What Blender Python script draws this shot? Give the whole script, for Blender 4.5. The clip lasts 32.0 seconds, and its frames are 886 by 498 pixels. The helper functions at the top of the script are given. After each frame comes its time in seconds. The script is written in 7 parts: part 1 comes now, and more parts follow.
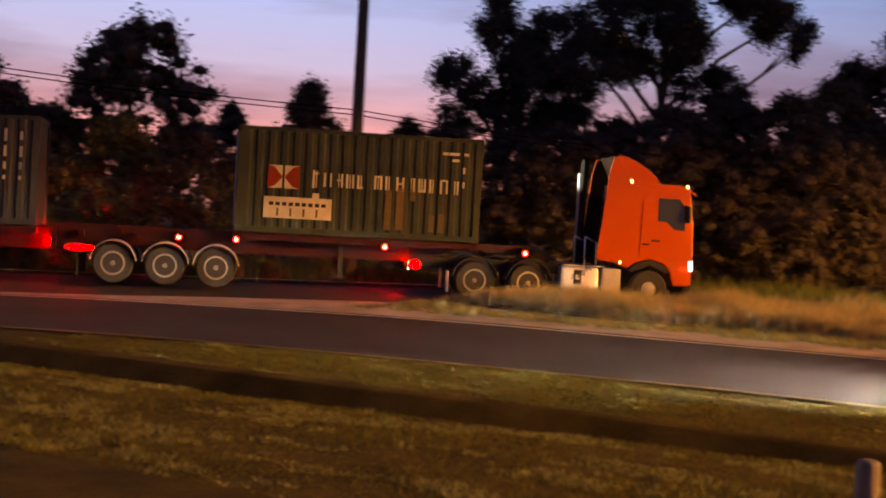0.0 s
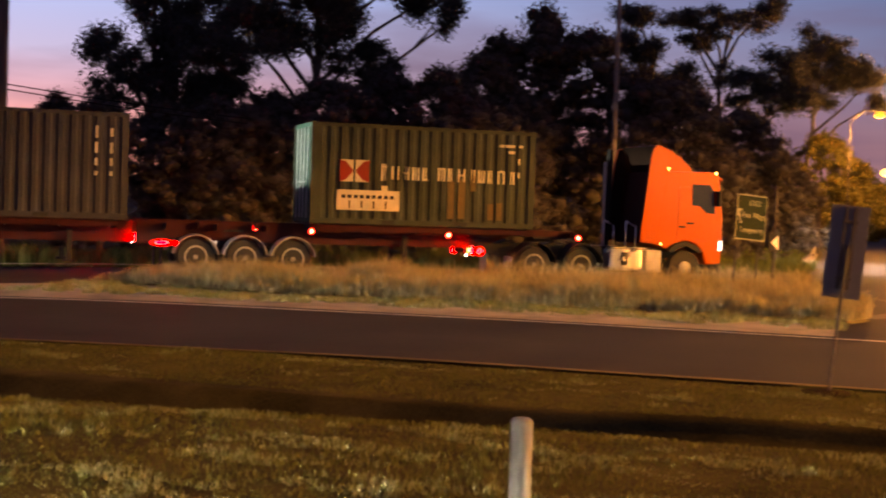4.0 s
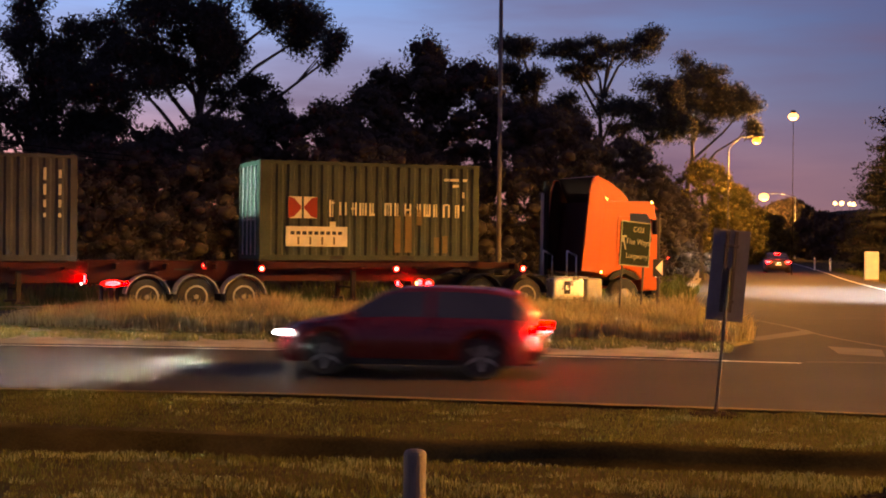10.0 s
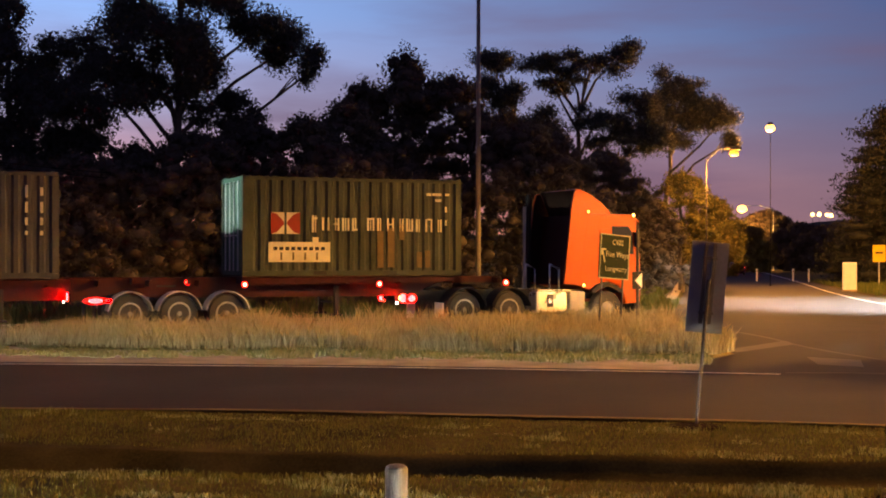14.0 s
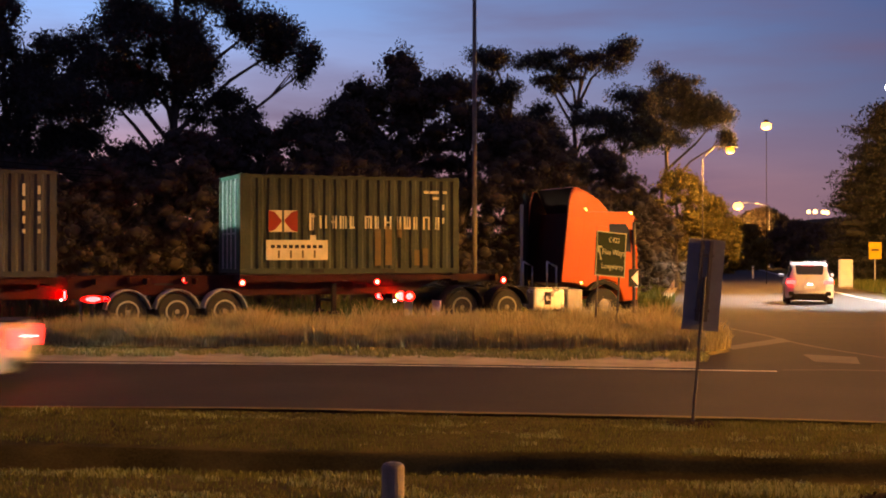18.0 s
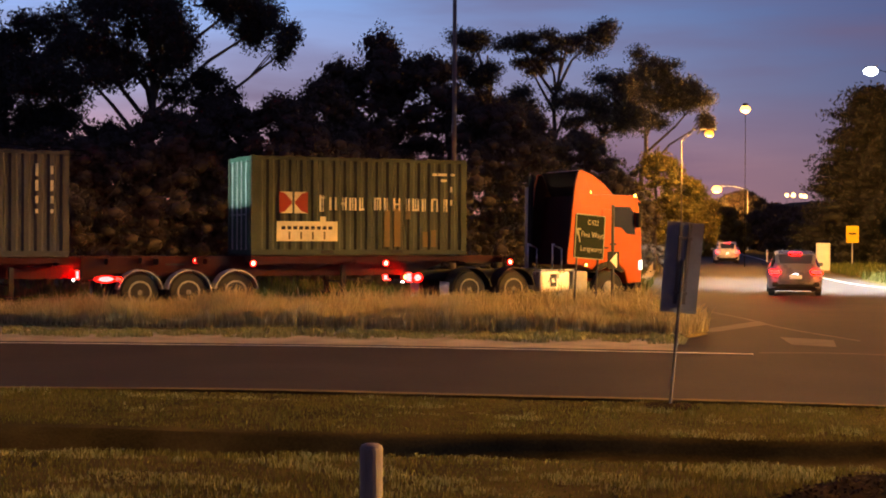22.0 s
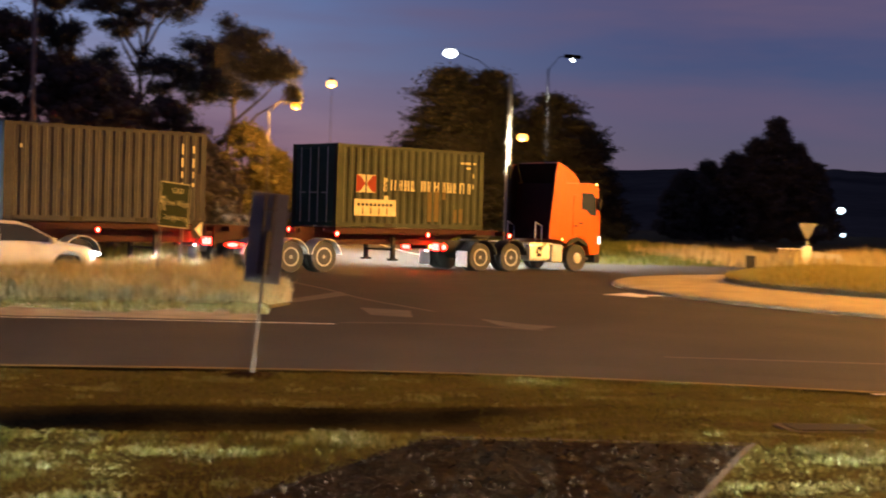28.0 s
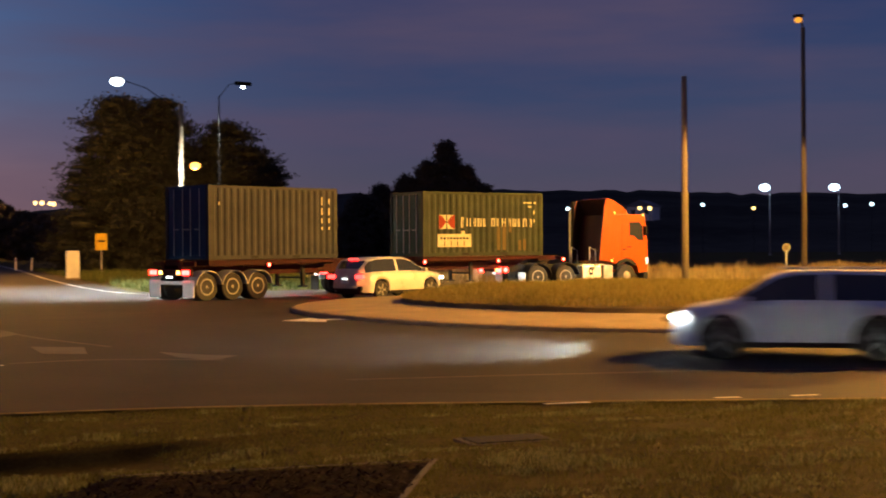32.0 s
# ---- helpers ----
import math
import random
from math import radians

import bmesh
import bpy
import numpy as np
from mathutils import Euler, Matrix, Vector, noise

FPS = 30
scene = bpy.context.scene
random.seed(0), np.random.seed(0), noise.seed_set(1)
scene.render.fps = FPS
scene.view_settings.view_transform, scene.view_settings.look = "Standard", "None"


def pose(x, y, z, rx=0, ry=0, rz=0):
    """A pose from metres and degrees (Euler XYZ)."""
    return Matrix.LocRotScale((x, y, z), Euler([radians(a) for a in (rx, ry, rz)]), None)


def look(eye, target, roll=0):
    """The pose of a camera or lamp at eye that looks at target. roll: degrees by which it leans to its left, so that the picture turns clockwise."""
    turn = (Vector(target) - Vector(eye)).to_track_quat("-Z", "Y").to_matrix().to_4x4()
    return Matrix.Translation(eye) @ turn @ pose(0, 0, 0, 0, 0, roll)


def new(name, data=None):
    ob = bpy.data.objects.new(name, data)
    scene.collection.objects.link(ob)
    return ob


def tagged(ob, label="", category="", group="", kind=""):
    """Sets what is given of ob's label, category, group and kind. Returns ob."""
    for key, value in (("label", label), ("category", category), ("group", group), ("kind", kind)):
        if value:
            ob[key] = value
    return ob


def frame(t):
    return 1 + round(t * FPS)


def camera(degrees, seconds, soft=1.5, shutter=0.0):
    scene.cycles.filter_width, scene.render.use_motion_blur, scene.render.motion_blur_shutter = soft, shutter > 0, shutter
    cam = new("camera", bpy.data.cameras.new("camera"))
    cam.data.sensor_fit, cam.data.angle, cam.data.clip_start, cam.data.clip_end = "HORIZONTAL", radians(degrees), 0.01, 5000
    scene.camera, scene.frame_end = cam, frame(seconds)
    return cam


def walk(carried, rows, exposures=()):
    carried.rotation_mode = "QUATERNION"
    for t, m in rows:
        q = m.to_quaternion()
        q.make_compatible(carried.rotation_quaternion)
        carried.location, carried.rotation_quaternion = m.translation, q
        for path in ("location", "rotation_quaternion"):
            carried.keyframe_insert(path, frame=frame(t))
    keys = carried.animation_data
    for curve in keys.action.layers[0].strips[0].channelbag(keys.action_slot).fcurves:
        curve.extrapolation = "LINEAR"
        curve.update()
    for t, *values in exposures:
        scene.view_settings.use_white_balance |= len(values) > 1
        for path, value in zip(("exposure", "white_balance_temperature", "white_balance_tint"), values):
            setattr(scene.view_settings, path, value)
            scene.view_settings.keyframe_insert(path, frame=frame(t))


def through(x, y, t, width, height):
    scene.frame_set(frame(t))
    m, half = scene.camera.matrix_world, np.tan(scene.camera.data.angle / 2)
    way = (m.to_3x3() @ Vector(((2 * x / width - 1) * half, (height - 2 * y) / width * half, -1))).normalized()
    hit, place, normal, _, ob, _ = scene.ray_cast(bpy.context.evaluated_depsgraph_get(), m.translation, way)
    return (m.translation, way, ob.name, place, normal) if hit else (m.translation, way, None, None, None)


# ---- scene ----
cam = camera(35.0, 32.0, soft=1.9, shutter=0.7)
EYE = 1.77
# seconds, sideways, yaw, pitch, roll
PATH = [
    (0.0, 0.0, 29.59, -1.19, 3.17), (0.5, 0.0, 26.30, -1.35, 3.15), (1.0, 0.0, 24.07, -1.40, 2.92), (1.5, 0.0, 20.75, -1.61, 2.71),
    (2.0, 0.0, 18.76, -1.73, 2.87), (2.5, 0.0, 18.35, -1.80, 2.60), (3.0, 0.0, 18.16, -1.79, 2.43), (3.5, 0.0, 17.67, -1.73, 2.22),
    (4.0, 0.0, 15.74, -1.66, 1.96), (4.5, 0.0, 13.56, -1.50, 2.00), (6.5, 0.0, 12.62, -1.02, 1.75), (7.0, 0.0, 12.27, -0.86, 1.58),
    (7.5, 0.0, 12.06, -0.70, 1.26), (8.0, 0.0, 11.86, -0.59, 1.11), (8.5, 0.0, 11.68, -0.53, 1.12), (9.0, 0.0, 11.52, -0.45, 0.92),
    (9.5, 0.0, 11.38, -0.37, 0.80), (10.0, 0.0, 11.22, -0.24, 0.59), (10.5, 0.0, 11.08, -0.14, 0.54), (11.0, 0.0, 10.92, -0.06, 0.49),
    (11.5, 0.0, 10.82, -0.02, 0.44), (12.0, 0.0, 10.71, 0.09, 0.38), (12.5, 0.0, 10.63, 0.09, 0.28), (13.0, 0.0, 10.50, 0.10, 0.21),
    (13.5, 0.0, 10.46, 0.20, 0.14), (14.0, 0.0, 10.39, 0.35, 0.08), (14.5, 0.0, 10.37, 0.43, 0.03), (16.5, 0.0, 10.33, 0.46, -0.20),
    (17.0, 0.0, 10.28, 0.43, -0.01), (17.5, 0.0, 10.29, 0.37, 0.11), (18.0, 0.0, 10.24, 0.26, 0.00), (18.5, 0.0, 10.17, 0.12, -0.04),
    (19.0, 0.0, 10.10, -0.03, 0.03), (19.5, 0.0, 10.07, -0.18, 0.30), (20.0, 0.0, 9.94, -0.34, 0.32), (20.5, 0.0, 9.80, -0.47, 0.25),
    (21.0, 0.0, 9.65, -0.51, 0.22), (21.5, 0.0, 9.48, -0.54, 0.24), (22.0, 0.0, 9.39, -0.48, 0.26), (22.5, 0.0, 9.18, -0.36, 0.54),
    (23.0, 0.0, 8.81, -0.26, 0.71), (23.5, 0.0, 8.51, -0.07, 0.63), (24.0, 0.0, 8.13, 0.12, 0.47), (24.5, 0.0, 7.54, 0.24, 0.64),
    (26.5, 0.0, -0.73, -0.54, 1.73), (27.0, 0.0, -3.06, -0.81, 1.48), (27.5, 0.0, -4.84, -1.11, 1.58), (28.0, 0.0, -7.44, -1.42, 1.70),
    (28.5, 0.0, -10.56, -1.41, 1.57), (29.0, 0.0, -12.01, -1.31, 1.45), (29.5, 0.0, -12.93, -1.20, 1.13), (30.0, 0.0, -14.56, -1.01, 0.82),
    (30.5, 0.0, -16.70, -0.69, 0.72), (31.0, 0.0, -17.95, -0.48, 0.14), (31.5, 0.0, -18.86, -0.33, -0.24), (32.0, 0.0, -20.52, -0.20, -0.40)]


def eye_pose(dx, yaw, pitch, roll):
    y, p = radians(yaw), radians(pitch)
    eye = Vector((dx, 0.0, EYE))
    ahead = Vector((-math.sin(y) * math.cos(p), math.cos(y) * math.cos(p), math.sin(p)))
    return look(eye, eye + ahead, roll)


walk(cam, [(t, eye_pose(dx, yaw, pitch, roll)) for t, dx, yaw, pitch, roll in PATH],
     exposures=[(0.0, 0.76, 9500, 28), (4.5, 0.80, 8700, 23), (9.0, 0.76, 8000, 19), (14.0, 0.74, 7800, 17), (23.0, 0.76, 7400, 13), (28.0, 0.60, 7200, 9), (30.0, 0.26, 7200, 7), (32.0, 0.04, 6800, 4)])

# ---------------------------------------------------------------- sky and light
world = bpy.data.worlds.new("dusk")
scene.world = world
world.use_nodes = True
wn, wl = world.node_tree.nodes, world.node_tree.links
wn.clear()


def wnode(kind, **values):
    n = wn.new(kind)
    for k, v in values.items():
        n.inputs[int(k[1:])].default_value = v
    return n


def wramp(stops):
    n = wn.new("ShaderNodeValToRGB")
    while len(n.color_ramp.elements) < len(stops):
        n.color_ramp.elements.new(0.5)
    for e, (p, c) in zip(n.color_ramp.elements, stops):
        e.position, e.color = p, (*c, 1)
    return n


coord = wn.new("ShaderNodeTexCoord")
split = wn.new("ShaderNodeSeparateXYZ")
wl.new(coord.outputs["Generated"], split.inputs[0])
# west, where the sun went down, lies to the left of the road
west = wnode("ShaderNodeVectorMath")
west.operation = "DOT_PRODUCT"
west.inputs[1].default_value = (-0.71, 0.71, 0.0)
wl.new(coord.outputs["Generated"], west.inputs[0])
glow = wn.new("ShaderNodeMapRange")
glow.inputs[1].default_value, glow.inputs[2].default_value = 0.42, 0.98
wl.new(west.outputs["Value"], glow.inputs[0])
square = wnode("ShaderNodeMath", i1=2.0)
square.operation = "POWER"
wl.new(glow.outputs[0], square.inputs[0])
east_ramp = wramp([(0.0, (0.080, 0.066, 0.090)), (0.04, (0.066, 0.061, 0.104)), (0.10, (0.038, 0.052, 0.122)), (0.2, (0.018, 0.034, 0.118)), (0.6, (0.011, 0.017, 0.066))])
west_ramp = wramp([(0.0, (0.72, 0.28, 0.22)), (0.05, (0.56, 0.26, 0.27)), (0.10, (0.28, 0.30, 0.50)), (0.17, (0.17, 0.33, 0.70)), (0.6, (0.02, 0.035, 0.15))])
wl.new(split.outputs["Z"], east_ramp.inputs[0])
wl.new(split.outputs["Z"], west_ramp.inputs[0])
# thin streaks of high cloud
cmap = wn.new("ShaderNodeMapping")
cmap.inputs["Scale"].default_value = (2.0, 2.0, 13.0)
cmap.inputs["Rotation"].default_value = (0.12, 0.16, 0.0)
wl.new(coord.outputs["Generated"], cmap.inputs[0])
cn = wn.new("ShaderNodeTexNoise")
cn.inputs["Scale"].default_value, cn.inputs["Detail"].default_value = 1.7, 6
wl.new(cmap.outputs[0], cn.inputs["Vector"])
cr = wn.new("ShaderNodeMapRange")
cr.inputs[1].default_value, cr.inputs[2].default_value, cr.inputs[3].default_value, cr.inputs[4].default_value = 0.42, 0.70, 0.0, 0.72
wl.new(cn.outputs["Fac"], cr.inputs[0])
smix = wn.new("ShaderNodeMix")
smix.data_type = "RGBA"
wl.new(square.outputs[0], smix.inputs["Factor"])
wl.new(east_ramp.outputs[0], smix.inputs["A"])
wl.new(west_ramp.outputs[0], smix.inputs["B"])
cmix = wn.new("ShaderNodeMix")
cmix.data_type = "RGBA"
cmix.inputs["B"].default_value = (0.085, 0.062, 0.115, 1)
wl.new(cr.outputs[0], cmix.inputs["Factor"])
wl.new(smix.outputs["Result"], cmix.inputs["A"])
bg = wn.new("ShaderNodeBackground")
bg.inputs["Strength"].default_value = 1.1
wl.new(cmix.outputs["Result"], bg.inputs["Color"])
out = wn.new("ShaderNodeOutputWorld")
wl.new(bg.outputs[0], out.inputs["Surface"])

SODIUM = (1.0, 0.44, 0.09)
WHITE = (0.86, 0.94, 1.0)


def lamp_light(name, at, colour, watts, size=0.25):
    d = bpy.data.lights.new(name, "POINT")
    d.energy, d.color, d.shadow_soft_size = watts, colour, size
    ob = new(name, d)
    ob.location = at
    return ob


# the lanterns of the street lamps: place, colour, power
LANTERNS = [((4.3, 91.0, 9.1), SODIUM, 9000), ((6.5, 231.0, 8.3), SODIUM, 12000), ((1.7, 74.0, 6.6), SODIUM, 3600),
            ((17.4, 94.0, 6.4), SODIUM, 3600)]
for at, colour, watts in LANTERNS:
    lamp_light("lantern_light", at, colour, watts, 2.0 if at[1] > 120 else 0.6)
# hooded lanterns, whose light goes down: two big ones by the roundabout, two white ones at the mouth of the side road
for at, colour, watts, cone, blend in (((34.0, 24.6, 11.7), SODIUM, 60000, 167, 0.05), ((41.0, 36.0, 10.2), (1.0, 0.49, 0.08), 70000, 167, 0.05), ((8.1, 61.3, 8.35), WHITE, 24000, 118, 0.4), ((13.6, 62.3, 8.3), WHITE, 2500, 130, 0.35)):
    hooded = bpy.data.lights.new("hooded_lantern_light", "SPOT")
    hooded.energy, hooded.color, hooded.shadow_soft_size, hooded.spot_size, hooded.spot_blend = watts, colour, 0.3, radians(cone), blend
    new("hooded_lantern_light", hooded).location = at
# an added narrow spot, its source unseen, that brightens the lead container's doors
door_spot = bpy.data.lights.new("flood_light", "SPOT")
door_spot.energy, door_spot.color, door_spot.shadow_soft_size, door_spot.spot_size, door_spot.spot_blend = 28000, (0.80, 1.0, 0.94), 0.25, radians(20), 0.5
new("flood_light", door_spot).matrix_basis = look((-28.5, 25.5, 8.0), (-13.2, 35.3, 2.1))



# ---------------------------------------------------------------- materials
def material(name, colour, rough=0.8, metal=0.0, vary=0.25, scale=6.0, fine=60.0, bump=0.15, other=None, coat=0.0, wet=0.0, random_tint=0.0, stretch=None, spec=0.5):
    m = bpy.data.materials.new(name)
    m.use_nodes = True
    nt = m.node_tree
    b = nt.nodes["Principled BSDF"]
    b.inputs["Metallic"].default_value, b.inputs["Coat Weight"].default_value = metal, coat
    b.inputs["Specular IOR Level"].default_value = spec
    tc = nt.nodes.new("ShaderNodeTexCoord")
    src = tc.outputs["Object"]
    if stretch:
        mp = nt.nodes.new("ShaderNodeMapping")
        mp.inputs["Scale"].default_value = stretch
        nt.links.new(src, mp.inputs[0])
        src = mp.outputs[0]
    big, small = nt.nodes.new("ShaderNodeTexNoise"), nt.nodes.new("ShaderNodeTexNoise")
    big.inputs["Scale"].default_value, big.inputs["Detail"].default_value = scale, 5
    small.inputs["Scale"].default_value, small.inputs["Detail"].default_value = fine, 3
    nt.links.new(src, big.inputs["Vector"])
    nt.links.new(src, small.inputs["Vector"])
    add = nt.nodes.new("ShaderNodeMath")
    add.operation = "MULTIPLY_ADD"
    nt.links.new(small.outputs["Fac"], add.inputs[0])
    add.inputs[1].default_value = 0.4
    nt.links.new(big.outputs["Fac"], add.inputs[2])
    rng = nt.nodes.new("ShaderNodeMapRange")
    rng.inputs[1].default_value, rng.inputs[2].default_value = 0.45, 0.95
    nt.links.new(add.outputs[0], rng.inputs[0])
    mix = nt.nodes.new("ShaderNodeMix")
    mix.data_type = "RGBA"
    mix.inputs["A"].default_value = (*[c * (1 - vary) for c in colour], 1)
    mix.inputs["B"].default_value = (*(other or [min(1, c * (1 + vary)) for c in colour]), 1)
    nt.links.new(rng.outputs[0], mix.inputs["Factor"])
    colour_out = mix.outputs["Result"]
    if random_tint:
        oi, hs, mr = nt.nodes.new("ShaderNodeObjectInfo"), nt.nodes.new("ShaderNodeHueSaturation"), nt.nodes.new("ShaderNodeMapRange")
        mr.inputs[3].default_value, mr.inputs[4].default_value = 1 - random_tint, 1 + random_tint
        nt.links.new(oi.outputs["Random"], mr.inputs[0])
        nt.links.new(mr.outputs[0], hs.inputs["Value"])
        nt.links.new(colour_out, hs.inputs["Color"])
        colour_out = hs.outputs["Color"]
    nt.links.new(colour_out, b.inputs["Base Color"])
    rr = nt.nodes.new("ShaderNodeMapRange")
    rr.inputs[3].default_value, rr.inputs[4].default_value = max(0.03, rough - 0.12), min(1, rough + 0.1)
    nt.links.new(big.outputs["Fac"], rr.inputs[0])
    nt.links.new(rr.outputs[0], b.inputs["Roughness"])
    if bump:
        bm = nt.nodes.new("ShaderNodeBump")
        bm.inputs["Strength"].default_value, bm.inputs["Distance"].default_value = bump, 0.02
        nt.links.new(add.outputs[0], bm.inputs["Height"])
        nt.links.new(bm.outputs[0], b.inputs["Normal"])
    return m


def leaf_material(name, colour, other, through=0.25):
    m = bpy.data.materials.new(name)
    m.use_nodes = True
    nt = m.node_tree
    b = nt.nodes["Principled BSDF"]
    g = nt.nodes.new("ShaderNodeNewGeometry")
    mix = nt.nodes.new("ShaderNodeMix")
    mix.data_type = "RGBA"
    mix.inputs["A"].default_value, mix.inputs["B"].default_value = (*colour, 1), (*other, 1)
    nt.links.new(g.outputs["Random Per Island"], mix.inputs["Factor"])
    nt.links.new(mix.outputs["Result"], b.inputs["Base Color"])
    b.inputs["Roughness"].default_value = 0.8
    b.inputs["Specular IOR Level"].default_value = 0.08
    tr = nt.nodes.new("ShaderNodeBsdfTranslucent")
    nt.links.new(mix.outputs["Result"], tr.inputs["Color"])
    ms = nt.nodes.new("ShaderNodeMixShader")
    ms.inputs[0].default_value = through
    nt.links.new(b.outputs[0], ms.inputs[1])
    nt.links.new(tr.outputs[0], ms.inputs[2])
    nt.links.new(ms.outputs[0], nt.nodes["Material Output"].inputs["Surface"])
    return m


def glowing(name, colour, strength):
    m = bpy.data.materials.new(name)
    m.use_nodes = True
    b = m.node_tree.nodes["Principled BSDF"]
    b.inputs["Base Color"].default_value = (*[0.5 * c for c in colour], 1)
    b.inputs["Emission Color"].default_value = (*colour, 1)
    b.inputs["Emission Strength"].default_value = strength
    return m


def glassy(name, tint=(0.03, 0.035, 0.04), rough=0.05):
    m = bpy.data.materials.new(name)
    m.use_nodes = True
    b = m.node_tree.nodes["Principled BSDF"]
    b.inputs["Base Color"].default_value = (*tint, 1)
    b.inputs["Roughness"].default_value = rough
    b.inputs["Specular IOR Level"].default_value = 0.7
    b.inputs["Coat Weight"].default_value = 0.5
    return m


M_LAWN = material("mown_lawn", (0.052, 0.043, 0.013), 0.95, vary=0.45, scale=1.1, fine=28, bump=0.9, other=(0.10, 0.086, 0.028), spec=0.03)
M_VERGE = material("dry_verge", (0.16, 0.13, 0.06), 0.95, vary=0.35, scale=0.9, fine=22, bump=0.9, other=(0.23, 0.19, 0.09), spec=0.05)
M_ASPHALT = material("asphalt", (0.036, 0.033, 0.030), 0.8, vary=0.22, scale=0.5, fine=90, bump=0.35, other=(0.058, 0.053, 0.047), spec=0.10)
M_GRAVEL = material("gravel_shoulder", (0.36, 0.315, 0.25), 0.95, vary=0.3, scale=1.5, fine=45, bump=0.8, spec=0.10)
M_PAINT = material("road_paint", (0.62, 0.60, 0.55), 0.7, vary=0.3, scale=4, fine=70, bump=0.1)
M_PAINT_WORN = material("worn_road_paint", (0.085, 0.077, 0.064), 0.75, vary=0.35, scale=3, fine=50, bump=0.1, spec=0.20)
M_CONCRETE = material("concrete", (0.28, 0.225, 0.135), 0.85, vary=0.2, scale=1.2, fine=60, bump=0.3, spec=0.20)
M_MULCH = material("bark_mulch", (0.018, 0.011, 0.006), 0.95, vary=0.5, scale=6, fine=40, bump=1.0, other=(0.036, 0.022, 0.013), spec=0.02)
M_TIMBER = material("grey_timber", (0.20, 0.175, 0.145), 0.9, vary=0.3, scale=3, fine=40, bump=0.5, stretch=(6, 6, 0.5))
M_POLEWOOD = material("creosoted_pole", (0.075, 0.066, 0.06), 0.9, vary=0.3, scale=3, fine=40, bump=0.4, stretch=(6, 6, 0.3))
M_GALV = material("galvanised_steel", (0.42, 0.43, 0.44), 0.5, metal=0.6, vary=0.2, scale=5, fine=50, bump=0.05)
M_BARK = material("gum_bark", (0.085, 0.07, 0.055), 0.9, vary=0.4, scale=3, fine=20, bump=0.6, stretch=(4, 4, 0.6))
M_LEAF_GUM = leaf_material("gum_leaves", (0.060, 0.064, 0.060), (0.082, 0.084, 0.076))
M_LEAF_DARK = leaf_material("dark_leaves", (0.074, 0.064, 0.054), (0.098, 0.086, 0.070))
M_LEAF_OLIVE = leaf_material("olive_leaves", (0.09, 0.085, 0.03), (0.15, 0.13, 0.05))
M_LEAF_CYP = leaf_material("cypress_leaves", (0.024, 0.027, 0.022), (0.034, 0.036, 0.029), 0.1)
M_GRASS_DRY = leaf_material("dry_grass", (0.27, 0.225, 0.125), (0.46, 0.39, 0.22), 0.3)
M_GRASS_MOUND = leaf_material("mound_grass", (0.17, 0.15, 0.045), (0.30, 0.25, 0.085), 0.3)
M_GRASS_GREEN = leaf_material("green_grass", (0.07, 0.10, 0.03), (0.14, 0.15, 0.05), 0.3)
M_HILL = material("far_hill", (0.07, 0.07, 0.06), 1.0, vary=0.4, scale=0.02, fine=0.2, bump=0.0, spec=0.00)

M_ORANGE = material("orange_cab_paint", (0.40, 0.058, 0.004), 0.36, vary=0.06, scale=1.5, fine=30, bump=0.02, coat=0.25, spec=0.3)
M_BLACK = material("black_plastic", (0.020, 0.019, 0.018), 0.7, vary=0.3, scale=4, fine=60, bump=0.1, spec=0.2)
M_RUBBER = material("tyre_rubber", (0.022, 0.021, 0.02), 0.85, vary=0.3, scale=6, fine=70, bump=0.2)
M_ALLOY = material("wheel_alloy", (0.30, 0.29, 0.28), 0.45, metal=0.1, vary=0.15, scale=8, fine=40, bump=0.05)
M_CHASSIS = material("maroon_chassis", (0.032, 0.005, 0.005), 0.55, vary=0.3, scale=2.5, fine=30, bump=0.1, spec=0.12)
M_GUARD = material("grey_mudguard", (0.32, 0.31, 0.3), 0.5, vary=0.2, scale=4, fine=40, bump=0.05)
M_TANK = material("polished_tank", (0.72, 0.70, 0.66), 0.3, metal=0.7, vary=0.12, scale=3, fine=40, bump=0.03)
M_BOX_GREEN = material("container_green", (0.029, 0.040, 0.031), 0.6, vary=0.3, scale=1.1, fine=18, bump=0.08, other=(0.048, 0.057, 0.042), spec=0.1)
M_BOX_TEAL = material("container_door_teal", (0.024, 0.062, 0.050), 0.5, vary=0.25, scale=1.5, fine=20, bump=0.08, spec=0.1)
M_BOX_GREY = material("container_grey", (0.040, 0.044, 0.054), 0.6, vary=0.3, scale=0.9, fine=16, bump=0.08, other=(0.055, 0.056, 0.062), spec=0.1)
M_BOX_BLUE = material("container_door_blue", (0.035, 0.06, 0.12), 0.55, vary=0.25, scale=1.5, fine=20, bump=0.08, spec=0.1)
M_LETTER = material("white_lettering", (0.44, 0.40, 0.30), 0.6, vary=0.2, scale=3, fine=30, bump=0.0, spec=0.15)
M_REDMARK = material("red_mark", (0.19, 0.024, 0.016), 0.6, vary=0.15, scale=3, fine=30, bump=0.0, spec=0.15)
M_PATCH = material("tan_patch", (0.10, 0.075, 0.038), 0.7, vary=0.25, scale=2, fine=25, bump=0.0, spec=0.1)
M_GLASS = glassy("dark_glass")
M_TAIL = glowing("tail_light", (1.0, 0.0035, 0.004), 70)
M_TAIL_LORRY = glowing("lorry_tail_light", (1.0, 0.006, 0.007), 120)
M_BRAKE = glowing("brake_light", (1.0, 0.055, 0.012), 190)
M_TAILDIM = glowing("tail_light_soft", (1.0, 0.02, 0.02), 14)
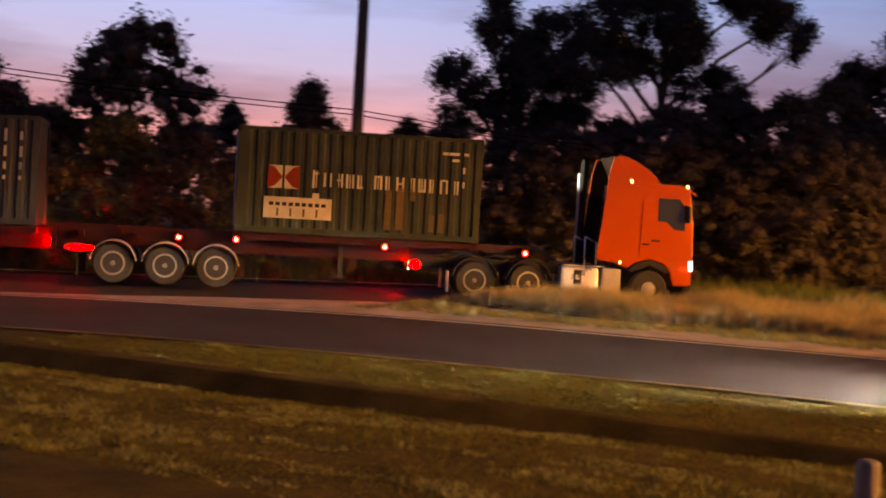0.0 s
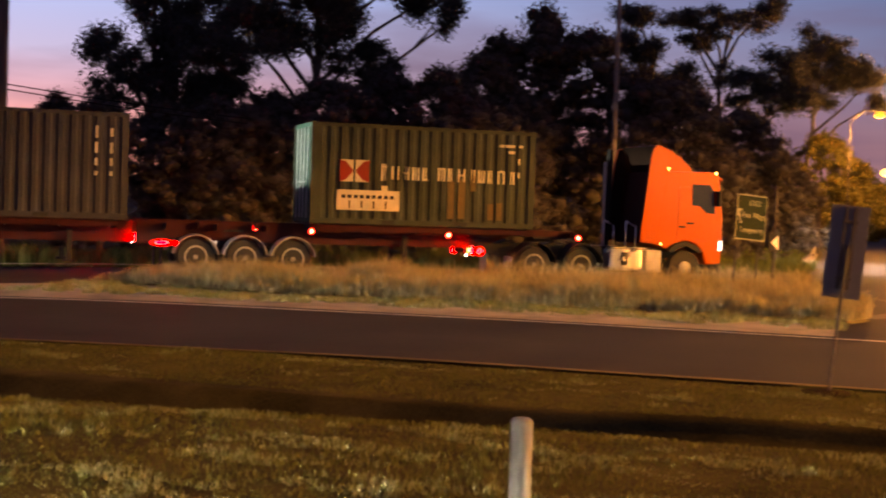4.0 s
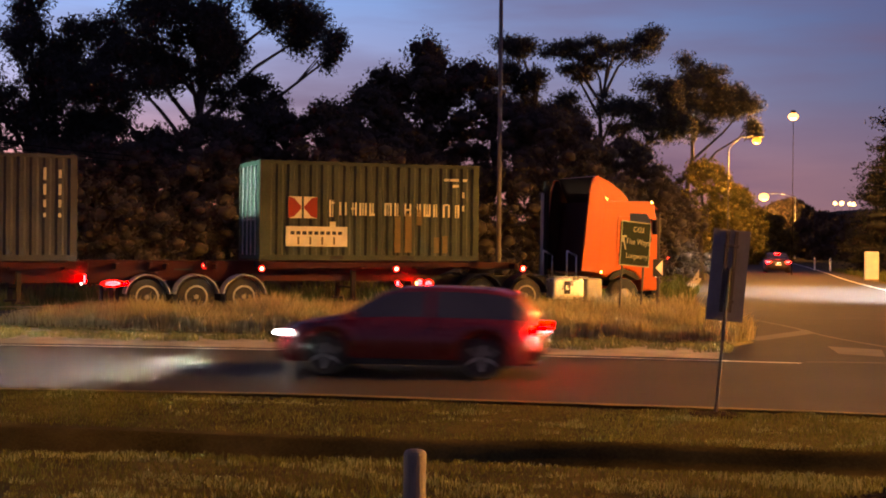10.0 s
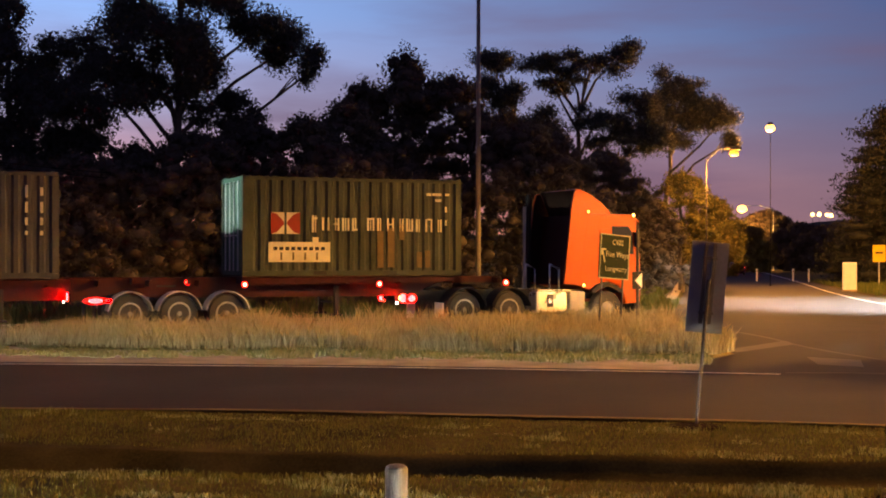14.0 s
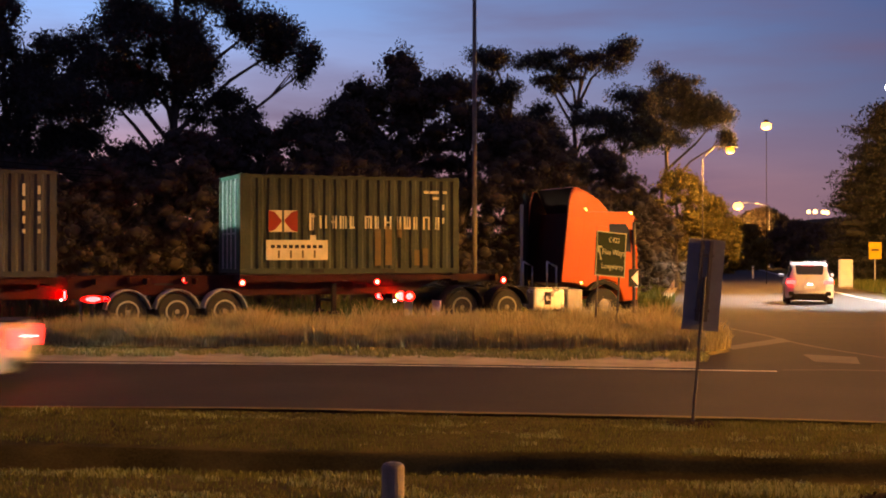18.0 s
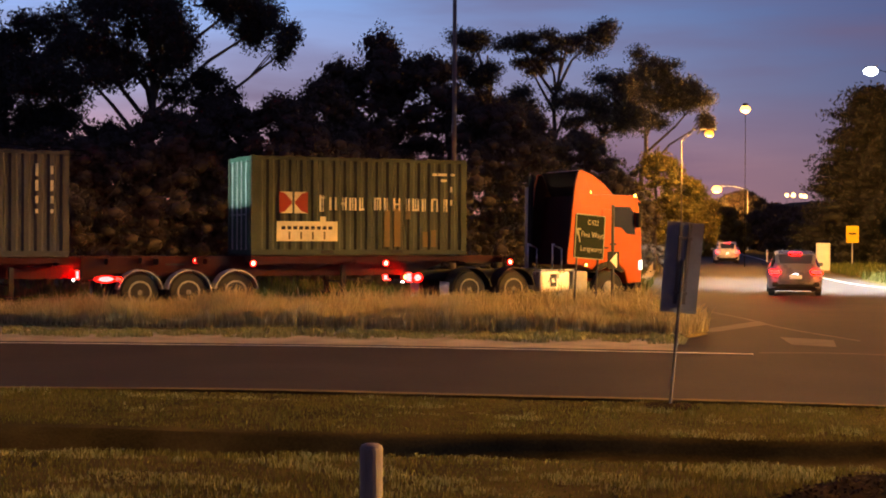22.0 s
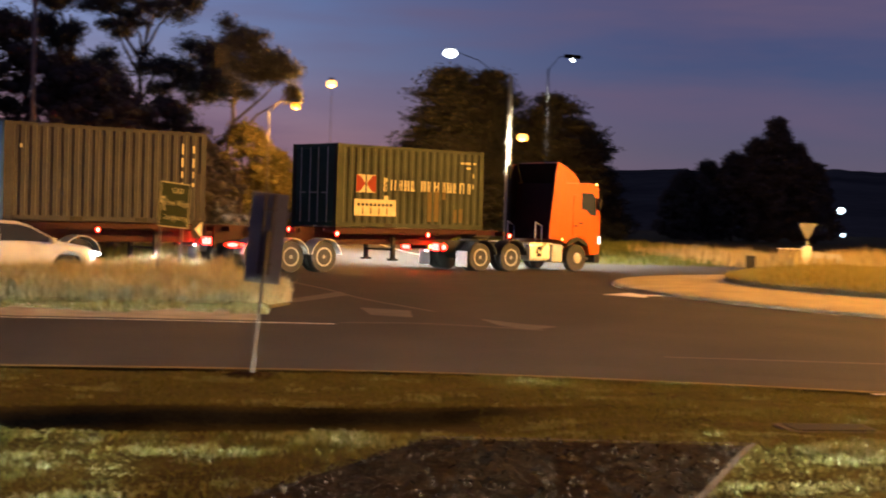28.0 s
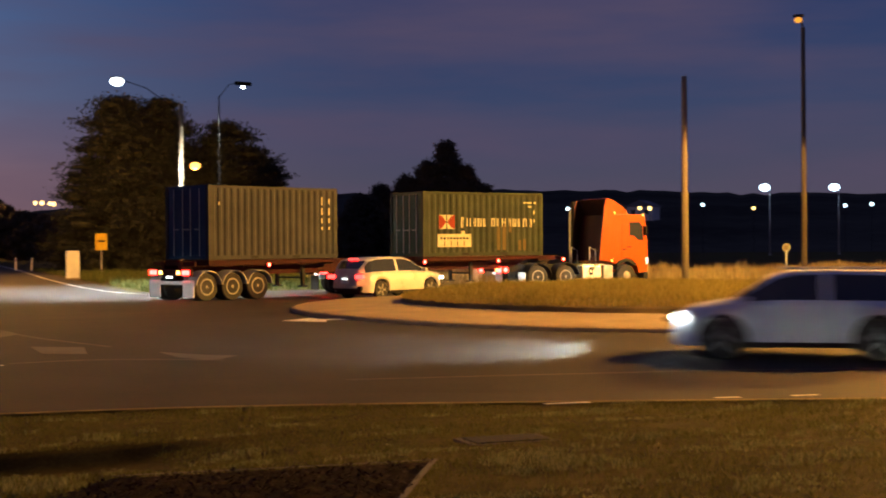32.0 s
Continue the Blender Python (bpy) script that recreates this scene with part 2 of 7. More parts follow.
M_MARK = glowing("marker_lamp", (1.0, 0.03, 0.02), 70)
M_RED_HALO = glowing("red_lamp_surround", (1.0, 0.012, 0.012), 0.9)
M_AMBER = glowing("amber_lamp", (1.0, 0.5, 0.12), 10)
M_PLATE_LIGHT = glowing("plate_light", (0.9, 0.95, 1.0), 6)
M_HEAD = glowing("headlight", (0.88, 0.94, 1.0), 32)
M_BEAM = glowing("headlight_beam", (0.88, 0.94, 1.0), 150000)
M_BEAM_LAWN = glowing("lawn_lighting_beam", (0.86, 1.0, 0.96), 3000000)
M_BEAM_LOW = glowing("dipped_headlight_beam", (0.88, 0.94, 1.0), 14000)
M_CAR_ALLOY = material("car_wheel_alloy", (0.22, 0.22, 0.23), 0.4, metal=0.1, vary=0.1, scale=8, fine=40, bump=0.02)
M_BEAM_BLOCK = material("lightless_beam_block", (0.0001, 0.0001, 0.0001), 1.0, vary=0.1, scale=9, fine=60, bump=0.0, spec=0.0)
M_CAB_SHADE = material("cab_back_shade", (0.024, 0.012, 0.008), 0.8, vary=0.3, scale=2, fine=30, bump=0.05, spec=0.1)
M_HEADSOFT = glowing("headlight_soft", (0.85, 0.93, 1.0), 1.6)
M_LAMP_SODIUM = glowing("sodium_lantern", (1.0, 0.46, 0.10), 4)
M_LAMP_WHITE = glowing("white_lantern", (0.78, 0.92, 1.0), 9)
M_LAMP_DIM = glowing("dim_lantern", (1.0, 0.40, 0.05), 1.1)
M_FARLIGHT = glowing("far_light", (1.0, 0.62, 0.22), 4)
M_FARWHITE = glowing("far_white_light", (0.55, 0.78, 1.0), 6)
M_SIGN_GREEN = material("sign_green", (0.013, 0.019, 0.011), 0.8, vary=0.12, scale=3, fine=30, bump=0.0, spec=0.08)
M_SIGN_BACK = material("sign_back", (0.15, 0.155, 0.17), 0.6, metal=0.0, vary=0.2, scale=3, fine=30, bump=0.0)
M_SIGN_YELLOW = material("sign_yellow", (0.48, 0.33, 0.02), 0.5, vary=0.1, scale=3, fine=30, bump=0.0)
M_SIGN_WHITE = material("sign_white", (0.75, 0.74, 0.72), 0.5, vary=0.1, scale=3, fine=30, bump=0.0)
M_WIRE = material("wire", (0.012, 0.012, 0.012), 0.9, vary=0.1, bump=0.0, spec=0.0)
M_SIGN_TEXT = material("worn_sign_lettering", (0.19, 0.185, 0.14), 0.6, vary=0.2, scale=3, fine=30, bump=0.0)
M_TUFT = leaf_material("pale_tufts", (0.17, 0.185, 0.09), (0.28, 0.29, 0.16), 0.3)
M_CHIP = leaf_material("bark_chips", (0.018, 0.011, 0.007), (0.042, 0.028, 0.018), 0.0)
M_LAWN_BLADE = leaf_material("lawn_blades", (0.080, 0.088, 0.024), (0.155, 0.16, 0.055), 0.3)


def paint(name, colour, rough=0.3, coat=0.35):
    return material(name, colour, rough, vary=0.08, scale=2, fine=30, bump=0.0, coat=coat)


M_CAR = {"silver": paint("silver_paint", (0.48, 0.50, 0.54)), "red": paint("dark_red_paint", (0.10, 0.006, 0.008)),
         "white": paint("white_paint", (0.50, 0.50, 0.50)), "ute_white": paint("dusty_white_paint", (0.30, 0.29, 0.28), 0.45, 0.1), "dark": paint("dark_paint", (0.016, 0.015, 0.016), 0.5, 0.06),
         "frost": paint("pale_blue_silver_paint", (0.80, 0.83, 0.88)), "grey": paint("grey_paint", (0.10, 0.10, 0.11)), "pale": paint("pale_grey_paint", (0.22, 0.21, 0.21))}


# ---------------------------------------------------------------- mesh helpers
def part(name, bm, mat, parent=None, label="", smooth=False):
    me = bpy.data.meshes.new(name)
    bm.to_mesh(me)
    bm.free()
    me.materials.append(mat)
    if smooth:
        me.polygons.foreach_set("use_smooth", [True] * len(me.polygons))
    ob = new(name, me)
    ob.parent = parent
    if label:
        ob["label"] = label
    return ob


def mesh_part(name, verts, faces, mat, parent=None, label="", smooth=False):
    me = bpy.data.meshes.new(name)
    me.from_pydata([tuple(v) for v in verts], [], [tuple(f) for f in faces])
    me.materials.append(mat)
    if smooth:
        me.polygons.foreach_set("use_smooth", [True] * len(me.polygons))
    ob = new(name, me)
    ob.parent = parent
    if label:
        ob["label"] = label
    return ob


def thing(name, label, category, group="", m=None):
    ob = new(name)
    ob.empty_display_size = 0.2
    if m is not None:
        ob.matrix_basis = m
    return tagged(ob, label, category, group)


def add_box(bm, cx, cy, cz, sx, sy, sz, bevel=0.0, rot=None, taper=None):
    r = bmesh.ops.create_cube(bm, size=1.0)
    vs = r["verts"]
    for v in vs:
        v.co = Vector((v.co.x * sx, v.co.y * sy, v.co.z * sz))
        if taper and v.co.z > 0:
            v.co.x *= taper
            v.co.y *= taper
    if bevel:
        es = list({e for v in vs for e in v.link_edges})
        rb = bmesh.ops.bevel(bm, geom=es, offset=bevel, segments=2, affect="EDGES", profile=0.6)
        vs = list({v for f in rb["faces"] for v in f.verts} | {v for v in vs if v.is_valid})
    m = Matrix.Translation((cx, cy, cz)) @ (rot or Matrix())
    for v in vs:
        v.co = m @ v.co
    return vs


def box(*a, **k):
    bm = bmesh.new()
    add_box(bm, *a, **k)
    return bm


def add_tube(bm, p, q, r0, r1, sides=10, caps=True):
    p, q = Vector(p), Vector(q)
    z = (q - p).normalized()
    x = z.orthogonal().normalized()
    y = z.cross(x)
    rings = []
    for c, r in ((p, r0), (q, r1)):
        rings.append([bm.verts.new(c + r * (math.cos(a) * x + math.sin(a) * y)) for a in (2 * math.pi * i / sides for i in range(sides))])
    for i in range(sides):
        bm.faces.new((rings[0][i], rings[0][(i + 1) % sides], rings[1][(i + 1) % sides], rings[1][i]))
    if caps:
        bm.faces.new(rings[0][::-1])
        bm.faces.new(rings[1])


def tube(p, q, r0, r1=None, sides=10):
    bm = bmesh.new()
    add_tube(bm, p, q, r0, r0 if r1 is None else r1, sides)
    return bm


def add_lathe(bm, rows, axis="y", sides=24):
    """rows of (along, radius); turned about the x, y or z axis."""
    rings = []
    for a, r in rows:
        ring = []
        for i in range(sides):
            c, s = math.cos(2 * math.pi * i / sides), math.sin(2 * math.pi * i / sides)
            ring.append(bm.verts.new({"y": (r * c, a, r * s), "z": (r * c, r * s, a), "x": (a, r * c, r * s)}[axis]))
        rings.append(ring)
    for r0, r1 in zip(rings, rings[1:]):
        for i in range(sides):
            bm.faces.new((r0[i], r0[(i + 1) % sides], r1[(i + 1) % sides], r1[i]))
    bm.faces.new(rings[0][::-1])
    bm.faces.new(rings[-1])
    bmesh.ops.recalc_face_normals(bm, faces=bm.faces)


def lathe(rows, axis="y", sides=24):
    bm = bmesh.new()
    add_lathe(bm, rows, axis, sides)
    return bm


def prism(profile, y0, y1, bevel=0.0):
    """A side profile in x, z, carried from y0 to y1."""
    bm = bmesh.new()
    a = [bm.verts.new((x, y0, z)) for x, z in profile]
    b = [bm.verts.new((x, y1, z)) for x, z in profile]
    n = len(profile)
    for i in range(n):
        bm.faces.new((a[i], a[(i + 1) % n], b[(i + 1) % n], b[i]))
    bm.faces.new(a[::-1])
    bm.faces.new(b)
    bmesh.ops.recalc_face_normals(bm, faces=bm.faces)
    if bevel:
        bmesh.ops.bevel(bm, geom=list(bm.edges), offset=bevel, segments=2, affect="EDGES", profile=0.6)
    return bm


# ---------------------------------------------------------------- ground
def smooth01(a, b, x):
    u = min(1.0, max(0.0, (x - a) / (b - a)))
    return u * u * (3 - 2 * u)


YS = [-300, -40, -5, 9, 11.5, 12.5, 13.0, 13.3, 13.8, 14.4, 15.0, 15.7, 16.0, 16.18, 17.0, 18.2, 20.0, 25.5, 34.0, 39.0, 90.0, 4000.0]
ZS = [-0.10, -0.1, -0.15, -0.24, -0.25, -0.27, -0.29, -0.42, -0.70, -0.92, -0.98, -0.98, -0.93, -0.56, -0.53, -0.51, -0.53, -0.33, -0.18, -0.16, -0.16, -0.16]
ZFLAT = [-0.10, -0.1, -0.15, -0.24, -0.27, -0.30, -0.32, -0.33, -0.35, -0.38, -0.40, -0.43, -0.44, -0.45, -0.47, -0.50, -0.53, -0.33, -0.18, -0.16, -0.16, -0.16]


def ground_z(x, y):
    # the drain runs full depth before the island, shallower past it, and ends beside the garden bed
    deep = 1 - 0.45 * smooth01(-3.6, -1.4, x) - 0.55 * smooth01(1.0, 4.5, x)
    if 5 < y < 18.2:
        y = min(18.2, y + 0.11 * min(6.0, max(0.0, -2.5 - x)) * smooth01(5, 11, y) * (1 - smooth01(14.5, 18, y)))
    return deep * float(np.interp(y, YS, ZS)) + (1 - deep) * float(np.interp(y, YS, ZFLAT))


def sheet(name, xs, ys_of_x, rows, lift, mat, **tags):
    """A strip over the ground between two curves of x."""
    verts, faces = [], []
    for x in xs:
        y0, y1 = ys_of_x(x)
        for j in range(rows + 1):
            y = y0 + (y1 - y0) * j / rows
            verts.append((x, y, ground_z(x, y) + lift))
    for i in range(len(xs) - 1):
        for j in range(rows):
            a = i * (rows + 1) + j
            faces.append((a, a + rows + 1, a + rows + 2, a + 1))
    ob = mesh_part(name, verts, faces, mat)
    return tagged(ob, **tags)


def curve(points):
    xs, ys = [p[0] for p in points], [p[1] for p in points]
    return lambda x: float(np.interp(x, xs, ys))


near_edge = curve([(-120, -45), (-60, -3), (-30, 12.2), (-22, 15.9), (-17, 17.9), (-12.5, 19.2), (-8, 19.9), (-3, 20.05), (2, 19.95), (5, 19.3), (8, 18.2), (12.5, 16.2), (20, 12.5), (60, -8)])
far_edge = curve([(-120, -38), (-60, 5), (-30, 25.6), (-17.4, 35.6), (-11, 40.3), (-5, 44.4), (-1, 47.3), (-0.9, 60), (8.4, 60), (8.6, 57.5), (15, 57.5), (30, 59), (60, 63)])

gx = sorted(set([-3000, -1200, -500, -250, -120, -80] + [x * 1.0 for x in range(-60, 61)] + [80, 120, 250, 500, 1200, 3000]))
gy = sorted(set([y for y in YS] + [10, 10.5, 12, 13.55, 14.1, 15.4, 16.06, 16.12, 16.5, 17.5, 19, 21, 22, 23, 24, 27, 29, 31, 36, 42, 46, 50, 55, 60, 70, 110, 160, 240, 400, 800]))
verts = [(x, y, ground_z(x, y) + (0.0 if y > 18.5 or abs(x) > 40 else 0.018 * noise.noise((x * 0.9, y * 1.7, 0)))) for x in gx for y in gy]
ny = len(gy)
faces = [(i * ny + j, (i + 1) * ny + j, (i + 1) * ny + j + 1, i * ny + j + 1) for i in range(len(gx) - 1) for j in range(ny - 1)]
tagged(mesh_part("ground", verts, faces, M_LAWN, smooth=True), "mown lawn and verge with a shallow drain along the road", "ground", kind="structure")

rx = [-120, -80, -60, -45] + [x * 1.0 for x in range(-36, -1)] + [-1.0, -0.95] + [x * 1.0 for x in range(0, 9)] + [8.5] + [x * 1.0 for x in range(9, 61, 2)]
sheet("road", rx, lambda x: (near_edge(x), far_edge(x)), 26, 0.03, M_ASPHALT, label="worn dark asphalt of the carriageways and roundabout", category="road", kind="structure")
# the side road that runs away beyond the roundabout
sheet("road_north", [-0.95 + 0.05, 1.5, 4, 6.5, 8.4], lambda x: (58.0, 330.0), 40, 0.034, M_ASPHALT, label="asphalt side road leading away", category="road", kind="structure")
line_y = curve([(-60, 3), (-36, 14.5), (-28, 19.6), (-22, 22.8), (-16.4, 24.6), (-13, 25.25), (-6, 25.7), (0.4, 25.7), (1.4, 25.6)])

# ---------------------------------------------------------------- the lorry's way
LANE = [(-60, -2.5), (-44, 10.2), (-34, 18.2), (-24.5, 26.2), (-17.4, 32.0), (-11.2, 36.2), (-7.0, 38.75), (-3.6, 41.0), (1.7, 44.56), (6.6, 47.7), (10.4, 49.98), (14.2, 51.97), (18.7, 53.99), (23.4, 55.13), (30, 55.84), (38, 56.42), (60, 57)]


def smooth_path(points, step=0.1):
    p = [Vector(q) for q in points]
    p = [2 * p[0] - p[1]] + p + [2 * p[-1] - p[-2]]
    out = []
    for a, b, c, d in zip(p, p[1:], p[2:], p[3:]):
        n = max(2, int((c - b).length / step))
        for i in range(n):
            t = i / n
            out.append(0.5 * ((2 * b) + (c - a) * t + (2 * a - 5 * b + 4 * c - d) * t * t + (3 * b - a - 3 * c + d) * t ** 3))
    out.append(p[-2])
    xy = np.array([(v.x, v.y) for v in out])
    s = np.concatenate([[0], np.cumsum(np.hypot(*np.diff(xy, axis=0).T))])
    return s, xy


def on_path(path, s):
    return float(np.interp(s, path[0], path[1][:, 0])), float(np.interp(s, path[0], path[1][:, 1]))


def s_at_x(path, x):
    return float(np.interp(x, path[1][:, 0], path[0]))


LORRY_PATH = smooth_path(LANE)

gravel_top = curve([(-27, 20.6), (-22, 23.9), (-19, 26.6), (-16.5, 29.0), (-12, 29.2), (0.4, 29.3)])
sheet("gravel_shoulder", [x * 1.0 for x in range(-27, 1)], lambda x: (line_y(x) + 0.22, max(gravel_top(x), line_y(x) + 0.4)), 5, 0.05, M_GRAVEL,
      label="pale gravel shoulder beside the traffic island", category="gravel", kind="structure")


def strip(name, points, width, lift, mat, **tags):
    s, xy = smooth_path(points, 0.5)
    d = np.gradient(xy, axis=0)
    d /= np.linalg.norm(d, axis=1)[:, None]
    n = np.stack([-d[:, 1], d[:, 0]], 1)
    verts, faces = [], []
    for p, q in zip(xy, n):
        for k in (-0.5, 0.5):
            x, y = p + q * width * k
            verts.append((x, y, ground_z(x, y) + lift))
    for i in range(len(xy) - 1):
        faces.append((2 * i, 2 * i + 1, 2 * i + 3, 2 * i + 2))
    return tagged(mesh_part(name, verts, faces, mat), **tags)


strip("road_bend", [(3.8, 76), (3.9, 88), (2.8, 101), (-1.2, 115), (-9, 127), (-22, 138), (-40, 148)], 7.6, 0.040, M_ASPHALT, label="asphalt of the side road where it bends away", category="road", kind="structure")
strip("edge_line", [(x, line_y(x)) for x in (-60, -36, -28, -22, -16.4, -13, -9, -6, -2, 1.4)], 0.12, 0.042, M_PAINT, label="worn white edge line", category="road marking", kind="structure")
strip("far_kerb", [(x, far_edge(x) + 0.1) for x in (-60, -30, -17.4, -11, -5, -1.5)], 0.35, 0.12, M_CONCRETE, label="pale concrete kerb before the trees", category="kerb", kind="structure")
strip("side_road_kerb", [(-1.6, 48.2), (-1.35, 54), (-1.3, 70), (-1.4, 100), (-1.6, 160)], 0.5, 0.12, M_CONCRETE, label="pale concrete kerb along the side road", category="kerb", kind="structure")
strip("near_kerb", [(x, near_edge(x) - 0.06) for x in (-60, -30, -17, -8, -3, 2, 5, 8, 12.5, 20, 40)], 0.22, 0.036, M_VERGE, label="pale crumbling road edge by the lawn", category="kerb", kind="structure")


def patch(name, pts, lift, mat, **tags):
    verts = [(x, y, ground_z(x, y) + lift) for x, y in pts]
    return tagged(mesh_part(name, verts, [tuple(range(len(pts)))], mat), **tags)


for pts in ([(0.56, 30.8), (1.93, 33.5), (2.1, 32.5), (0.76, 30.1)], [(2.1, 29.2), (3.1, 28.7), (3.0, 27.2), (2.2, 27.6)], [(4.3, 27.2), (5.0, 26.3), (5.6, 25.9), (5.0, 25.2), (4.5, 25.9)]):
    patch("chevron_marking", pts, 0.042, M_PAINT_WORN, label="worn white chevron stripe painted on the road", category="road marking", group="painted stripes", kind="structure")
patch("arrow_marking", [(8.6, 34.6), (9.6, 35.6), (9.7, 34.95), (10.4, 35.0), (10.4, 34.5), (9.7, 34.4), (9.5, 33.7)], 0.042, M_PAINT, label="white direction arrow painted on the road", category="road marking", kind="structure")
for x0, x1, y, w in ((8.1, 8.75, 17.6, 0.16), (10.6, 10.95, 17.25, 0.14), (11.7, 12.1, 17.0, 0.14)):
    patch("lane_dash", [(x0, y), (x1, y - 0.08), (x1, y - 0.08 + w), (x0, y + w)], 0.042, M_PAINT, label="short white lane dash", category="road marking", group="lane dashes", kind="structure")
strip("edge_line_east", [(1.5, 25.85), (3.1, 26.0), (5.2, 25.2)], 0.11, 0.042, M_PAINT_WORN, label="worn end of the white edge line", category="road marking", kind="structure")
strip("lane_line", [(6.5, 21.9), (10, 21.5), (14, 20.9), (20, 19.5)], 0.09, 0.042, M_PAINT_WORN, label="faint white lane line", category="road marking", kind="structure")
strip("side_road_line", [(9.2, 53.5), (7.4, 60), (7.0, 80), (7.6, 120), (8.0, 200)], 0.14, 0.06, M_PAINT, label="white edge line of the side road", category="road marking", kind="structure")
strip("splitter_line", [(0.6, 38.0), (1.55, 34.6), (2.35, 31.5), (3.6, 28.6)], 0.1, 0.042, M_PAINT_WORN, label="worn white line round the painted nose", category="road marking", kind="structure")

# ---------------------------------------------------------------- islands
ISLAND = [(-16.8, 29.2), (-12, 28.5), (-6, 28.7), (-1, 28.9), (0.3, 28.8), (0.7, 29.8), (-0.1, 34), (-0.9, 38), (-1.9, 39.6), (-3.5, 38.4), (-8, 35.3), (-12, 32.6), (-15.5, 30.2)]


def raised(name, pts, h, mat, inset=0.25, lift=0.0, **tags):
    bm = bmesh.new()
    lo = [bm.verts.new((x, y, ground_z(x, y) + 0.02)) for x, y in pts]
    cx, cy = sum(p[0] for p in pts) / len(pts), sum(p[1] for p in pts) / len(pts)
    hi = []
    for x, y in pts:
        d = Vector((cx - x, cy - y))
        d = d.normalized() * min(inset, d.length * 0.5)
        hi.append(bm.verts.new((x + d.x, y + d.y, ground_z(x, y) + h)))
    for i in range(len(pts)):
        j = (i + 1) % len(pts)
        bm.faces.new((lo[i], lo[j], hi[j], hi[i]))
    top = bm.faces.new(hi)
    bmesh.ops.triangulate(bm, faces=[top])
    return tagged(part(name, bm, mat), **tags)


raised("traffic_island", ISLAND, 0.14, M_VERGE, label="low earth traffic island overgrown with dry grass", category="traffic island", kind="structure")

RC = (20.5, 37.4)


def roundabout():
    g = ground_z(*RC)
    root = thing("roundabout_island", "round island with a sloping concrete apron and tall dry grass", "traffic island", m=pose(RC[0], RC[1], 0))
    root["kind"] = "structure"

    def ring(name, rows, mat, label):
        n = 96
        verts, faces = [], []
        for r, h in rows:
            for i in range(n):
                a = 2 * math.pi * i / n
                x, y = r * math.cos(a), r * math.sin(a)
                verts.append((x, y, (ground_z(RC[0] + x, RC[1] + y) if r > 7 else g) + h))
        for k in range(len(rows) - 1):
            for i in range(n):
                faces.append((k * n + i, k * n + (i + 1) % n, (k + 1) * n + (i + 1) % n, (k + 1) * n + i))
        faces.append(tuple(range((len(rows) - 1) * n, len(rows) * n)))
        return mesh_part(name, verts, faces, mat, root, label, smooth=False)

    ring("kerb", [(10.6, 0.02), (10.58, 0.10), (10.5, 0.13), (10.25, 0.14)], M_CONCRETE, "dirty concrete kerb edge")
    ring("apron", [(10.25, 0.145), (7.5, 0.24), (7.35, 0.25)], M_CONCRETE, "sloping pale concrete apron")
    ring("mound", [(7.4, 0.22), (7.3, 0.36), (6.5, 0.46), (4.0, 0.58), (1.5, 0.62)], M_VERGE, "grassy earth mound")
    return root


roundabout()


# ---------------------------------------------------------------- grass
def inside(pts, x, y):
    c = False
    for (x0, y0), (x1, y1) in zip(pts, pts[1:] + pts[:1]):
        if (y0 > y) != (y1 > y) and x < (x1 - x0) * (y - y0) / (y1 - y0) + x0:
            c = not c
    return c


def blades(name, places, height, width, mat, rnd, lean=0.35, **tags):
    verts, faces = [], []
    for x, y, z, k in places:
        a = rnd.uniform(0, 2 * math.pi)
        h = height * k * rnd.uniform(0.5, 1.15)
        w = width * rnd.uniform(0.6, 1.3)
        dx, dy = w * math.cos(a), w * math.sin(a)
        b = rnd.uniform(0, 2 * math.pi)
        lx, ly = lean * h * rnd.random() * math.cos(b), lean * h * rnd.random() * math.sin(b)
        n = len(verts)
        verts += [(x - dx, y - dy, z - 0.03), (x + dx, y + dy, z - 0.03), (x + dx * 0.7 + lx * 0.4, y + dy * 0.7 + ly * 0.4, z + h * 0.6), (x - dx * 0.7 + lx * 0.4, y - dy * 0.7 + ly * 0.4, z + h * 0.6), (x + lx, y + ly, z + h)]
        faces += [(n, n + 1, n + 2, n + 3), (n + 3, n + 2, n + 4)]
    ob = mesh_part(name, verts, faces, mat)
    return tagged(ob, kind="stuff", **tags)


def scatter(count, rnd, x0, x1, y0, y1, keep, z_of, k_of):
    out = []
    while len(out) < count:
        x, y = rnd.uniform(x0, x1), rnd.uniform(y0, y1)
        if keep(x, y):
            out.append((x, y, z_of(x, y), k_of(x, y)))
    return out


def clumpy(x, y):
    return 0.75 + 0.7 * max(-0.6, noise.noise((x * 0.55, y * 0.55, 3.0))) + 0.35 * noise.noise((x * 2.1, y * 2.1, 7.0))


rnd = random.Random(11)
blades("island_grass", scatter(42000, rnd, -17, 1, 28.4, 40, lambda x, y: inside(ISLAND, x, y) and rnd.random() < (1.0 if y < 32.5 else 0.4), lambda x, y: ground_z(x, y) + 0.12, lambda x, y: max(0.25, clumpy(x, y)) * smooth01(-17.2, -14, x) ** 0.5),
       0.54, 0.014, M_GRASS_DRY, rnd, lean=0.8, label="tall dry straw-coloured grass on the traffic island", category="grass")


def disc_z(x, y):
    r = math.hypot(x - RC[0], y - RC[1])
    return ground_z(*RC) + float(np.interp(r, [1.5, 4, 6.5, 7.3], [0.62, 0.58, 0.46, 0.36]))


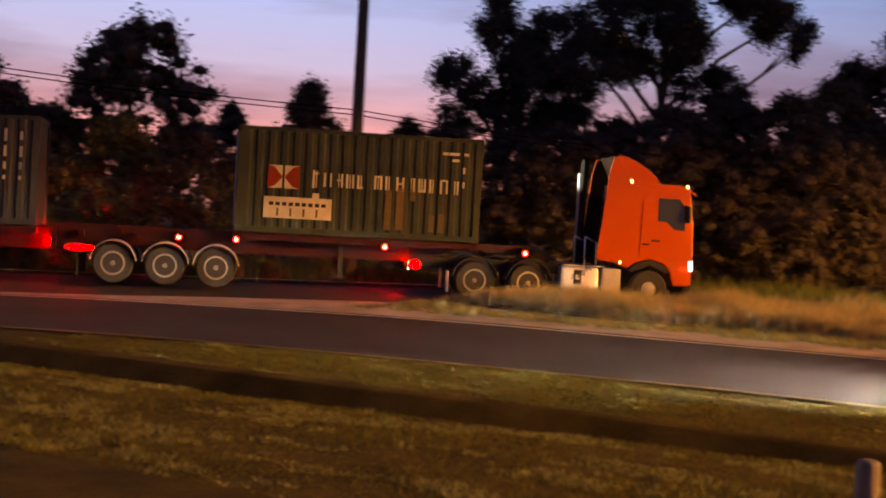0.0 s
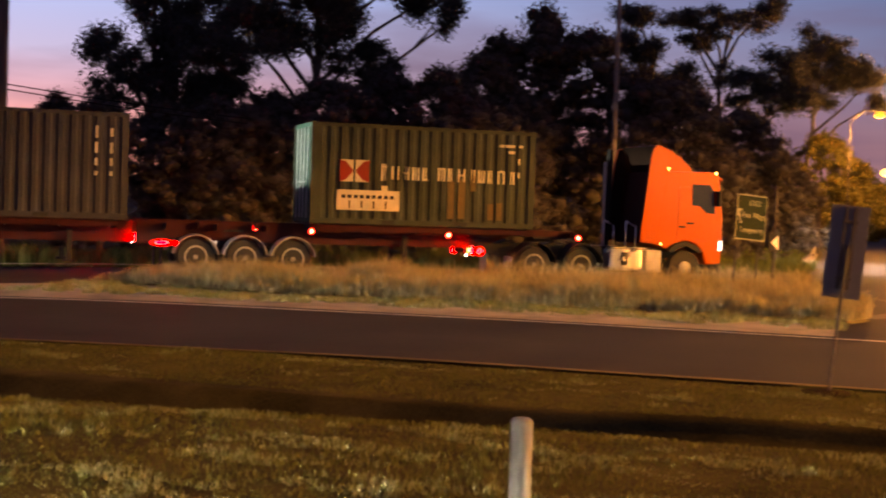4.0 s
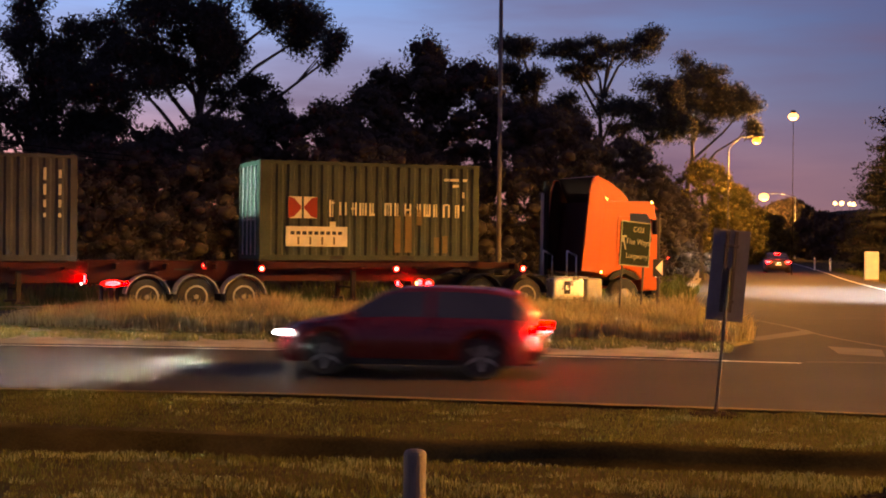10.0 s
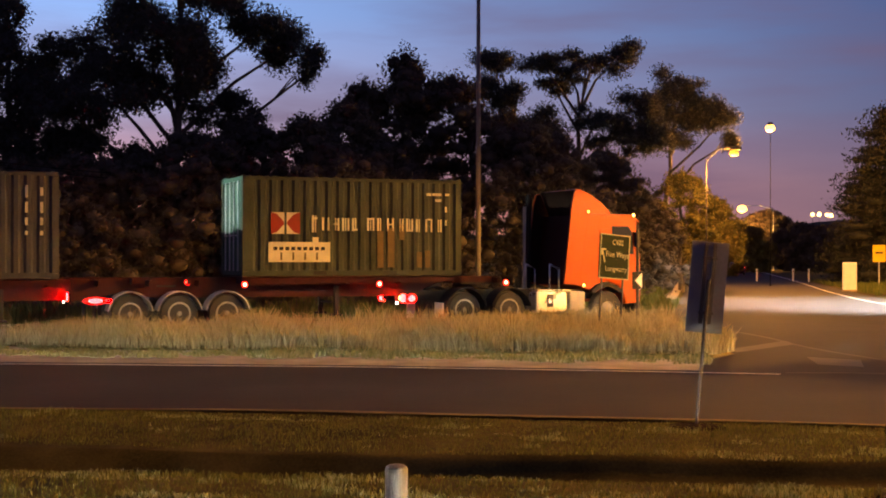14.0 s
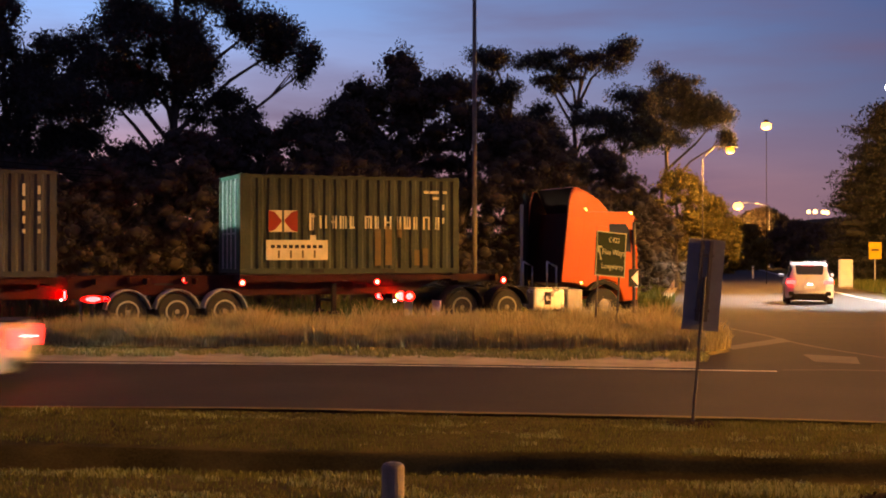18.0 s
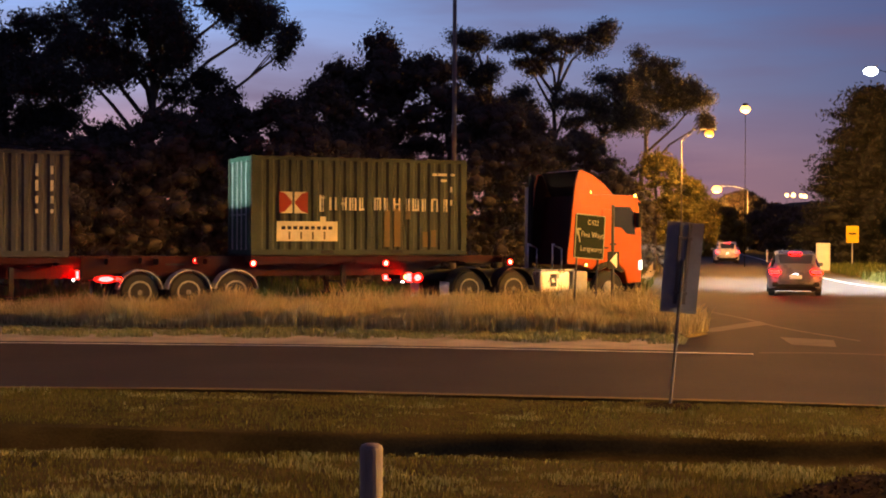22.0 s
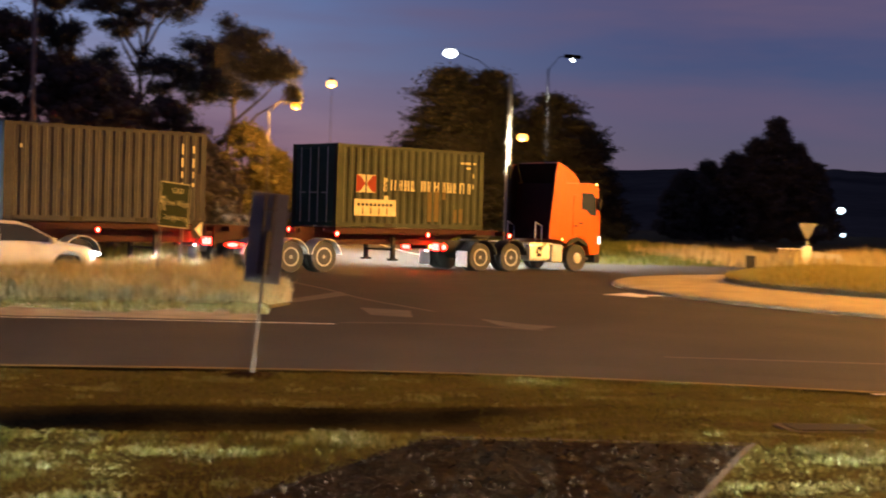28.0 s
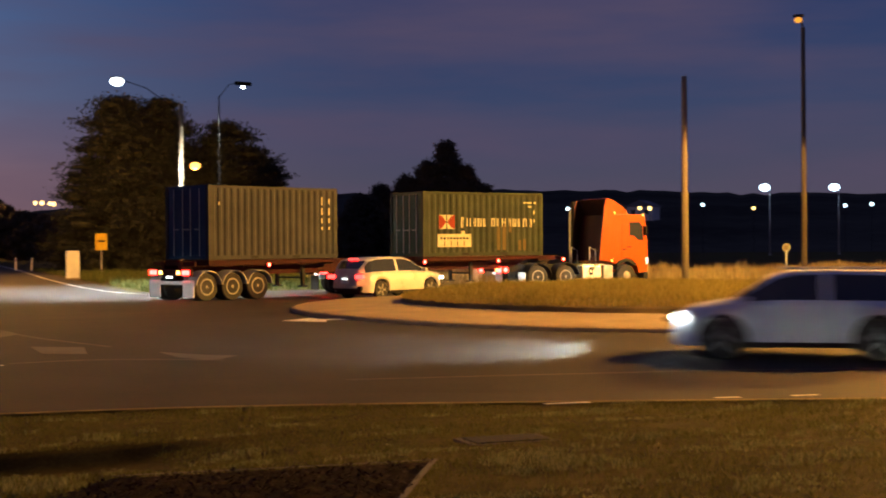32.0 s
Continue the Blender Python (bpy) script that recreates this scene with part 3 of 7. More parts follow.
blades("roundabout_grass", scatter(42000, rnd, 13, 28, 30, 45, lambda x, y: math.hypot(x - RC[0], y - RC[1]) < 7.35, disc_z, lambda x, y: max(0.4, clumpy(x, y))),
       0.24, 0.011, M_GRASS_MOUND, rnd, lean=0.9, label="dry grass covering the roundabout mound", category="grass")
blades("far_verge_grass", scatter(14000, rnd, 20, 70, 57.8, 75, lambda x, y: y > far_edge(x) + 0.3, lambda x, y: ground_z(x, y), lambda x, y: max(0.35, clumpy(x * 0.5, y * 0.5))),
       0.75, 0.03, M_GRASS_DRY, rnd, label="dry grass on the verge beyond the roundabout", category="grass")
blades("tree_verge_grass", scatter(15000, rnd, -40, 0, 24, 60, lambda x, y: far_edge(x) + 0.4 < y < far_edge(x) + 8, lambda x, y: ground_z(x, y), lambda x, y: max(0.3, clumpy(x * 0.5, y * 0.5))),
       0.6, 0.03, M_GRASS_GREEN, rnd, label="rough green grass along the tree line", category="grass")
blades("bank_grass", scatter(7000, rnd, -7, -1.75, 48.5, 96, lambda x, y: True, lambda x, y: ground_z(x, y), lambda x, y: max(0.3, clumpy(x * 0.6, y * 0.6))),
       0.35, 0.03, M_GRASS_GREEN, rnd, label="green grass bank beside the side road", category="grass")
blades("side_verge_grass", scatter(16000, rnd, 8.9, 30, 58.5, 120, lambda x, y: x < 20 or y > 75, lambda x, y: ground_z(x, y), lambda x, y: max(0.35, clumpy(x * 0.5, y * 0.5))),
       0.42, 0.03, M_GRASS_GREEN, rnd, label="rough green grass on the verge of the side road", category="grass")
litter = random.Random(31)
blades("shoulder_tufts", scatter(9000, litter, -17, 0.2, 24.6, 29.4, lambda x, y: y > line_y(x) + 1.5 + 0.5 * noise.noise((x * 0.9, y, 4.0)) and noise.noise((x * 2.1, y * 2.4, 7.0)) > -0.1, lambda x, y: ground_z(x, y) + 0.04, lambda x, y: max(0.3, clumpy(x, y))),
       0.15, 0.022, M_TUFT, litter, lean=1.1, label="low pale tufts and leaf litter along the gravel shoulder", category="grass")
MULCH = [(1.57, 12.45), (4.5, 12.3), (1.6, 6.5), (-2.0, 6.5)]
blades("lawn_grass", scatter(95000, rnd, -17, 13, 8.0, 19.7, lambda x, y: y < near_edge(x) - 0.1 and not inside(MULCH, x, y) and -1.15 * y - 1 < x < y * 0.85 + 1 and (x > 2.5 or not 13.2 < y < 16.2), lambda x, y: ground_z(x, y), lambda x, y: max(0.3, clumpy(x, y))),
       0.06, 0.007, M_LAWN_BLADE, rnd, lean=0.9, label="short mown lawn grass", category="grass")
# paler blades put the streaks of grazing light into the lawn's colour
blades("lawn_tufts", scatter(26000, rnd, -17, 13, 8.0, 19.7, lambda x, y: y < near_edge(x) - 0.1 and not inside(MULCH, x, y) and -1.15 * y - 1 < x < y * 0.85 + 1 and (x > 2.5 or not 13.2 < y < 16.2) and noise.noise((x * 0.8, y * 1.6, 9.0)) + 0.6 * noise.noise((x * 3.1, y * 5.2, 2.0)) > (0.18 if y < 13.4 else 0.42),
       lambda x, y: ground_z(x, y), lambda x, y: max(0.3, clumpy(x, y))), 0.07, 0.007, M_TUFT, rnd, lean=1.0, label="pale tufts in the mown lawn, their paleness standing in for lit streaks", category="grass")
patch("mulch_bed", [(1.57, 12.45), (-2.0, 6.5), (1.6, 6.5), (4.5, 12.3)], 0.035, M_MULCH, label="dark bark mulch garden bed in the lawn", category="garden bed", kind="structure")
strip("bed_edging", [(4.52, 12.32), (3.1, 9.5), (1.6, 6.5)], 0.06, 0.06, M_POLEWOOD, label="weathered timber edging of the garden bed", category="edging", kind="structure")
strip("bed_edging_back", [(1.57, 12.5), (3.0, 12.42), (4.52, 12.35)], 0.05, 0.05, M_POLEWOOD, label="thin timber edging at the bed's far end", category="edging", kind="structure")


def chips():
    """Bark flakes strewn over the bed."""
    g = random.Random(17)
    verts, faces = [], []
    for _ in range(6000):
        while True:
            x, y = g.uniform(-2, 4.5), g.uniform(6.5, 12.45)
            if inside(MULCH, x, y):
                break
        z = ground_z(x, y) + 0.04 + g.uniform(0, 0.02)
        a, l, w = g.uniform(0, 6.28), g.uniform(0.012, 0.035), g.uniform(0.005, 0.012)
        c, s = math.cos(a), math.sin(a)
        t = g.uniform(-0.02, 0.02)
        n = len(verts)
        verts += [(x - c * l - s * w, y - s * l + c * w, z - t), (x + c * l - s * w, y + s * l + c * w, z + t), (x + c * l + s * w, y + s * l - c * w, z + t + 0.006), (x - c * l + s * w, y - s * l - c * w, z - t + 0.006)]
        faces.append((n, n + 1, n + 2, n + 3))
    tagged(mesh_part("mulch_chips", verts, faces, M_CHIP), "loose dark bark chips over the garden bed", "mulch", kind="stuff")


chips()


# ---------------------------------------------------------------- trees
def limbs_mesh(name, segs, mat, parent):
    bm = bmesh.new()
    for p, q, r0, r1 in segs:
        add_tube(bm, p, q, r0, r1, 7, caps=False)
    return part(name, bm, mat, parent, smooth=True)


def lump():
    bm = bmesh.new()
    bmesh.ops.create_icosphere(bm, subdivisions=1, radius=1.0)
    bm.verts.index_update()
    v, f = np.array([tuple(p.co) for p in bm.verts]), np.array([[p.index for p in q.verts] for q in bm.faces])
    bm.free()
    return v, f


LUMP_V, LUMP_F = lump()


def crown_mesh(name, clumps, per, size, mat, parent, rnd, flat=0.6, droop=0.0, core=0.0):
    """Leaves: small bent blades strewn through the clumps, (centre, radii, density), round ragged inner masses."""
    g = np.random.default_rng(rnd.randrange(1 << 30))
    vs, fs, n = [], [], 0
    for c, rad, dens in clumps:
        k = max(20, int(per * dens))
        d = g.normal(size=(k, 3))
        d /= np.linalg.norm(d, axis=1)[:, None]
        r = g.random(k) ** 0.45 if not core else core + (1.3 - core) * g.random(k) ** 1.5
        p = np.array(c) + d * r[:, None] * np.array(rad)
        a = g.normal(size=(k, 3))
        a[:, 2] -= droop
        a /= np.linalg.norm(a, axis=1)[:, None]
        b = np.cross(a, g.normal(size=(k, 3)))
        b /= np.linalg.norm(b, axis=1)[:, None] + 1e-9
        s = size * g.uniform(0.5, 1.3, k)[:, None]
        quad = np.stack([p - a * s, p + b * s * flat, p + a * s, p - b * s * flat], 1).reshape(-1, 3)
        vs.append(quad)
        fs.append((np.arange(4 * k) + n).reshape(-1, 4))
        n += 4 * k
    loops = [np.concatenate(fs).ravel()]
    starts = [np.arange(0, loops[0].size, 4)]
    if core:
        at = loops[0].size
        for c, rad, dens in clumps:
            vs.append(np.array(c) + LUMP_V * core * np.array(rad) * g.uniform(0.72, 1.2, len(LUMP_V))[:, None])
            loops.append((LUMP_F + n).ravel())
            starts.append(at + np.arange(0, LUMP_F.size, 3))
            at += LUMP_F.size
            n += len(LUMP_V)
    me = bpy.data.meshes.new(name)
    v, f, s = np.concatenate(vs), np.concatenate(loops), np.concatenate(starts)
    me.vertices.add(len(v))
    me.vertices.foreach_set("co", v.ravel())
    me.loops.add(f.size)
    me.loops.foreach_set("vertex_index", f.astype(np.int32))
    me.polygons.add(len(s))
    me.polygons.foreach_set("loop_start", s.astype(np.int32))
    me.update(calc_edges=True)
    me.materials.append(mat)
    ob = new(name, me)
    ob.parent = parent
    return ob


def grow(rnd, base, height, spread, lean=(0, 0), first=0.3, limbs=9, twist=0.35, r0=0.28, rise=0.6):
    """A trunk with limbs that fork; gives the segments and the ends of the limbs."""
    segs, ends = [], []
    p = Vector(base)
    trunk = [p]
    n = 8
    for i in range(n):
        q = p + Vector((lean[0] / n + rnd.uniform(-1, 1) * 0.03 * height, lean[1] / n + rnd.uniform(-1, 1) * 0.03 * height, height / n))
        segs.append((p, q, r0 * (1 - 0.75 * i / n), r0 * (1 - 0.75 * (i + 1) / n)))
        p = q
        trunk.append(p)
    ends.append((p, 1.0))
    for k in range(limbs):
        u = first + (0.95 - first) * (k + rnd.random() * 0.6) / limbs
        i = min(n - 1, int(u * n))
        a = trunk[i].lerp(trunk[i + 1], u * n - i)
        ang = k * 2.4 + rnd.uniform(-0.4, 0.4)
        length = spread * rnd.uniform(0.65, 1.1) * (1.15 - 0.6 * u)
        d = Vector((math.cos(ang), math.sin(ang), rise * rnd.uniform(0.5, 1.4)))
        r = r0 * 0.42 * (1.1 - 0.6 * u)
        for j in range(3):
            b = a + d.normalized() * length / 3 + Vector((rnd.uniform(-1, 1), rnd.uniform(-1, 1), rnd.uniform(-0.5, 1))) * length * twist * 0.22
            segs.append((a, b, r, r * 0.65))
            if j:
                c = b + Vector((rnd.uniform(-1, 1), rnd.uniform(-1, 1), rnd.uniform(0.1, 0.9))) * length * 0.3
                segs.append((b, c, r * 0.5, r * 0.25))
                ends.append((c, 0.7))
            a, r = b, r * 0.65
            d = d + Vector((0, 0, 0.25))
        ends.append((a, 1.0))
    return segs, ends


def place(azimuth, distance):
    a = radians(azimuth)
    x, y = -math.sin(a) * distance, math.cos(a) * distance
    return x, y, ground_z(x, y)


def tall(elevation, distance):
    return EYE + distance * math.tan(radians(elevation))


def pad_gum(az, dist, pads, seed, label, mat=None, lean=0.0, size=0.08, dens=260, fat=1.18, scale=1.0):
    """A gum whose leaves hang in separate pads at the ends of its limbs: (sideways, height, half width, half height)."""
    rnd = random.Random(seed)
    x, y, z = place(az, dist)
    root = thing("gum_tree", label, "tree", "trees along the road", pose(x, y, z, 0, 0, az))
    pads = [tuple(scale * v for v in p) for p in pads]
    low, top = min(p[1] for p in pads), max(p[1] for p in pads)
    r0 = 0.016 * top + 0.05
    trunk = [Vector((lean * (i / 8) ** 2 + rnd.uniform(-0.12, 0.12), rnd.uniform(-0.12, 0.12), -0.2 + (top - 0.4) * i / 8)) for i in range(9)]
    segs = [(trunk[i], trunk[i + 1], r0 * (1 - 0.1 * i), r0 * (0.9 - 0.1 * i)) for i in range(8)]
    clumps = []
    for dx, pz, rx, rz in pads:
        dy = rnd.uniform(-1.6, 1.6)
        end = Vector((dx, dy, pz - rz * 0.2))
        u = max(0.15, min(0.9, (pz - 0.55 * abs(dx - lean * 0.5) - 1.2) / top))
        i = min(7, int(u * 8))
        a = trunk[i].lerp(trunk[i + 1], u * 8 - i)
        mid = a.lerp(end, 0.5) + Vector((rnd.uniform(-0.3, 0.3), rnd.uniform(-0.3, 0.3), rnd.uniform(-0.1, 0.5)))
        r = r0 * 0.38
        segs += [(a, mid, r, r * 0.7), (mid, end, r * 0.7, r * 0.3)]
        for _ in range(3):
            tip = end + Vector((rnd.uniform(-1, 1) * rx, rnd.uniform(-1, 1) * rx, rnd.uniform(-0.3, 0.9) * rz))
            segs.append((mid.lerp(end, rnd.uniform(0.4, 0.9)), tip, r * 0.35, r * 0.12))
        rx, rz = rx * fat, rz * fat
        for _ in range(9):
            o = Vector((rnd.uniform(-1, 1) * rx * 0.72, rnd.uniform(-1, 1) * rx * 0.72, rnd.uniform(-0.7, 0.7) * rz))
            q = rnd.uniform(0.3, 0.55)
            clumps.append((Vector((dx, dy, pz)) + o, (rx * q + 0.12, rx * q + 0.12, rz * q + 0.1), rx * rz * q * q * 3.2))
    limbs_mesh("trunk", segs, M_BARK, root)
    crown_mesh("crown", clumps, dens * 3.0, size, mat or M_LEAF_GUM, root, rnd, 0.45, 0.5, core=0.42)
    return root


def bushy_tree(az, dist, top_el, width, seed, mat=None, label="dense dark tree with a rounded ragged crown", low=0.12, size=0.083, count=190, per=365, name="tree", peak=0.0):
    rnd = random.Random(seed)
    x, y, z = place(az, dist)
    h = tall(top_el, dist) - z
    root = thing(name, label, "tree", "trees along the road", pose(x, y, z))
    segs, ends = grow(rnd, (0, 0, -0.2), h * 0.85, width * 0.4, (0, 0), 0.15, 8, r0=0.02 * h + 0.05)
    limbs_mesh("trunk", segs, M_BARK, root)
    clumps = []
    for _ in range(count):
        u = rnd.random() ** 0.8
        zz = h * (low + (0.93 - low) * u)
        full = math.sin(math.pi * min(1.0, 0.25 + 0.75 * u)) ** 0.6 if u < 0.98 else 0.25
        full *= 1 - peak * u
        a, r = rnd.uniform(0, 2 * math.pi), width * 0.5 * full * rnd.random() ** 0.5
        s = rnd.uniform(0.05, 0.092) * (width + h) * 0.5
        clumps.append(((r * math.cos(a), r * math.sin(a), zz), (s, s, s * 0.75), s * s / 1.4))
    clumps.append(((0, 0, h * 0.93), (width * 0.08, width * 0.08, h * 0.07), 0.5))
    crown_mesh("crown", clumps, per, size, mat or M_LEAF_DARK, root, rnd, 0.5, core=0.58)
    return root


def conifer(az, dist, top_el, width, seed, label):
    rnd = random.Random(seed)
    x, y, z = place(az, dist)
    h = tall(top_el, dist) - z
    root = thing("cypress_tree", label, "tree", "cypress trees", pose(x, y, z))
    limbs_mesh("trunk", [(Vector((0, 0, -0.2)), Vector((0, 0, h * 0.95)), 0.5, 0.06)], M_BARK, root)
    clumps = []
    layers = 34
    for i in range(layers):
        u = i / (layers - 1)
        r = width * 0.5 * min(1.0, 1.12 * (1 - u) ** 0.5) * rnd.uniform(0.82, 1.08) + 0.25
        m = max(4, int(15 * r / (width * 0.5)))
        for k in range(m):
            a = 2 * math.pi * (k + rnd.random()) / m
            rr = r * rnd.uniform(0.35, 0.95)
            zz = min(h * 0.97, h * (0.04 + 0.93 * u) + rnd.uniform(-0.7, 0.7) * h / layers)
            # flat sprays that reach out along their branch and droop a little
            long, thin = width * rnd.uniform(0.10, 0.17), h * rnd.uniform(0.018, 0.03)
            clumps.append(((rr * math.cos(a), rr * math.sin(a), zz - rr * 0.1), (long * (0.5 + abs(math.cos(a))), long * (0.5 + abs(math.sin(a))), thin * 1.6), 0.8))
    crown_mesh("crown", clumps, 210, 0.17, M_LEAF_CYP, root, rnd, 0.35, 0.3, core=0.55)
    return root


# the row behind the lorry
bushy_tree(42.2, 46, 7.7, 6.6, 21, label="dense rounded tree dark against the sunset")
bushy_tree(48.2, 44, 5.6, 5.0, 22, label="dense dark tree at the end of the row")
bushy_tree(35.3, 62, 5.6, 5.2, 23, label="small dark tree before the pink sky", peak=0.5)
bushy_tree(42.8, 40, 3.6, 5.0, 24, mat=M_LEAF_OLIVE, label="low olive-green bush in front of the trees", low=0.02, name="bush")
bushy_tree(38.4, 58, 4.4, 3.0, 25, low=0.02, label="low dark shrub below the trees", name="bush")
for i, (az, d, el, w) in enumerate([(33.6, 52, 3.3, 5), (36.6, 54, 3.2, 5), (39.8, 50, 3.6, 5), (45.2, 46, 3.8, 5), (50.5, 44, 6.4, 7), (47.0, 50, 4.4, 6)]):
    bushy_tree(az, d, el, w, 120 + i, low=0.02, label="low dark shrubs filling the gap between the trees", name="bush")
bushy_tree(35.2, 45.5, 1.15, 3.4, 130, mat=M_LEAF_OLIVE, low=0.02, count=60, label="pale olive shrub at the kerb behind the lorry", name="bush")
bushy_tree(31.3, 60, 4.2, 4.5, 26, low=0.02, label="low dark shrub below the trees", name="bush")
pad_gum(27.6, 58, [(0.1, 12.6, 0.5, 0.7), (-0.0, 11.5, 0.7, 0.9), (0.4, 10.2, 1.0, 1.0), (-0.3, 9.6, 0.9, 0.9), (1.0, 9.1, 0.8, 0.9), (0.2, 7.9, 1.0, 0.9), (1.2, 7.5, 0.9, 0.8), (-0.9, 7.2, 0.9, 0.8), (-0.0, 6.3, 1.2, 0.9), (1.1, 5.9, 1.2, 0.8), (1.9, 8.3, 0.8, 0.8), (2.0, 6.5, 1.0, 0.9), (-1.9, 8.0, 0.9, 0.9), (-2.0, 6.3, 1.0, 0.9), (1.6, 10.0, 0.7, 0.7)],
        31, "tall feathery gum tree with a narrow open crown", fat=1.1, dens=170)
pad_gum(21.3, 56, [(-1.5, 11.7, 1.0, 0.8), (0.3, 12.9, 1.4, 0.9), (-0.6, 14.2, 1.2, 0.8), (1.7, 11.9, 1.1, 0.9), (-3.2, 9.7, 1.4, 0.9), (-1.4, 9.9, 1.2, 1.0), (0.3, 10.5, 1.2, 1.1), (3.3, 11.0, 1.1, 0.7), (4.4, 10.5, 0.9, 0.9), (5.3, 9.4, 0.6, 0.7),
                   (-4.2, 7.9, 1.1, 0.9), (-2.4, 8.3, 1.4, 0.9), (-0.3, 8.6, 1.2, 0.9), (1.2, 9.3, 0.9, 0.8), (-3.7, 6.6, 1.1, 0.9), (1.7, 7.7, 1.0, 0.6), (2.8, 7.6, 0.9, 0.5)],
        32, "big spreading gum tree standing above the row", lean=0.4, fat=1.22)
for i, (az, el, w) in enumerate([(29.5, 3.9, 6), (27.0, 4.0, 6), (25.0, 4.3, 6), (22.8, 4.7, 7), (20.4, 5.3, 7), (18.2, 5.9, 7), (16.0, 5.9, 6), (14.2, 6.6, 6), (23.6, 4.0, 8), (19.0, 4.6, 8), (15.0, 4.8, 8)]):
    bushy_tree(az, 52 + i % 2 * 3, el, w, 40 + i, low=0.02, label="thick dark understorey tree behind the kerb")
bushy_tree(11.9, 60, 8.7, 6.5, 51, peak=0.3, low=0.02, count=190, label="dense dark tree with a pointed top")
bushy_tree(10.0, 60, 7.7, 7.0, 52, low=0.02, count=180, label="dense dark tree in the row")
bushy_tree(13.6, 61, 7.4, 5.0, 54, low=0.02, label="dense dark tree in the row")
bushy_tree(7.2, 58, 5.8, 7.0, 53, low=0.02, label="dense dark tree in the row")
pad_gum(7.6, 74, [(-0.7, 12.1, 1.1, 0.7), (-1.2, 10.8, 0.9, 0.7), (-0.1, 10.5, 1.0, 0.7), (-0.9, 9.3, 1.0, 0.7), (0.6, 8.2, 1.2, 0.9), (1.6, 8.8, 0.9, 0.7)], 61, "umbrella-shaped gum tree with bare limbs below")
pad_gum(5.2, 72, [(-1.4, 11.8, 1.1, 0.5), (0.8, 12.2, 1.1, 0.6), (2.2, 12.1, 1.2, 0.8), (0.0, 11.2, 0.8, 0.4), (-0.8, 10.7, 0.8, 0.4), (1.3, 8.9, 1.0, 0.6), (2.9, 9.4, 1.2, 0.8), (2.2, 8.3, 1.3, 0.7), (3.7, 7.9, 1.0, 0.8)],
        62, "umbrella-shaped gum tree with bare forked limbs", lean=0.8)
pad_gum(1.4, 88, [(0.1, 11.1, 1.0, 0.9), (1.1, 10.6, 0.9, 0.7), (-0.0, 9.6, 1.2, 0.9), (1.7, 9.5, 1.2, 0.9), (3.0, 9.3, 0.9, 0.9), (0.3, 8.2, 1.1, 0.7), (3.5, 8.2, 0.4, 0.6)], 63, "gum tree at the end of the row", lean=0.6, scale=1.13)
for i, (az, el, w, d) in enumerate([(5.8, 5.4, 7, 62), (3.9, 4.6, 6, 64), (2.4, 2.6, 5, 66)]):
    bushy_tree(az, d, el, w, 70 + i, low=0.02, label="thick dark understorey tree behind the kerb")
bushy_tree(0.75, 80, 3.6, 5.2, 75, mat=M_LEAF_OLIVE, low=0.24, label="olive tree lit orange by the street lamp", size=0.09)
bushy_tree(-0.6, 81, 2.5, 3.6, 76, mat=M_LEAF_OLIVE, low=0.30, label="olive shrub lit orange by the street lamp", size=0.09, name="bush")
for i, (az, el, w, d) in enumerate([(-1.2, 1.5, 12, 190), (-2.6, 1.9, 14, 240), (-3.9, 1.4, 12, 220), (-0.2, 1.2, 8, 150), (-5.0, 1.2, 12, 210)]):
    bushy_tree(az, d, el, w, 80 + i, low=0.02, mat=M_LEAF_OLIVE if i in (0, 3) else None, label="far roadside tree in lamp light", size=0.4, per=300)
conifer(-7.6, 108, 6.0, 9.0, 91, "broad dark cypress tree beside the side road")
conifer(-9.2, 110, 5.9, 8.0, 94, "broad dark cypress tree beside the side road")
conifer(-11.7, 112, 5.0, 9.0, 92, "dark cypress tree behind the lamp posts")
conifer(-13.0, 116, 3.6, 7.0, 93, "dark cypress tree behind the lamp posts")
for i, (az, el, w) in enumerate([(-20.7, 4.35, 6.5), (-19.9, 3.5, 7.5), (-21.5, 3.3, 6.5), (-19.0, 2.9, 8.0), (-18.0, 2.5, 8.0), (-22.2, 2.5, 6.0), (-17.1, 2.1, 7.0)]):
    bushy_tree(az, 150 + i % 2, el, w, 95 + i, label="dark spreading tree on the far paddock", size=0.16, per=260, low=0.02, peak=0.35)


# ---------------------------------------------------------------- far hills
def hill():
    rnd = random.Random(5)
    verts, faces = [], []
    az = [30 - i * 0.5 for i in range(0, 190)]
    for i, a in enumerate(az):
        e = float(np.interp(a, [-65, -45, -35, -28, -22, -14, -6, -2, 4, 30], [1.7, 1.8, 1.9, 2.1, 2.2, 2.0, 1.5, 1.2, 1.0, 0.8]))
        e += 0.12 * noise.noise((a * 0.5, 1, 0)) + 0.10 * noise.noise((a * 2.2, 4, 0)) + 0.05 * noise.noise((a * 7, 2, 0))
        for d, k in ((260, 0.0), (330, 0.45), (430, 0.8), (620, 1.0), (640, 0.9)):
            x, y = -math.sin(radians(a)) * d, math.cos(radians(a)) * d
            verts.append((x, y, -1.2 if k == 0 else EYE + d * math.tan(radians(e * k)) - (0 if k == 1 else 1.0)))
    for i in range(len(az) - 1):
        for j in range(4):
            n = i * 5 + j
            faces.append((n, n + 1, n + 6, n + 5))
    tagged(mesh_part("backdrop_hill", verts, faces, M_HILL, smooth=True), "low wooded hill dark against the evening sky", "hill", kind="structure")


hill()


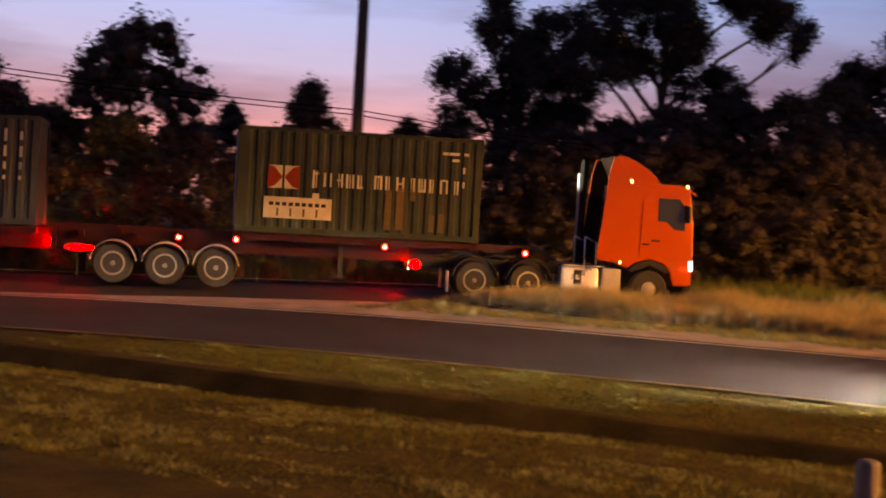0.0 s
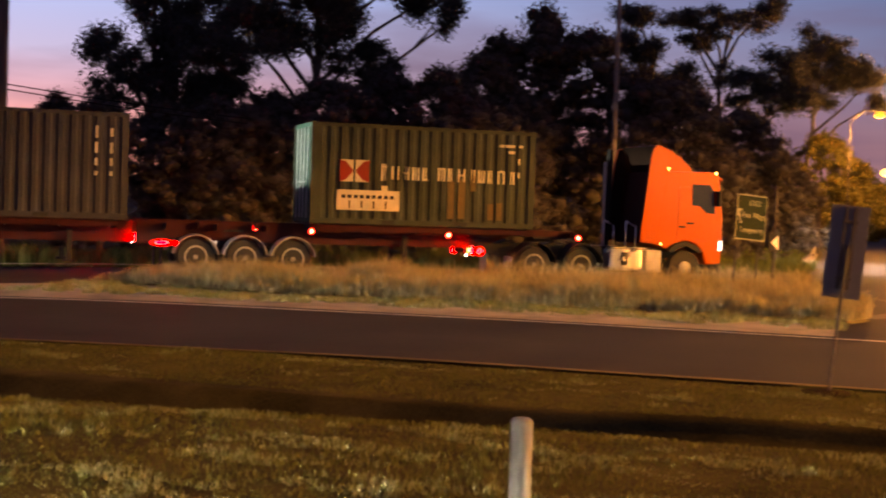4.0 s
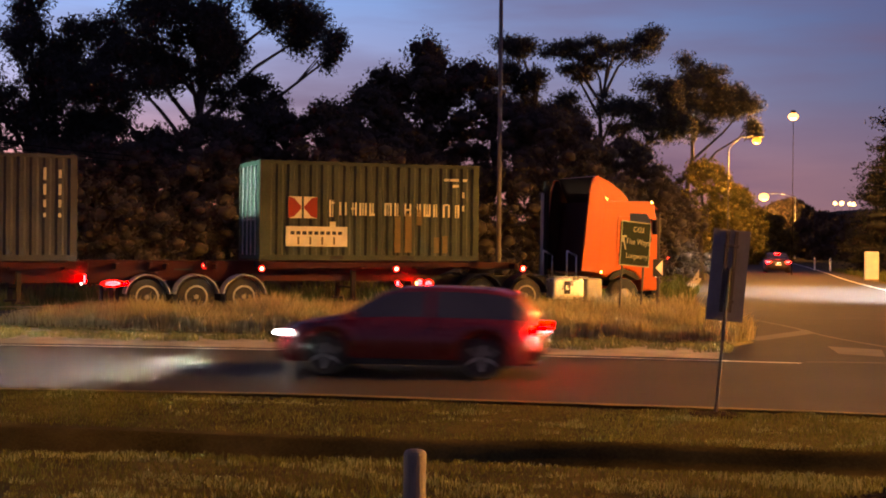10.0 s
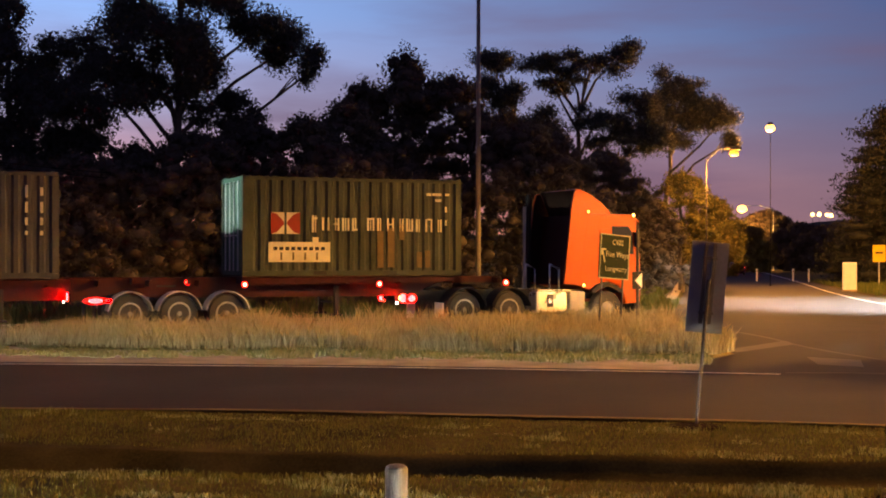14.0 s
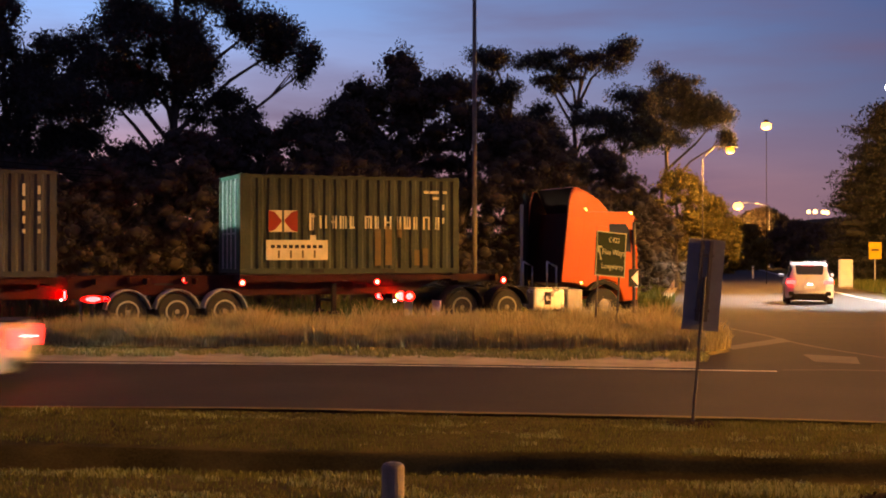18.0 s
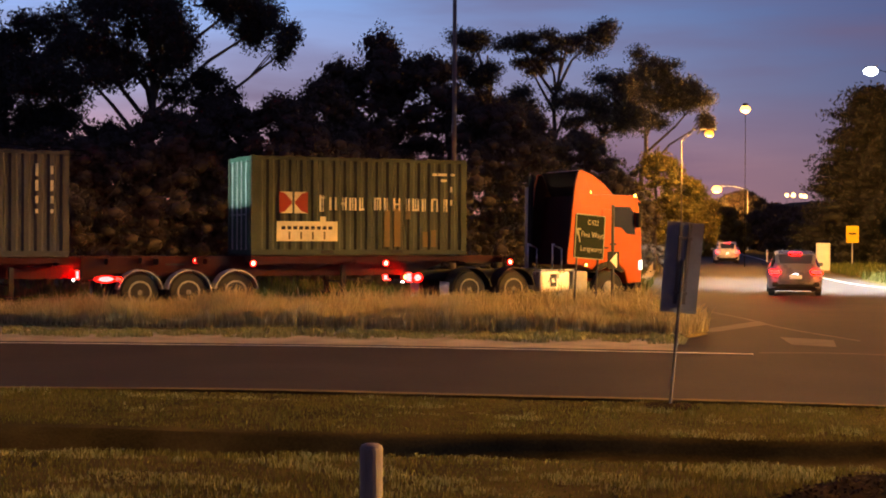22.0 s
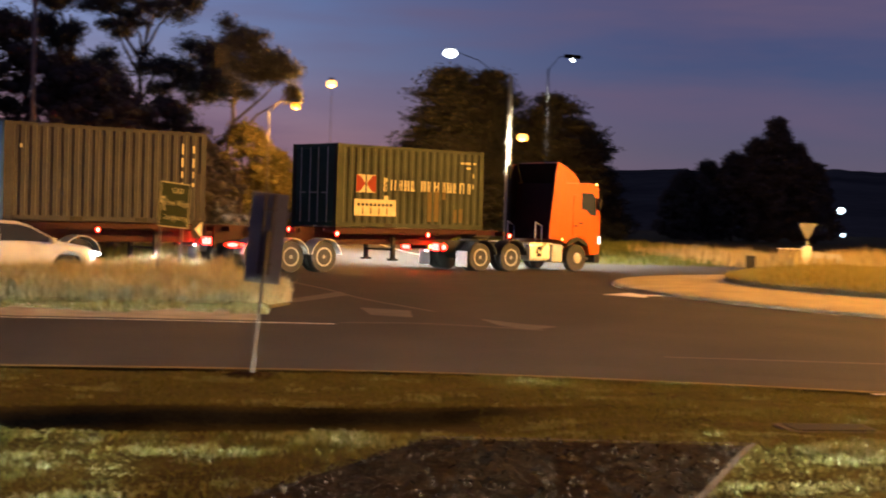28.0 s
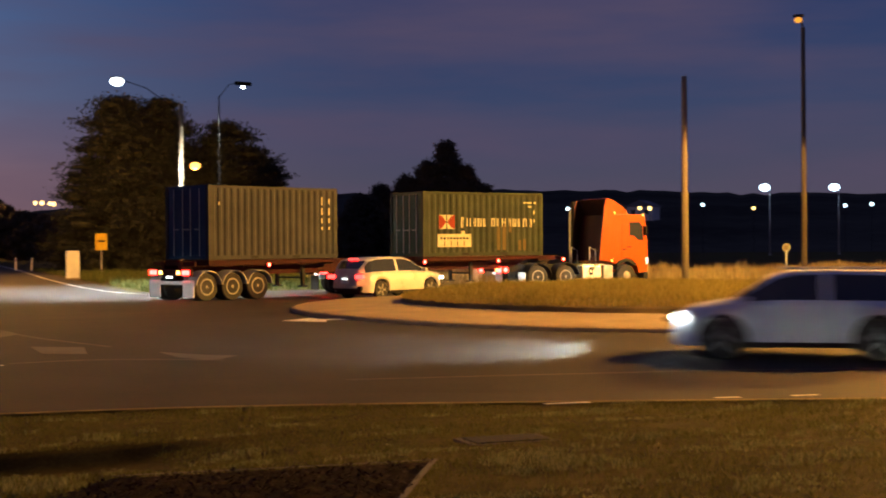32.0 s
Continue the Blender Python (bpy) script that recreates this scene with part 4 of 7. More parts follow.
# ---------------------------------------------------------------- poles and lamps
def street_lamp(at, lamp, lens_mat, name="street_lamp", label="tall galvanised street lamp, lit", size=0.32, arm=0.05, r=0.085, mat=None):
    x, y, z = at
    lx, ly, lz = lamp
    root = thing(name, label, "street lamp", "street lamps", pose(x, y, z))
    part("pole", tube((0, 0, -0.1), (0, 0, lz - z - 0.4), r, r * 0.7, 12), mat or M_GALV, root, smooth=True)
    part("base_plate", tube((0, 0, -0.02), (0, 0, 0.18), r * 2.1, r * 1.5, 12), mat or M_GALV, root)
    top = Vector((0, 0, lz - z - 0.45))
    end = Vector((lx - x, ly - y, lz - z + 0.1))
    bm = bmesh.new()
    mid = top.lerp(end, 0.45) + Vector((0, 0, 0.35))
    add_tube(bm, top, mid, arm, arm * 0.9, 8)
    add_tube(bm, mid, end, arm * 0.9, arm * 0.8, 8)
    part("arm", bm, mat or M_GALV, root, smooth=True)
    d = (end - mid).normalized()
    rot = d.to_track_quat("X", "Z").to_matrix().to_4x4()
    h = part("lamp_head", box(end.x, end.y, end.z + 0.05, 0.75, 0.3, 0.16, bevel=0.05, rot=rot), mat or M_GALV, root, "flat lantern housing")
    lens = bmesh.new()
    bmesh.ops.create_uvsphere(lens, u_segments=14, v_segments=8, radius=size)
    for v in lens.verts:
        v.co = Vector((v.co.x + end.x, v.co.y + end.y, v.co.z * 0.75 + end.z - 0.06 - size * 0.55))
    part("lens", lens, lens_mat, root, "glowing lantern bowl", smooth=True)
    return root


def dirpt(az, el, d):
    a = radians(az)
    return -math.sin(a) * d, math.cos(a) * d, EYE + d * math.tan(radians(el))


street_lamp((4.62, 97.0, -0.16), dirpt(-2.72, 5.22, 91.1), M_LAMP_SODIUM, label="street lamp with a glowing orange lantern", size=0.32, r=0.03, arm=0.02, mat=M_WIRE)
street_lamp((11.5, 232.0, -0.16), dirpt(-1.62, 2.06, 231), M_LAMP_SODIUM, label="far street lamp with a glowing orange lantern", size=0.8)
street_lamp((0.3, 74.5, -0.16), dirpt(-1.31, 4.27, 74.0), M_LAMP_DIM, label="street lamp with a dim amber lantern beside the gum trees", size=0.24, r=0.045, arm=0.03, mat=M_POLEWOOD)
street_lamp((18.6, 100.0, -0.16), dirpt(-10.54, 3.30, 95.5), M_LAMP_SODIUM, label="street lamp with a glowing yellow lantern", size=0.34, r=0.03, arm=0.02, mat=M_WIRE)
px, py, pz = place(-10.0, 64)
root = thing("street_lamp", "pale concrete pole with a long arm and a cold white lantern", "street lamp", "street lamps", m=pose(px, py, pz))
part("shaft", tube((0, 0, -0.2), (0, 0, 8.2), 0.125, 0.09, 14), M_CONCRETE, root, smooth=True)
part("cap", tube((0, 0, 8.2), (0, 0, 8.28), 0.10, 0.06, 14), M_CONCRETE, root)
lx, ly, lz = dirpt(-7.50, 6.55, 62.0)
end = Vector((lx - px, ly - py, lz - pz + 0.12))
bm = bmesh.new()
add_tube(bm, (0, 0, 7.9), end.lerp(Vector((0, 0, 7.9)), 0.45) + Vector((0, 0, 0.25)), 0.022, 0.02, 8)
add_tube(bm, end.lerp(Vector((0, 0, 7.9)), 0.45) + Vector((0, 0, 0.25)), end, 0.02, 0.018, 8)
part("arm", bm, M_WIRE, root, "thin dark outreach arm", smooth=True)
part("lamp_head", box(end.x, end.y, end.z + 0.02, 0.5, 0.22, 0.1, bevel=0.04), M_GALV, root, "flat lantern housing")
bm = bmesh.new()
bmesh.ops.create_uvsphere(bm, u_segments=16, v_segments=10, radius=0.26)
for v in bm.verts:
    v.co = Vector((v.co.x * 1.15 + end.x, v.co.y + end.y, v.co.z * 0.72 + end.z - 0.16))
part("lens", bm, M_LAMP_WHITE, root, "glowing cold white lantern bowl", smooth=True)
street_lamp((12.8, 62.9, -0.16), dirpt(-12.47, 6.37, 64.0), M_LAMP_WHITE, label="lamp post with a slim white lantern", size=0.10, r=0.045, arm=0.016, mat=M_WIRE)
for az, el, d, h in ((-33.43, 2.26, 210, 10), (-36.1, 2.22, 215, 10)):
    x, y, z = dirpt(az, el, d)
    street_lamp((x + 1.5, y + 1, -0.16), (x, y, z), M_FARWHITE, name="floodlight_pole", label="far pole with a cold blue-white floodlight", size=0.75)
x, y, z = dirpt(-34.76, 8.74, 75)
street_lamp((x + 0.5, y + 0.3, -0.16), (x, y, z), M_LAMP_DIM, label="tall street lamp beyond the roundabout", size=0.2, r=0.15, mat=M_POLEWOOD)
street_lamp((35.2, 23.6, -0.4), (34.0, 24.6, 12.7), M_LAMP_SODIUM, label="street lamp with an orange lantern beside the roundabout")
# added out of view, to carry the spot on the container doors
street_lamp((-29.8, 24.9, -0.4), (-28.8, 25.3, 9.6), M_LAMP_WHITE, label="added unseen lamp post with a white lantern for the container door spot", size=0.2)
street_lamp((42.2, 36.6, -0.2), (41.0, 36.0, 11.2), M_LAMP_SODIUM, label="tall street lamp with an orange lantern past the roundabout")

root = thing("light_pole", "tall slim grey light pole behind the traffic lane", "pole", m=pose(-8.1, 51.4, -0.16))
part("shaft", tube((0, 0, -0.1), (0, 0, 12.5), 0.10, 0.07, 12), M_TIMBER, root, smooth=True)
part("foot", tube((0, 0, 0), (0, 0, 0.25), 0.2, 0.16, 12), M_GALV, root)


def power_pole(x, y, h, r, label, arms=(0.3,), mat=None):
    root = thing("power_pole", label, "power pole", "power poles", pose(x, y, ground_z(x, y)))
    part("shaft", tube((0, 0, -0.2), (0, 0, h), r, r * 0.72, 14), mat or M_POLEWOOD, root, smooth=True)
    for k in arms:
        part("crossarm", box(0, 0.18, h - k, 2.2, 0.1, 0.13, bevel=0.015), M_POLEWOOD, root)
        for dx in (-0.95, -0.35, 0.35, 0.95):
            pin = part("insulator", lathe([(h - k + 0.06, 0.04), (h - k + 0.12, 0.06), (h - k + 0.18, 0.035), (h - k + 0.22, 0.05)], "z", 10), M_POLEWOOD, root)
            pin.location = (dx, 0.18, 0)
    return root


px, py, _ = place(33.35, 41.0)
power_pole(px, py, 11.5, 0.2, "thick dark timber power pole before the sunset sky", (0.4, 1.3))
px, py, _ = place(-30.3, 69.3)
power_pole(px, py, 10.0, 0.18, "weathered timber power pole beyond the roundabout", (), mat=M_TIMBER)
px, py, _ = place(-13.6, 118)
power_pole(px, py, 7.6, 0.16, "far timber power pole beside the cypress trees")


def wire(name, p, q, sag, r=0.018):
    p, q = Vector(p), Vector(q)
    bm = bmesh.new()
    pts = [p.lerp(q, i / 14) - Vector((0, 0, 4 * sag * (i / 14) * (1 - i / 14))) for i in range(15)]
    rings = []
    side = (q - p).cross(Vector((0, 0, 1))).normalized()
    for a in pts:
        rings.append([bm.verts.new(a + r * (math.cos(k * 1.2566) * side + math.sin(k * 1.2566) * Vector((0, 0, 1)))) for k in range(5)])
    for u, v in zip(rings, rings[1:]):
        for k in range(5):
            bm.faces.new((u[k], u[(k + 1) % 5], v[(k + 1) % 5], v[k]))
    return tagged(part(name, bm, M_WIRE), "thin dark overhead wire between poles", "wire", "overhead wires")


for el in (4.05, 4.25):
    wire("overhead_wire", dirpt(62, el + 1.9, 44), dirpt(33.35, el, 41), 0.3)
    wire("overhead_wire", dirpt(33.35, el, 41), dirpt(12.0, el - 0.9, 75), 0.6)


# ---------------------------------------------------------------- signs and small things by the road
def bars(parent, x0, z0, widths, h, y, mat, name="letter_bar"):
    x = x0
    for w in widths:
        part(name, box(x + w / 2, y, z0, w, 0.004, h), mat, parent)
        x += w + h * 0.35


def text_mesh(body, size, mat, parent, loc, name="lettering", rot=(90, 0, 0), depth=0.003, label=""):
    cu = bpy.data.curves.new(name, "FONT")
    cu.body, cu.size, cu.extrude = body, size, depth
    cu.align_x, cu.align_y = "LEFT", "CENTER"
    tmp = bpy.data.objects.new(name, cu)
    dg = bpy.context.evaluated_depsgraph_get()
    scene.collection.objects.link(tmp)
    dg.update()
    me = bpy.data.meshes.new_from_object(tmp.evaluated_get(dg))
    bpy.data.objects.remove(tmp)
    bpy.data.curves.remove(cu)
    me.materials.clear()
    me.materials.append(mat)
    ob = new(name, me)
    ob.parent = parent
    ob.matrix_basis = pose(*loc, *rot)
    if label:
        ob["label"] = label
    return ob


# the green direction sign on the island
sx, sy, sz = -2.28, 36.4, ground_z(-2.28, 36.4) + 0.1
root = thing("direction_sign", "green road direction sign on two posts in the grass", "road sign", m=pose(sx, sy, sz, 0, 4, 46) @ Matrix.Diagonal((0.88, 1.0, 0.96, 1.0)))
for dx in (-0.42, 0.42):
    part("post", tube((dx, 0.04, -0.1), (dx, 0.04, 2.55), 0.03, 0.03, 10), M_POLEWOOD, root)
part("panel", box(0, 0, 1.95, 1.2, 0.02, 1.16, bevel=0.008), M_SIGN_GREEN, root, "dark green sign panel")
bm = bmesh.new()
for cx, cz, w, h in ((0, 2.535, 1.16, 0.03), (0, 1.365, 1.16, 0.03), (-0.565, 1.95, 0.03, 1.14), (0.565, 1.95, 0.03, 1.14)):
    add_box(bm, cx, -0.013, cz, w, 0.006, h)
part("border", bm, M_SIGN_TEXT, root, "white sign border")
text_mesh("C422", 0.20, M_SIGN_TEXT, root, (-0.12, -0.014, 2.33), label="yellow route number")
text_mesh("Five Ways", 0.22, M_SIGN_TEXT, root, (-0.36, -0.014, 2.0), label="white place name")
text_mesh("Longwarry", 0.20, M_SIGN_TEXT, root, (-0.36, -0.014, 1.62), label="white place name")
bm = bmesh.new()
add_box(bm, -0.44, -0.014, 1.95, 0.05, 0.005, 0.36, rot=pose(0, 0, 0, 0, -20, 0))
add_box(bm, -0.45, -0.014, 2.13, 0.18, 0.005, 0.05, rot=pose(0, 0, 0, 0, 0, 0))
add_box(bm, -0.51, -0.014, 2.06, 0.05, 0.005, 0.16)
part("arrow", bm, M_SIGN_TEXT, root, "white arrow pointing ahead and left")
# the black and white hazard board beside it
hx, hy = -1.6, 37.0
root = thing("hazard_marker", "small black and white chevron marker on a thin post", "road sign", m=pose(hx, hy, ground_z(hx, hy) + 0.1, 0, 0, 30))
part("post", tube((0, 0.03, -0.1), (0, 0.03, 2.7), 0.045, 0.04, 10), M_POLEWOOD, root)
part("board", box(0, 0, 1.25, 0.34, 0.02, 0.46, bevel=0.006), M_BLACK, root)
bm = bmesh.new()
bmesh.ops.contextual_create(bm, geom=[bm.verts.new(v) for v in ((-0.1, -0.013, 1.25), (0.1, -0.013, 1.05), (0.1, -0.013, 1.45))])
part("chevron", bm, M_SIGN_WHITE, root)
# reflector posts at the nose of the island
for x, y in ((0.1, 31.4), (-0.2, 34.0)):
    root = thing("guide_post", "short leaning white guide post in the dry grass", "guide post", "guide posts", pose(x, y, ground_z(x, y) + 0.1, 4, 6, 0))
    part("blade", box(0, 0, 0.42, 0.1, 0.025, 0.95, bevel=0.008), M_SIGN_WHITE, root)
    part("reflector", box(0, -0.016, 0.78, 0.05, 0.006, 0.08), M_REDMARK, root)
# the sign by the near verge, seen from behind
root = thing("verge_sign", "metal road sign seen from its grey back on a leaning post", "road sign", m=pose(-0.06, 19.35, ground_z(0, 19.35), 0, 5.0, 14))
part("post", tube((0, 0, -0.15), (0, 0, 2.0), 0.024, 0.024, 10), M_POLEWOOD, root)
part("panel", box(0, 0.05, 1.90, 0.51, 0.012, 1.24, bevel=0.004), M_SIGN_BACK, root, "bare grey back of the sign panel")
for dx in (-0.06, 0.06):
    part("mount_channel", box(dx, 0.032, 1.95, 0.05, 0.022, 1.1, bevel=0.004), M_POLEWOOD, root, "dark upright mounting channel")
for z in (1.55, 2.3):
    part("clamp", box(0, 0.02, z, 0.2, 0.02, 0.04, bevel=0.004), M_POLEWOOD, root)
root2 = tagged(part("bare_earth_patch", lathe([(0.0, 0.42), (0.03, 0.36), (0.045, 0.15)], "z", 18), M_MULCH), "bare earth round the foot of the sign", "earth", kind="structure")
root2.matrix_basis = pose(-0.06, 19.3, ground_z(0, 19.3))
# the bollard on the lawn
root = thing("bollard", "round weathered timber bollard on the lawn", "bollard", m=pose(-1.61, 7.4, ground_z(-1.6, 7.4)))
part("post", lathe([(-0.2, 0.062), (0.86, 0.062), (0.875, 0.056), (0.88, 0.04)], "z", 20), M_TIMBER, root, smooth=False)
part("cap", lathe([(0.88, 0.05), (0.886, 0.035)], "z", 20), M_TIMBER, root)
# give-way sign and small furniture across the roundabout
x, y, z = place(-21.95, 66)
root = thing("give_way_sign", "triangular sign on a white post across the roundabout", "road sign", m=pose(x, y, z, 0, 0, -20))
part("post", tube((0, 0, -0.1), (0, 0, 1.2), 0.03, 0.03, 8), M_GALV, root)
part("foot_box", box(0, 0, 0.5, 0.42, 0.3, 0.95, bevel=0.03), M_SIGN_WHITE, root, "white boxy base")
bm = bmesh.new()
lo = [bm.verts.new(v) for v in ((-0.42, -0.02, 2.0), (0.42, -0.02, 2.0), (0, -0.02, 1.22))]
hi = [bm.verts.new(v.co + Vector((0, 0.02, 0))) for v in lo]
bm.faces.new(lo), bm.faces.new(hi[::-1])
for i in range(3):
    bm.faces.new((lo[i], hi[i], hi[(i + 1) % 3], lo[(i + 1) % 3]))
part("panel", bm, M_SIGN_BACK, root)
x, y, z = place(-19.8, 53.5)
root = thing("marker_post", "short dark marker board on the roundabout's far side", "marker post", m=pose(x, y, z, 0, 0, -10))
part("board", box(0, 0, 0.42, 0.36, 0.05, 0.62, bevel=0.01), M_BLACK, root)
part("stake", tube((0, 0.03, -0.1), (0, 0.03, 0.4), 0.025, 0.025, 8), M_TIMBER, root)
x, y, z = place(-6.85, 100)
root = thing("speed_sign", "yellow square warning sign on a post beside the side road", "road sign", m=pose(x, y, z, 0, 0, 5))
part("post", tube((0, 0, -0.1), (0, 0, 2.6), 0.04, 0.04, 8), M_GALV, root)
part("panel", box(0, -0.05, 2.25, 0.85, 0.03, 1.15, bevel=0.01), M_SIGN_YELLOW, root)
bars(root, -0.25, 2.3, [0.5], 0.12, -0.07, M_BLACK)
x, y, z = place(-5.75, 84)
root = thing("service_cabinet", "white roadside service cabinet", "cabinet", m=pose(x, y, z))
part("body", box(0, 0, 0.85, 0.75, 0.5, 1.7, bevel=0.04), M_SIGN_WHITE, root)
part("plinth", box(0, 0, 0.05, 0.8, 0.55, 0.14, bevel=0.02), M_CONCRETE, root)
part("door_panel", box(0, -0.255, 0.9, 0.62, 0.014, 1.4, bevel=0.005), M_SIGN_WHITE, root)
for az in (-3.6, -4.2, -2.2):
    x, y, z = place(az, 118)
    root = thing("guide_post", "white roadside guide post far along the side road", "guide post", "guide posts", pose(x, y, z))
    part("blade", box(0, 0, 0.5, 0.14, 0.04, 1.1, bevel=0.01), M_SIGN_WHITE, root)
    part("reflector", box(0, -0.025, 0.85, 0.08, 0.008, 0.1), M_REDMARK, root)
# lit windows and lamps of far houses
FAR = [(-4.35, 1.72, 0.35, 0), (-4.6, 1.72, 0.4, 0), (-4.9, 1.70, 0.35, 0), (-5.05, 1.68, 0.4, 0), (-18.9, 1.5, 0.28, 1), (-21.8, 1.55, 0.3, 1), (-23.2, 0.6, 0.6, 1), (-25.6, 1.4, 0.3, 1), (-27.0, 1.45, 0.35, 0),
       (-28.5, 1.4, 0.35, 0), (-28.9, 1.38, 0.4, 0), (-31.0, 1.5, 0.3, 1), (-33.0, 1.35, 0.3, 0), (-36.5, 1.4, 0.3, 1), (-37.5, 1.45, 0.3, 1), (-23.3, -0.35, 0.3, 1), (-2.6, 1.1, 0.3, 1)]
for az, el, s, k in FAR:
    d = 255
    x, y, z = dirpt(az, el, d)
    root = thing("house_lamp", "small light of a far house on the dark hillside", "lamp", "far house lights", pose(x, y, z))
    bm = bmesh.new()
    bmesh.ops.create_uvsphere(bm, u_segments=8, v_segments=6, radius=s)
    part("bulb", bm, M_FARLIGHT if k == 0 else M_FARWHITE, root, smooth=True)
    part("post", tube((0, 0, -max(1.0, z + 1.5)), (0, 0, -s * 0.5), 0.03, 0.03, 6), M_WIRE, root)

# board with an arrow on the roundabout, and small signs beyond it
x, y, z = place(-36.5, 36)
root = thing("chevron_board", "wide white chevron board low on the roundabout's apron", "road sign", m=pose(x, y, -0.02, 0, 0, -34))
for dx in (-0.45, 0.45):
    part("post", tube((dx, 0.03, -0.1), (dx, 0.03, 0.8), 0.03, 0.03, 10), M_POLEWOOD, root)
part("board", box(0, 0, 0.66, 1.3, 0.02, 0.46, bevel=0.008), M_SIGN_WHITE, root, "white reflective board")
for dx in (-0.42, 0.0, 0.42):
    bm = bmesh.new()
    bm.faces.new([bm.verts.new((dx + a, -0.014, 0.66 + b)) for a, b in ((-0.18, 0.0), (0.02, -0.2), (0.16, -0.2), (-0.04, 0.0))])
    bm.faces.new([bm.verts.new((dx + a, -0.014, 0.66 + b)) for a, b in ((-0.18, 0.0), (-0.04, 0.0), (0.16, 0.2), (0.02, 0.2))])
    part("chevron", bm, M_BLACK, root, "dark chevron")
x, y, z = place(-34.25, 70)
root = thing("round_sign", "small round sign on a short post beyond the roundabout", "road sign", m=pose(x, y, z, 0, 0, -34))
part("post", tube((0, 0, -0.1), (0, 0, 1.5), 0.035, 0.035, 8), M_GALV, root)
part("disc", lathe([(-0.04, 0.2), (-0.06, 0.2)], "y", 20), M_SIGN_BACK, root).location = (0, 0, 1.65)
part("centre", lathe([(-0.062, 0.13), (-0.068, 0.13)], "y", 20), M_POLEWOOD, root).location = (0, 0, 1.65)
# iron cover in the lawn
x, y = 5.95, 14.0
root = thing("utility_cover", "dark iron utility cover set in the lawn", "utility cover", m=pose(x, y, ground_z(x, y) - 0.004))
part("frame", box(0, 0, 0, 1.0, 0.6, 0.04, bevel=0.01), M_POLEWOOD, root)
part("lid", box(0, 0, 0.012, 0.84, 0.46, 0.04, bevel=0.008), M_BLACK, root)

# low blocks and a short rail beside the give-way sign
for az in (-20.95, -21.2, -21.45, -21.7):
    x, y, z = place(az, 67)
    root = thing("barrier_block", "low pale concrete block at the road's far edge", "barrier", "barrier blocks", pose(x, y, z, 0, 0, -20))
    part("block", box(0, 0, 0.4, 0.2, 0.2, 0.8, bevel=0.03), M_CONCRETE, root)
    part("cap", box(0, 0, 0.81, 0.23, 0.23, 0.04, bevel=0.01), M_SIGN_WHITE, root)
x, y, z = place(-22.75, 67)
root = thing("guard_rail", "short pale steel guard rail at the road's far edge", "guard rail", m=pose(x, y, z, 0, 0, -22))
for dx in (-0.5, 0.0, 0.5):
    part("post", box(dx, 0.06, 0.3, 0.1, 0.08, 0.66), M_GALV, root)
part("beam", prism([(-0.62, 0.42), (-0.62, 0.7), (0.5, 0.62), (0.7, 0.42), (0.7, 0.3), (0.5, 0.34)], -0.02, 0.02, bevel=0.008), M_GALV, root)
# a pale house on the hillside
x, y, z = dirpt(-28.65, 1.05, 345)
root = thing("house", "pale far house with a gabled roof on the hillside", "house", m=pose(x, y, z, 0, 0, -50))
part("wall", box(0, 0, 0.2, 6.5, 5.0, 4.4, bevel=0.02), M_SIGN_WHITE, root)
part("roof", prism([(-3.8, 2.4), (0, 4.0), (3.8, 2.4)], -3.0, 3.0), M_SIGN_BACK, root)
for dx in (-1.7, 1.7):
    part("window", box(dx, -2.52, 1.1, 1.2, 0.05, 1.1), M_GLASS, root)


# ---------------------------------------------------------------- wheels
def truck_wheel(parent, x, y, dual, r=0.48, w=0.28):
    """A wheel that turns about its own y axis; y < 0 is the side by the camera."""
    hub = new("wheel")
    hub.parent = parent
    hub.matrix_basis = pose(x, y, r)
    out = -1 if y < 0 else 1
    tyres = [0.0] if not dual else [0.0, -out * 0.33]
    for o in tyres:
        part("tyre", lathe([(o - w / 2, r * 0.62), (o - w / 2, r * 0.93), (o - w * 0.38, r), (o + w * 0.38, r), (o + w / 2, r * 0.93), (o + w / 2, r * 0.62)], "y", 28), M_RUBBER, hub, smooth=False)
    d = out * w * 0.5
    if dual:
        rows = [(d - out * 0.01, r * 0.615), (d + out * 0.012, r * 0.60), (d + out * 0.012, r * 0.52), (d - out * 0.11, r * 0.46), (d - out * 0.16, r * 0.26), (d - out * 0.03, r * 0.22), (d, r * 0.13)]
    else:
        rows = [(d - out * 0.02, r * 0.60), (d - out * 0.02, r * 0.53), (d - out * 0.05, r * 0.47), (d + out * 0.03, r * 0.30), (d + out * 0.05, r * 0.2), (d + out * 0.06, r * 0.12)]
    part("rim", lathe(rows, "y", 24), M_ALLOY, hub, "dusty alloy rim", smooth=False)
    yy = d - out * (0.155 if dual else -0.02)
    part("nut_ring", lathe([(yy, r * 0.33), (yy + out * 0.04, r * 0.345), (yy + out * 0.04, r * 0.375), (yy, r * 0.39)], "y", 20), M_CHASSIS if dual else M_ALLOY, hub)
    bm = bmesh.new()
    for i in range(8):
        a = 2 * math.pi * (i + 0.5) / 8
        yy = d - out * (0.153 if dual else 0.035)
        add_tube(bm, (r * 0.43 * math.cos(a), yy, r * 0.43 * math.sin(a)), (r * 0.43 * math.cos(a), yy + out * 0.012, r * 0.43 * math.sin(a)), 0.032, 0.032, 8)
    part("hand_hole", bm, M_BLACK, hub)
    return hub


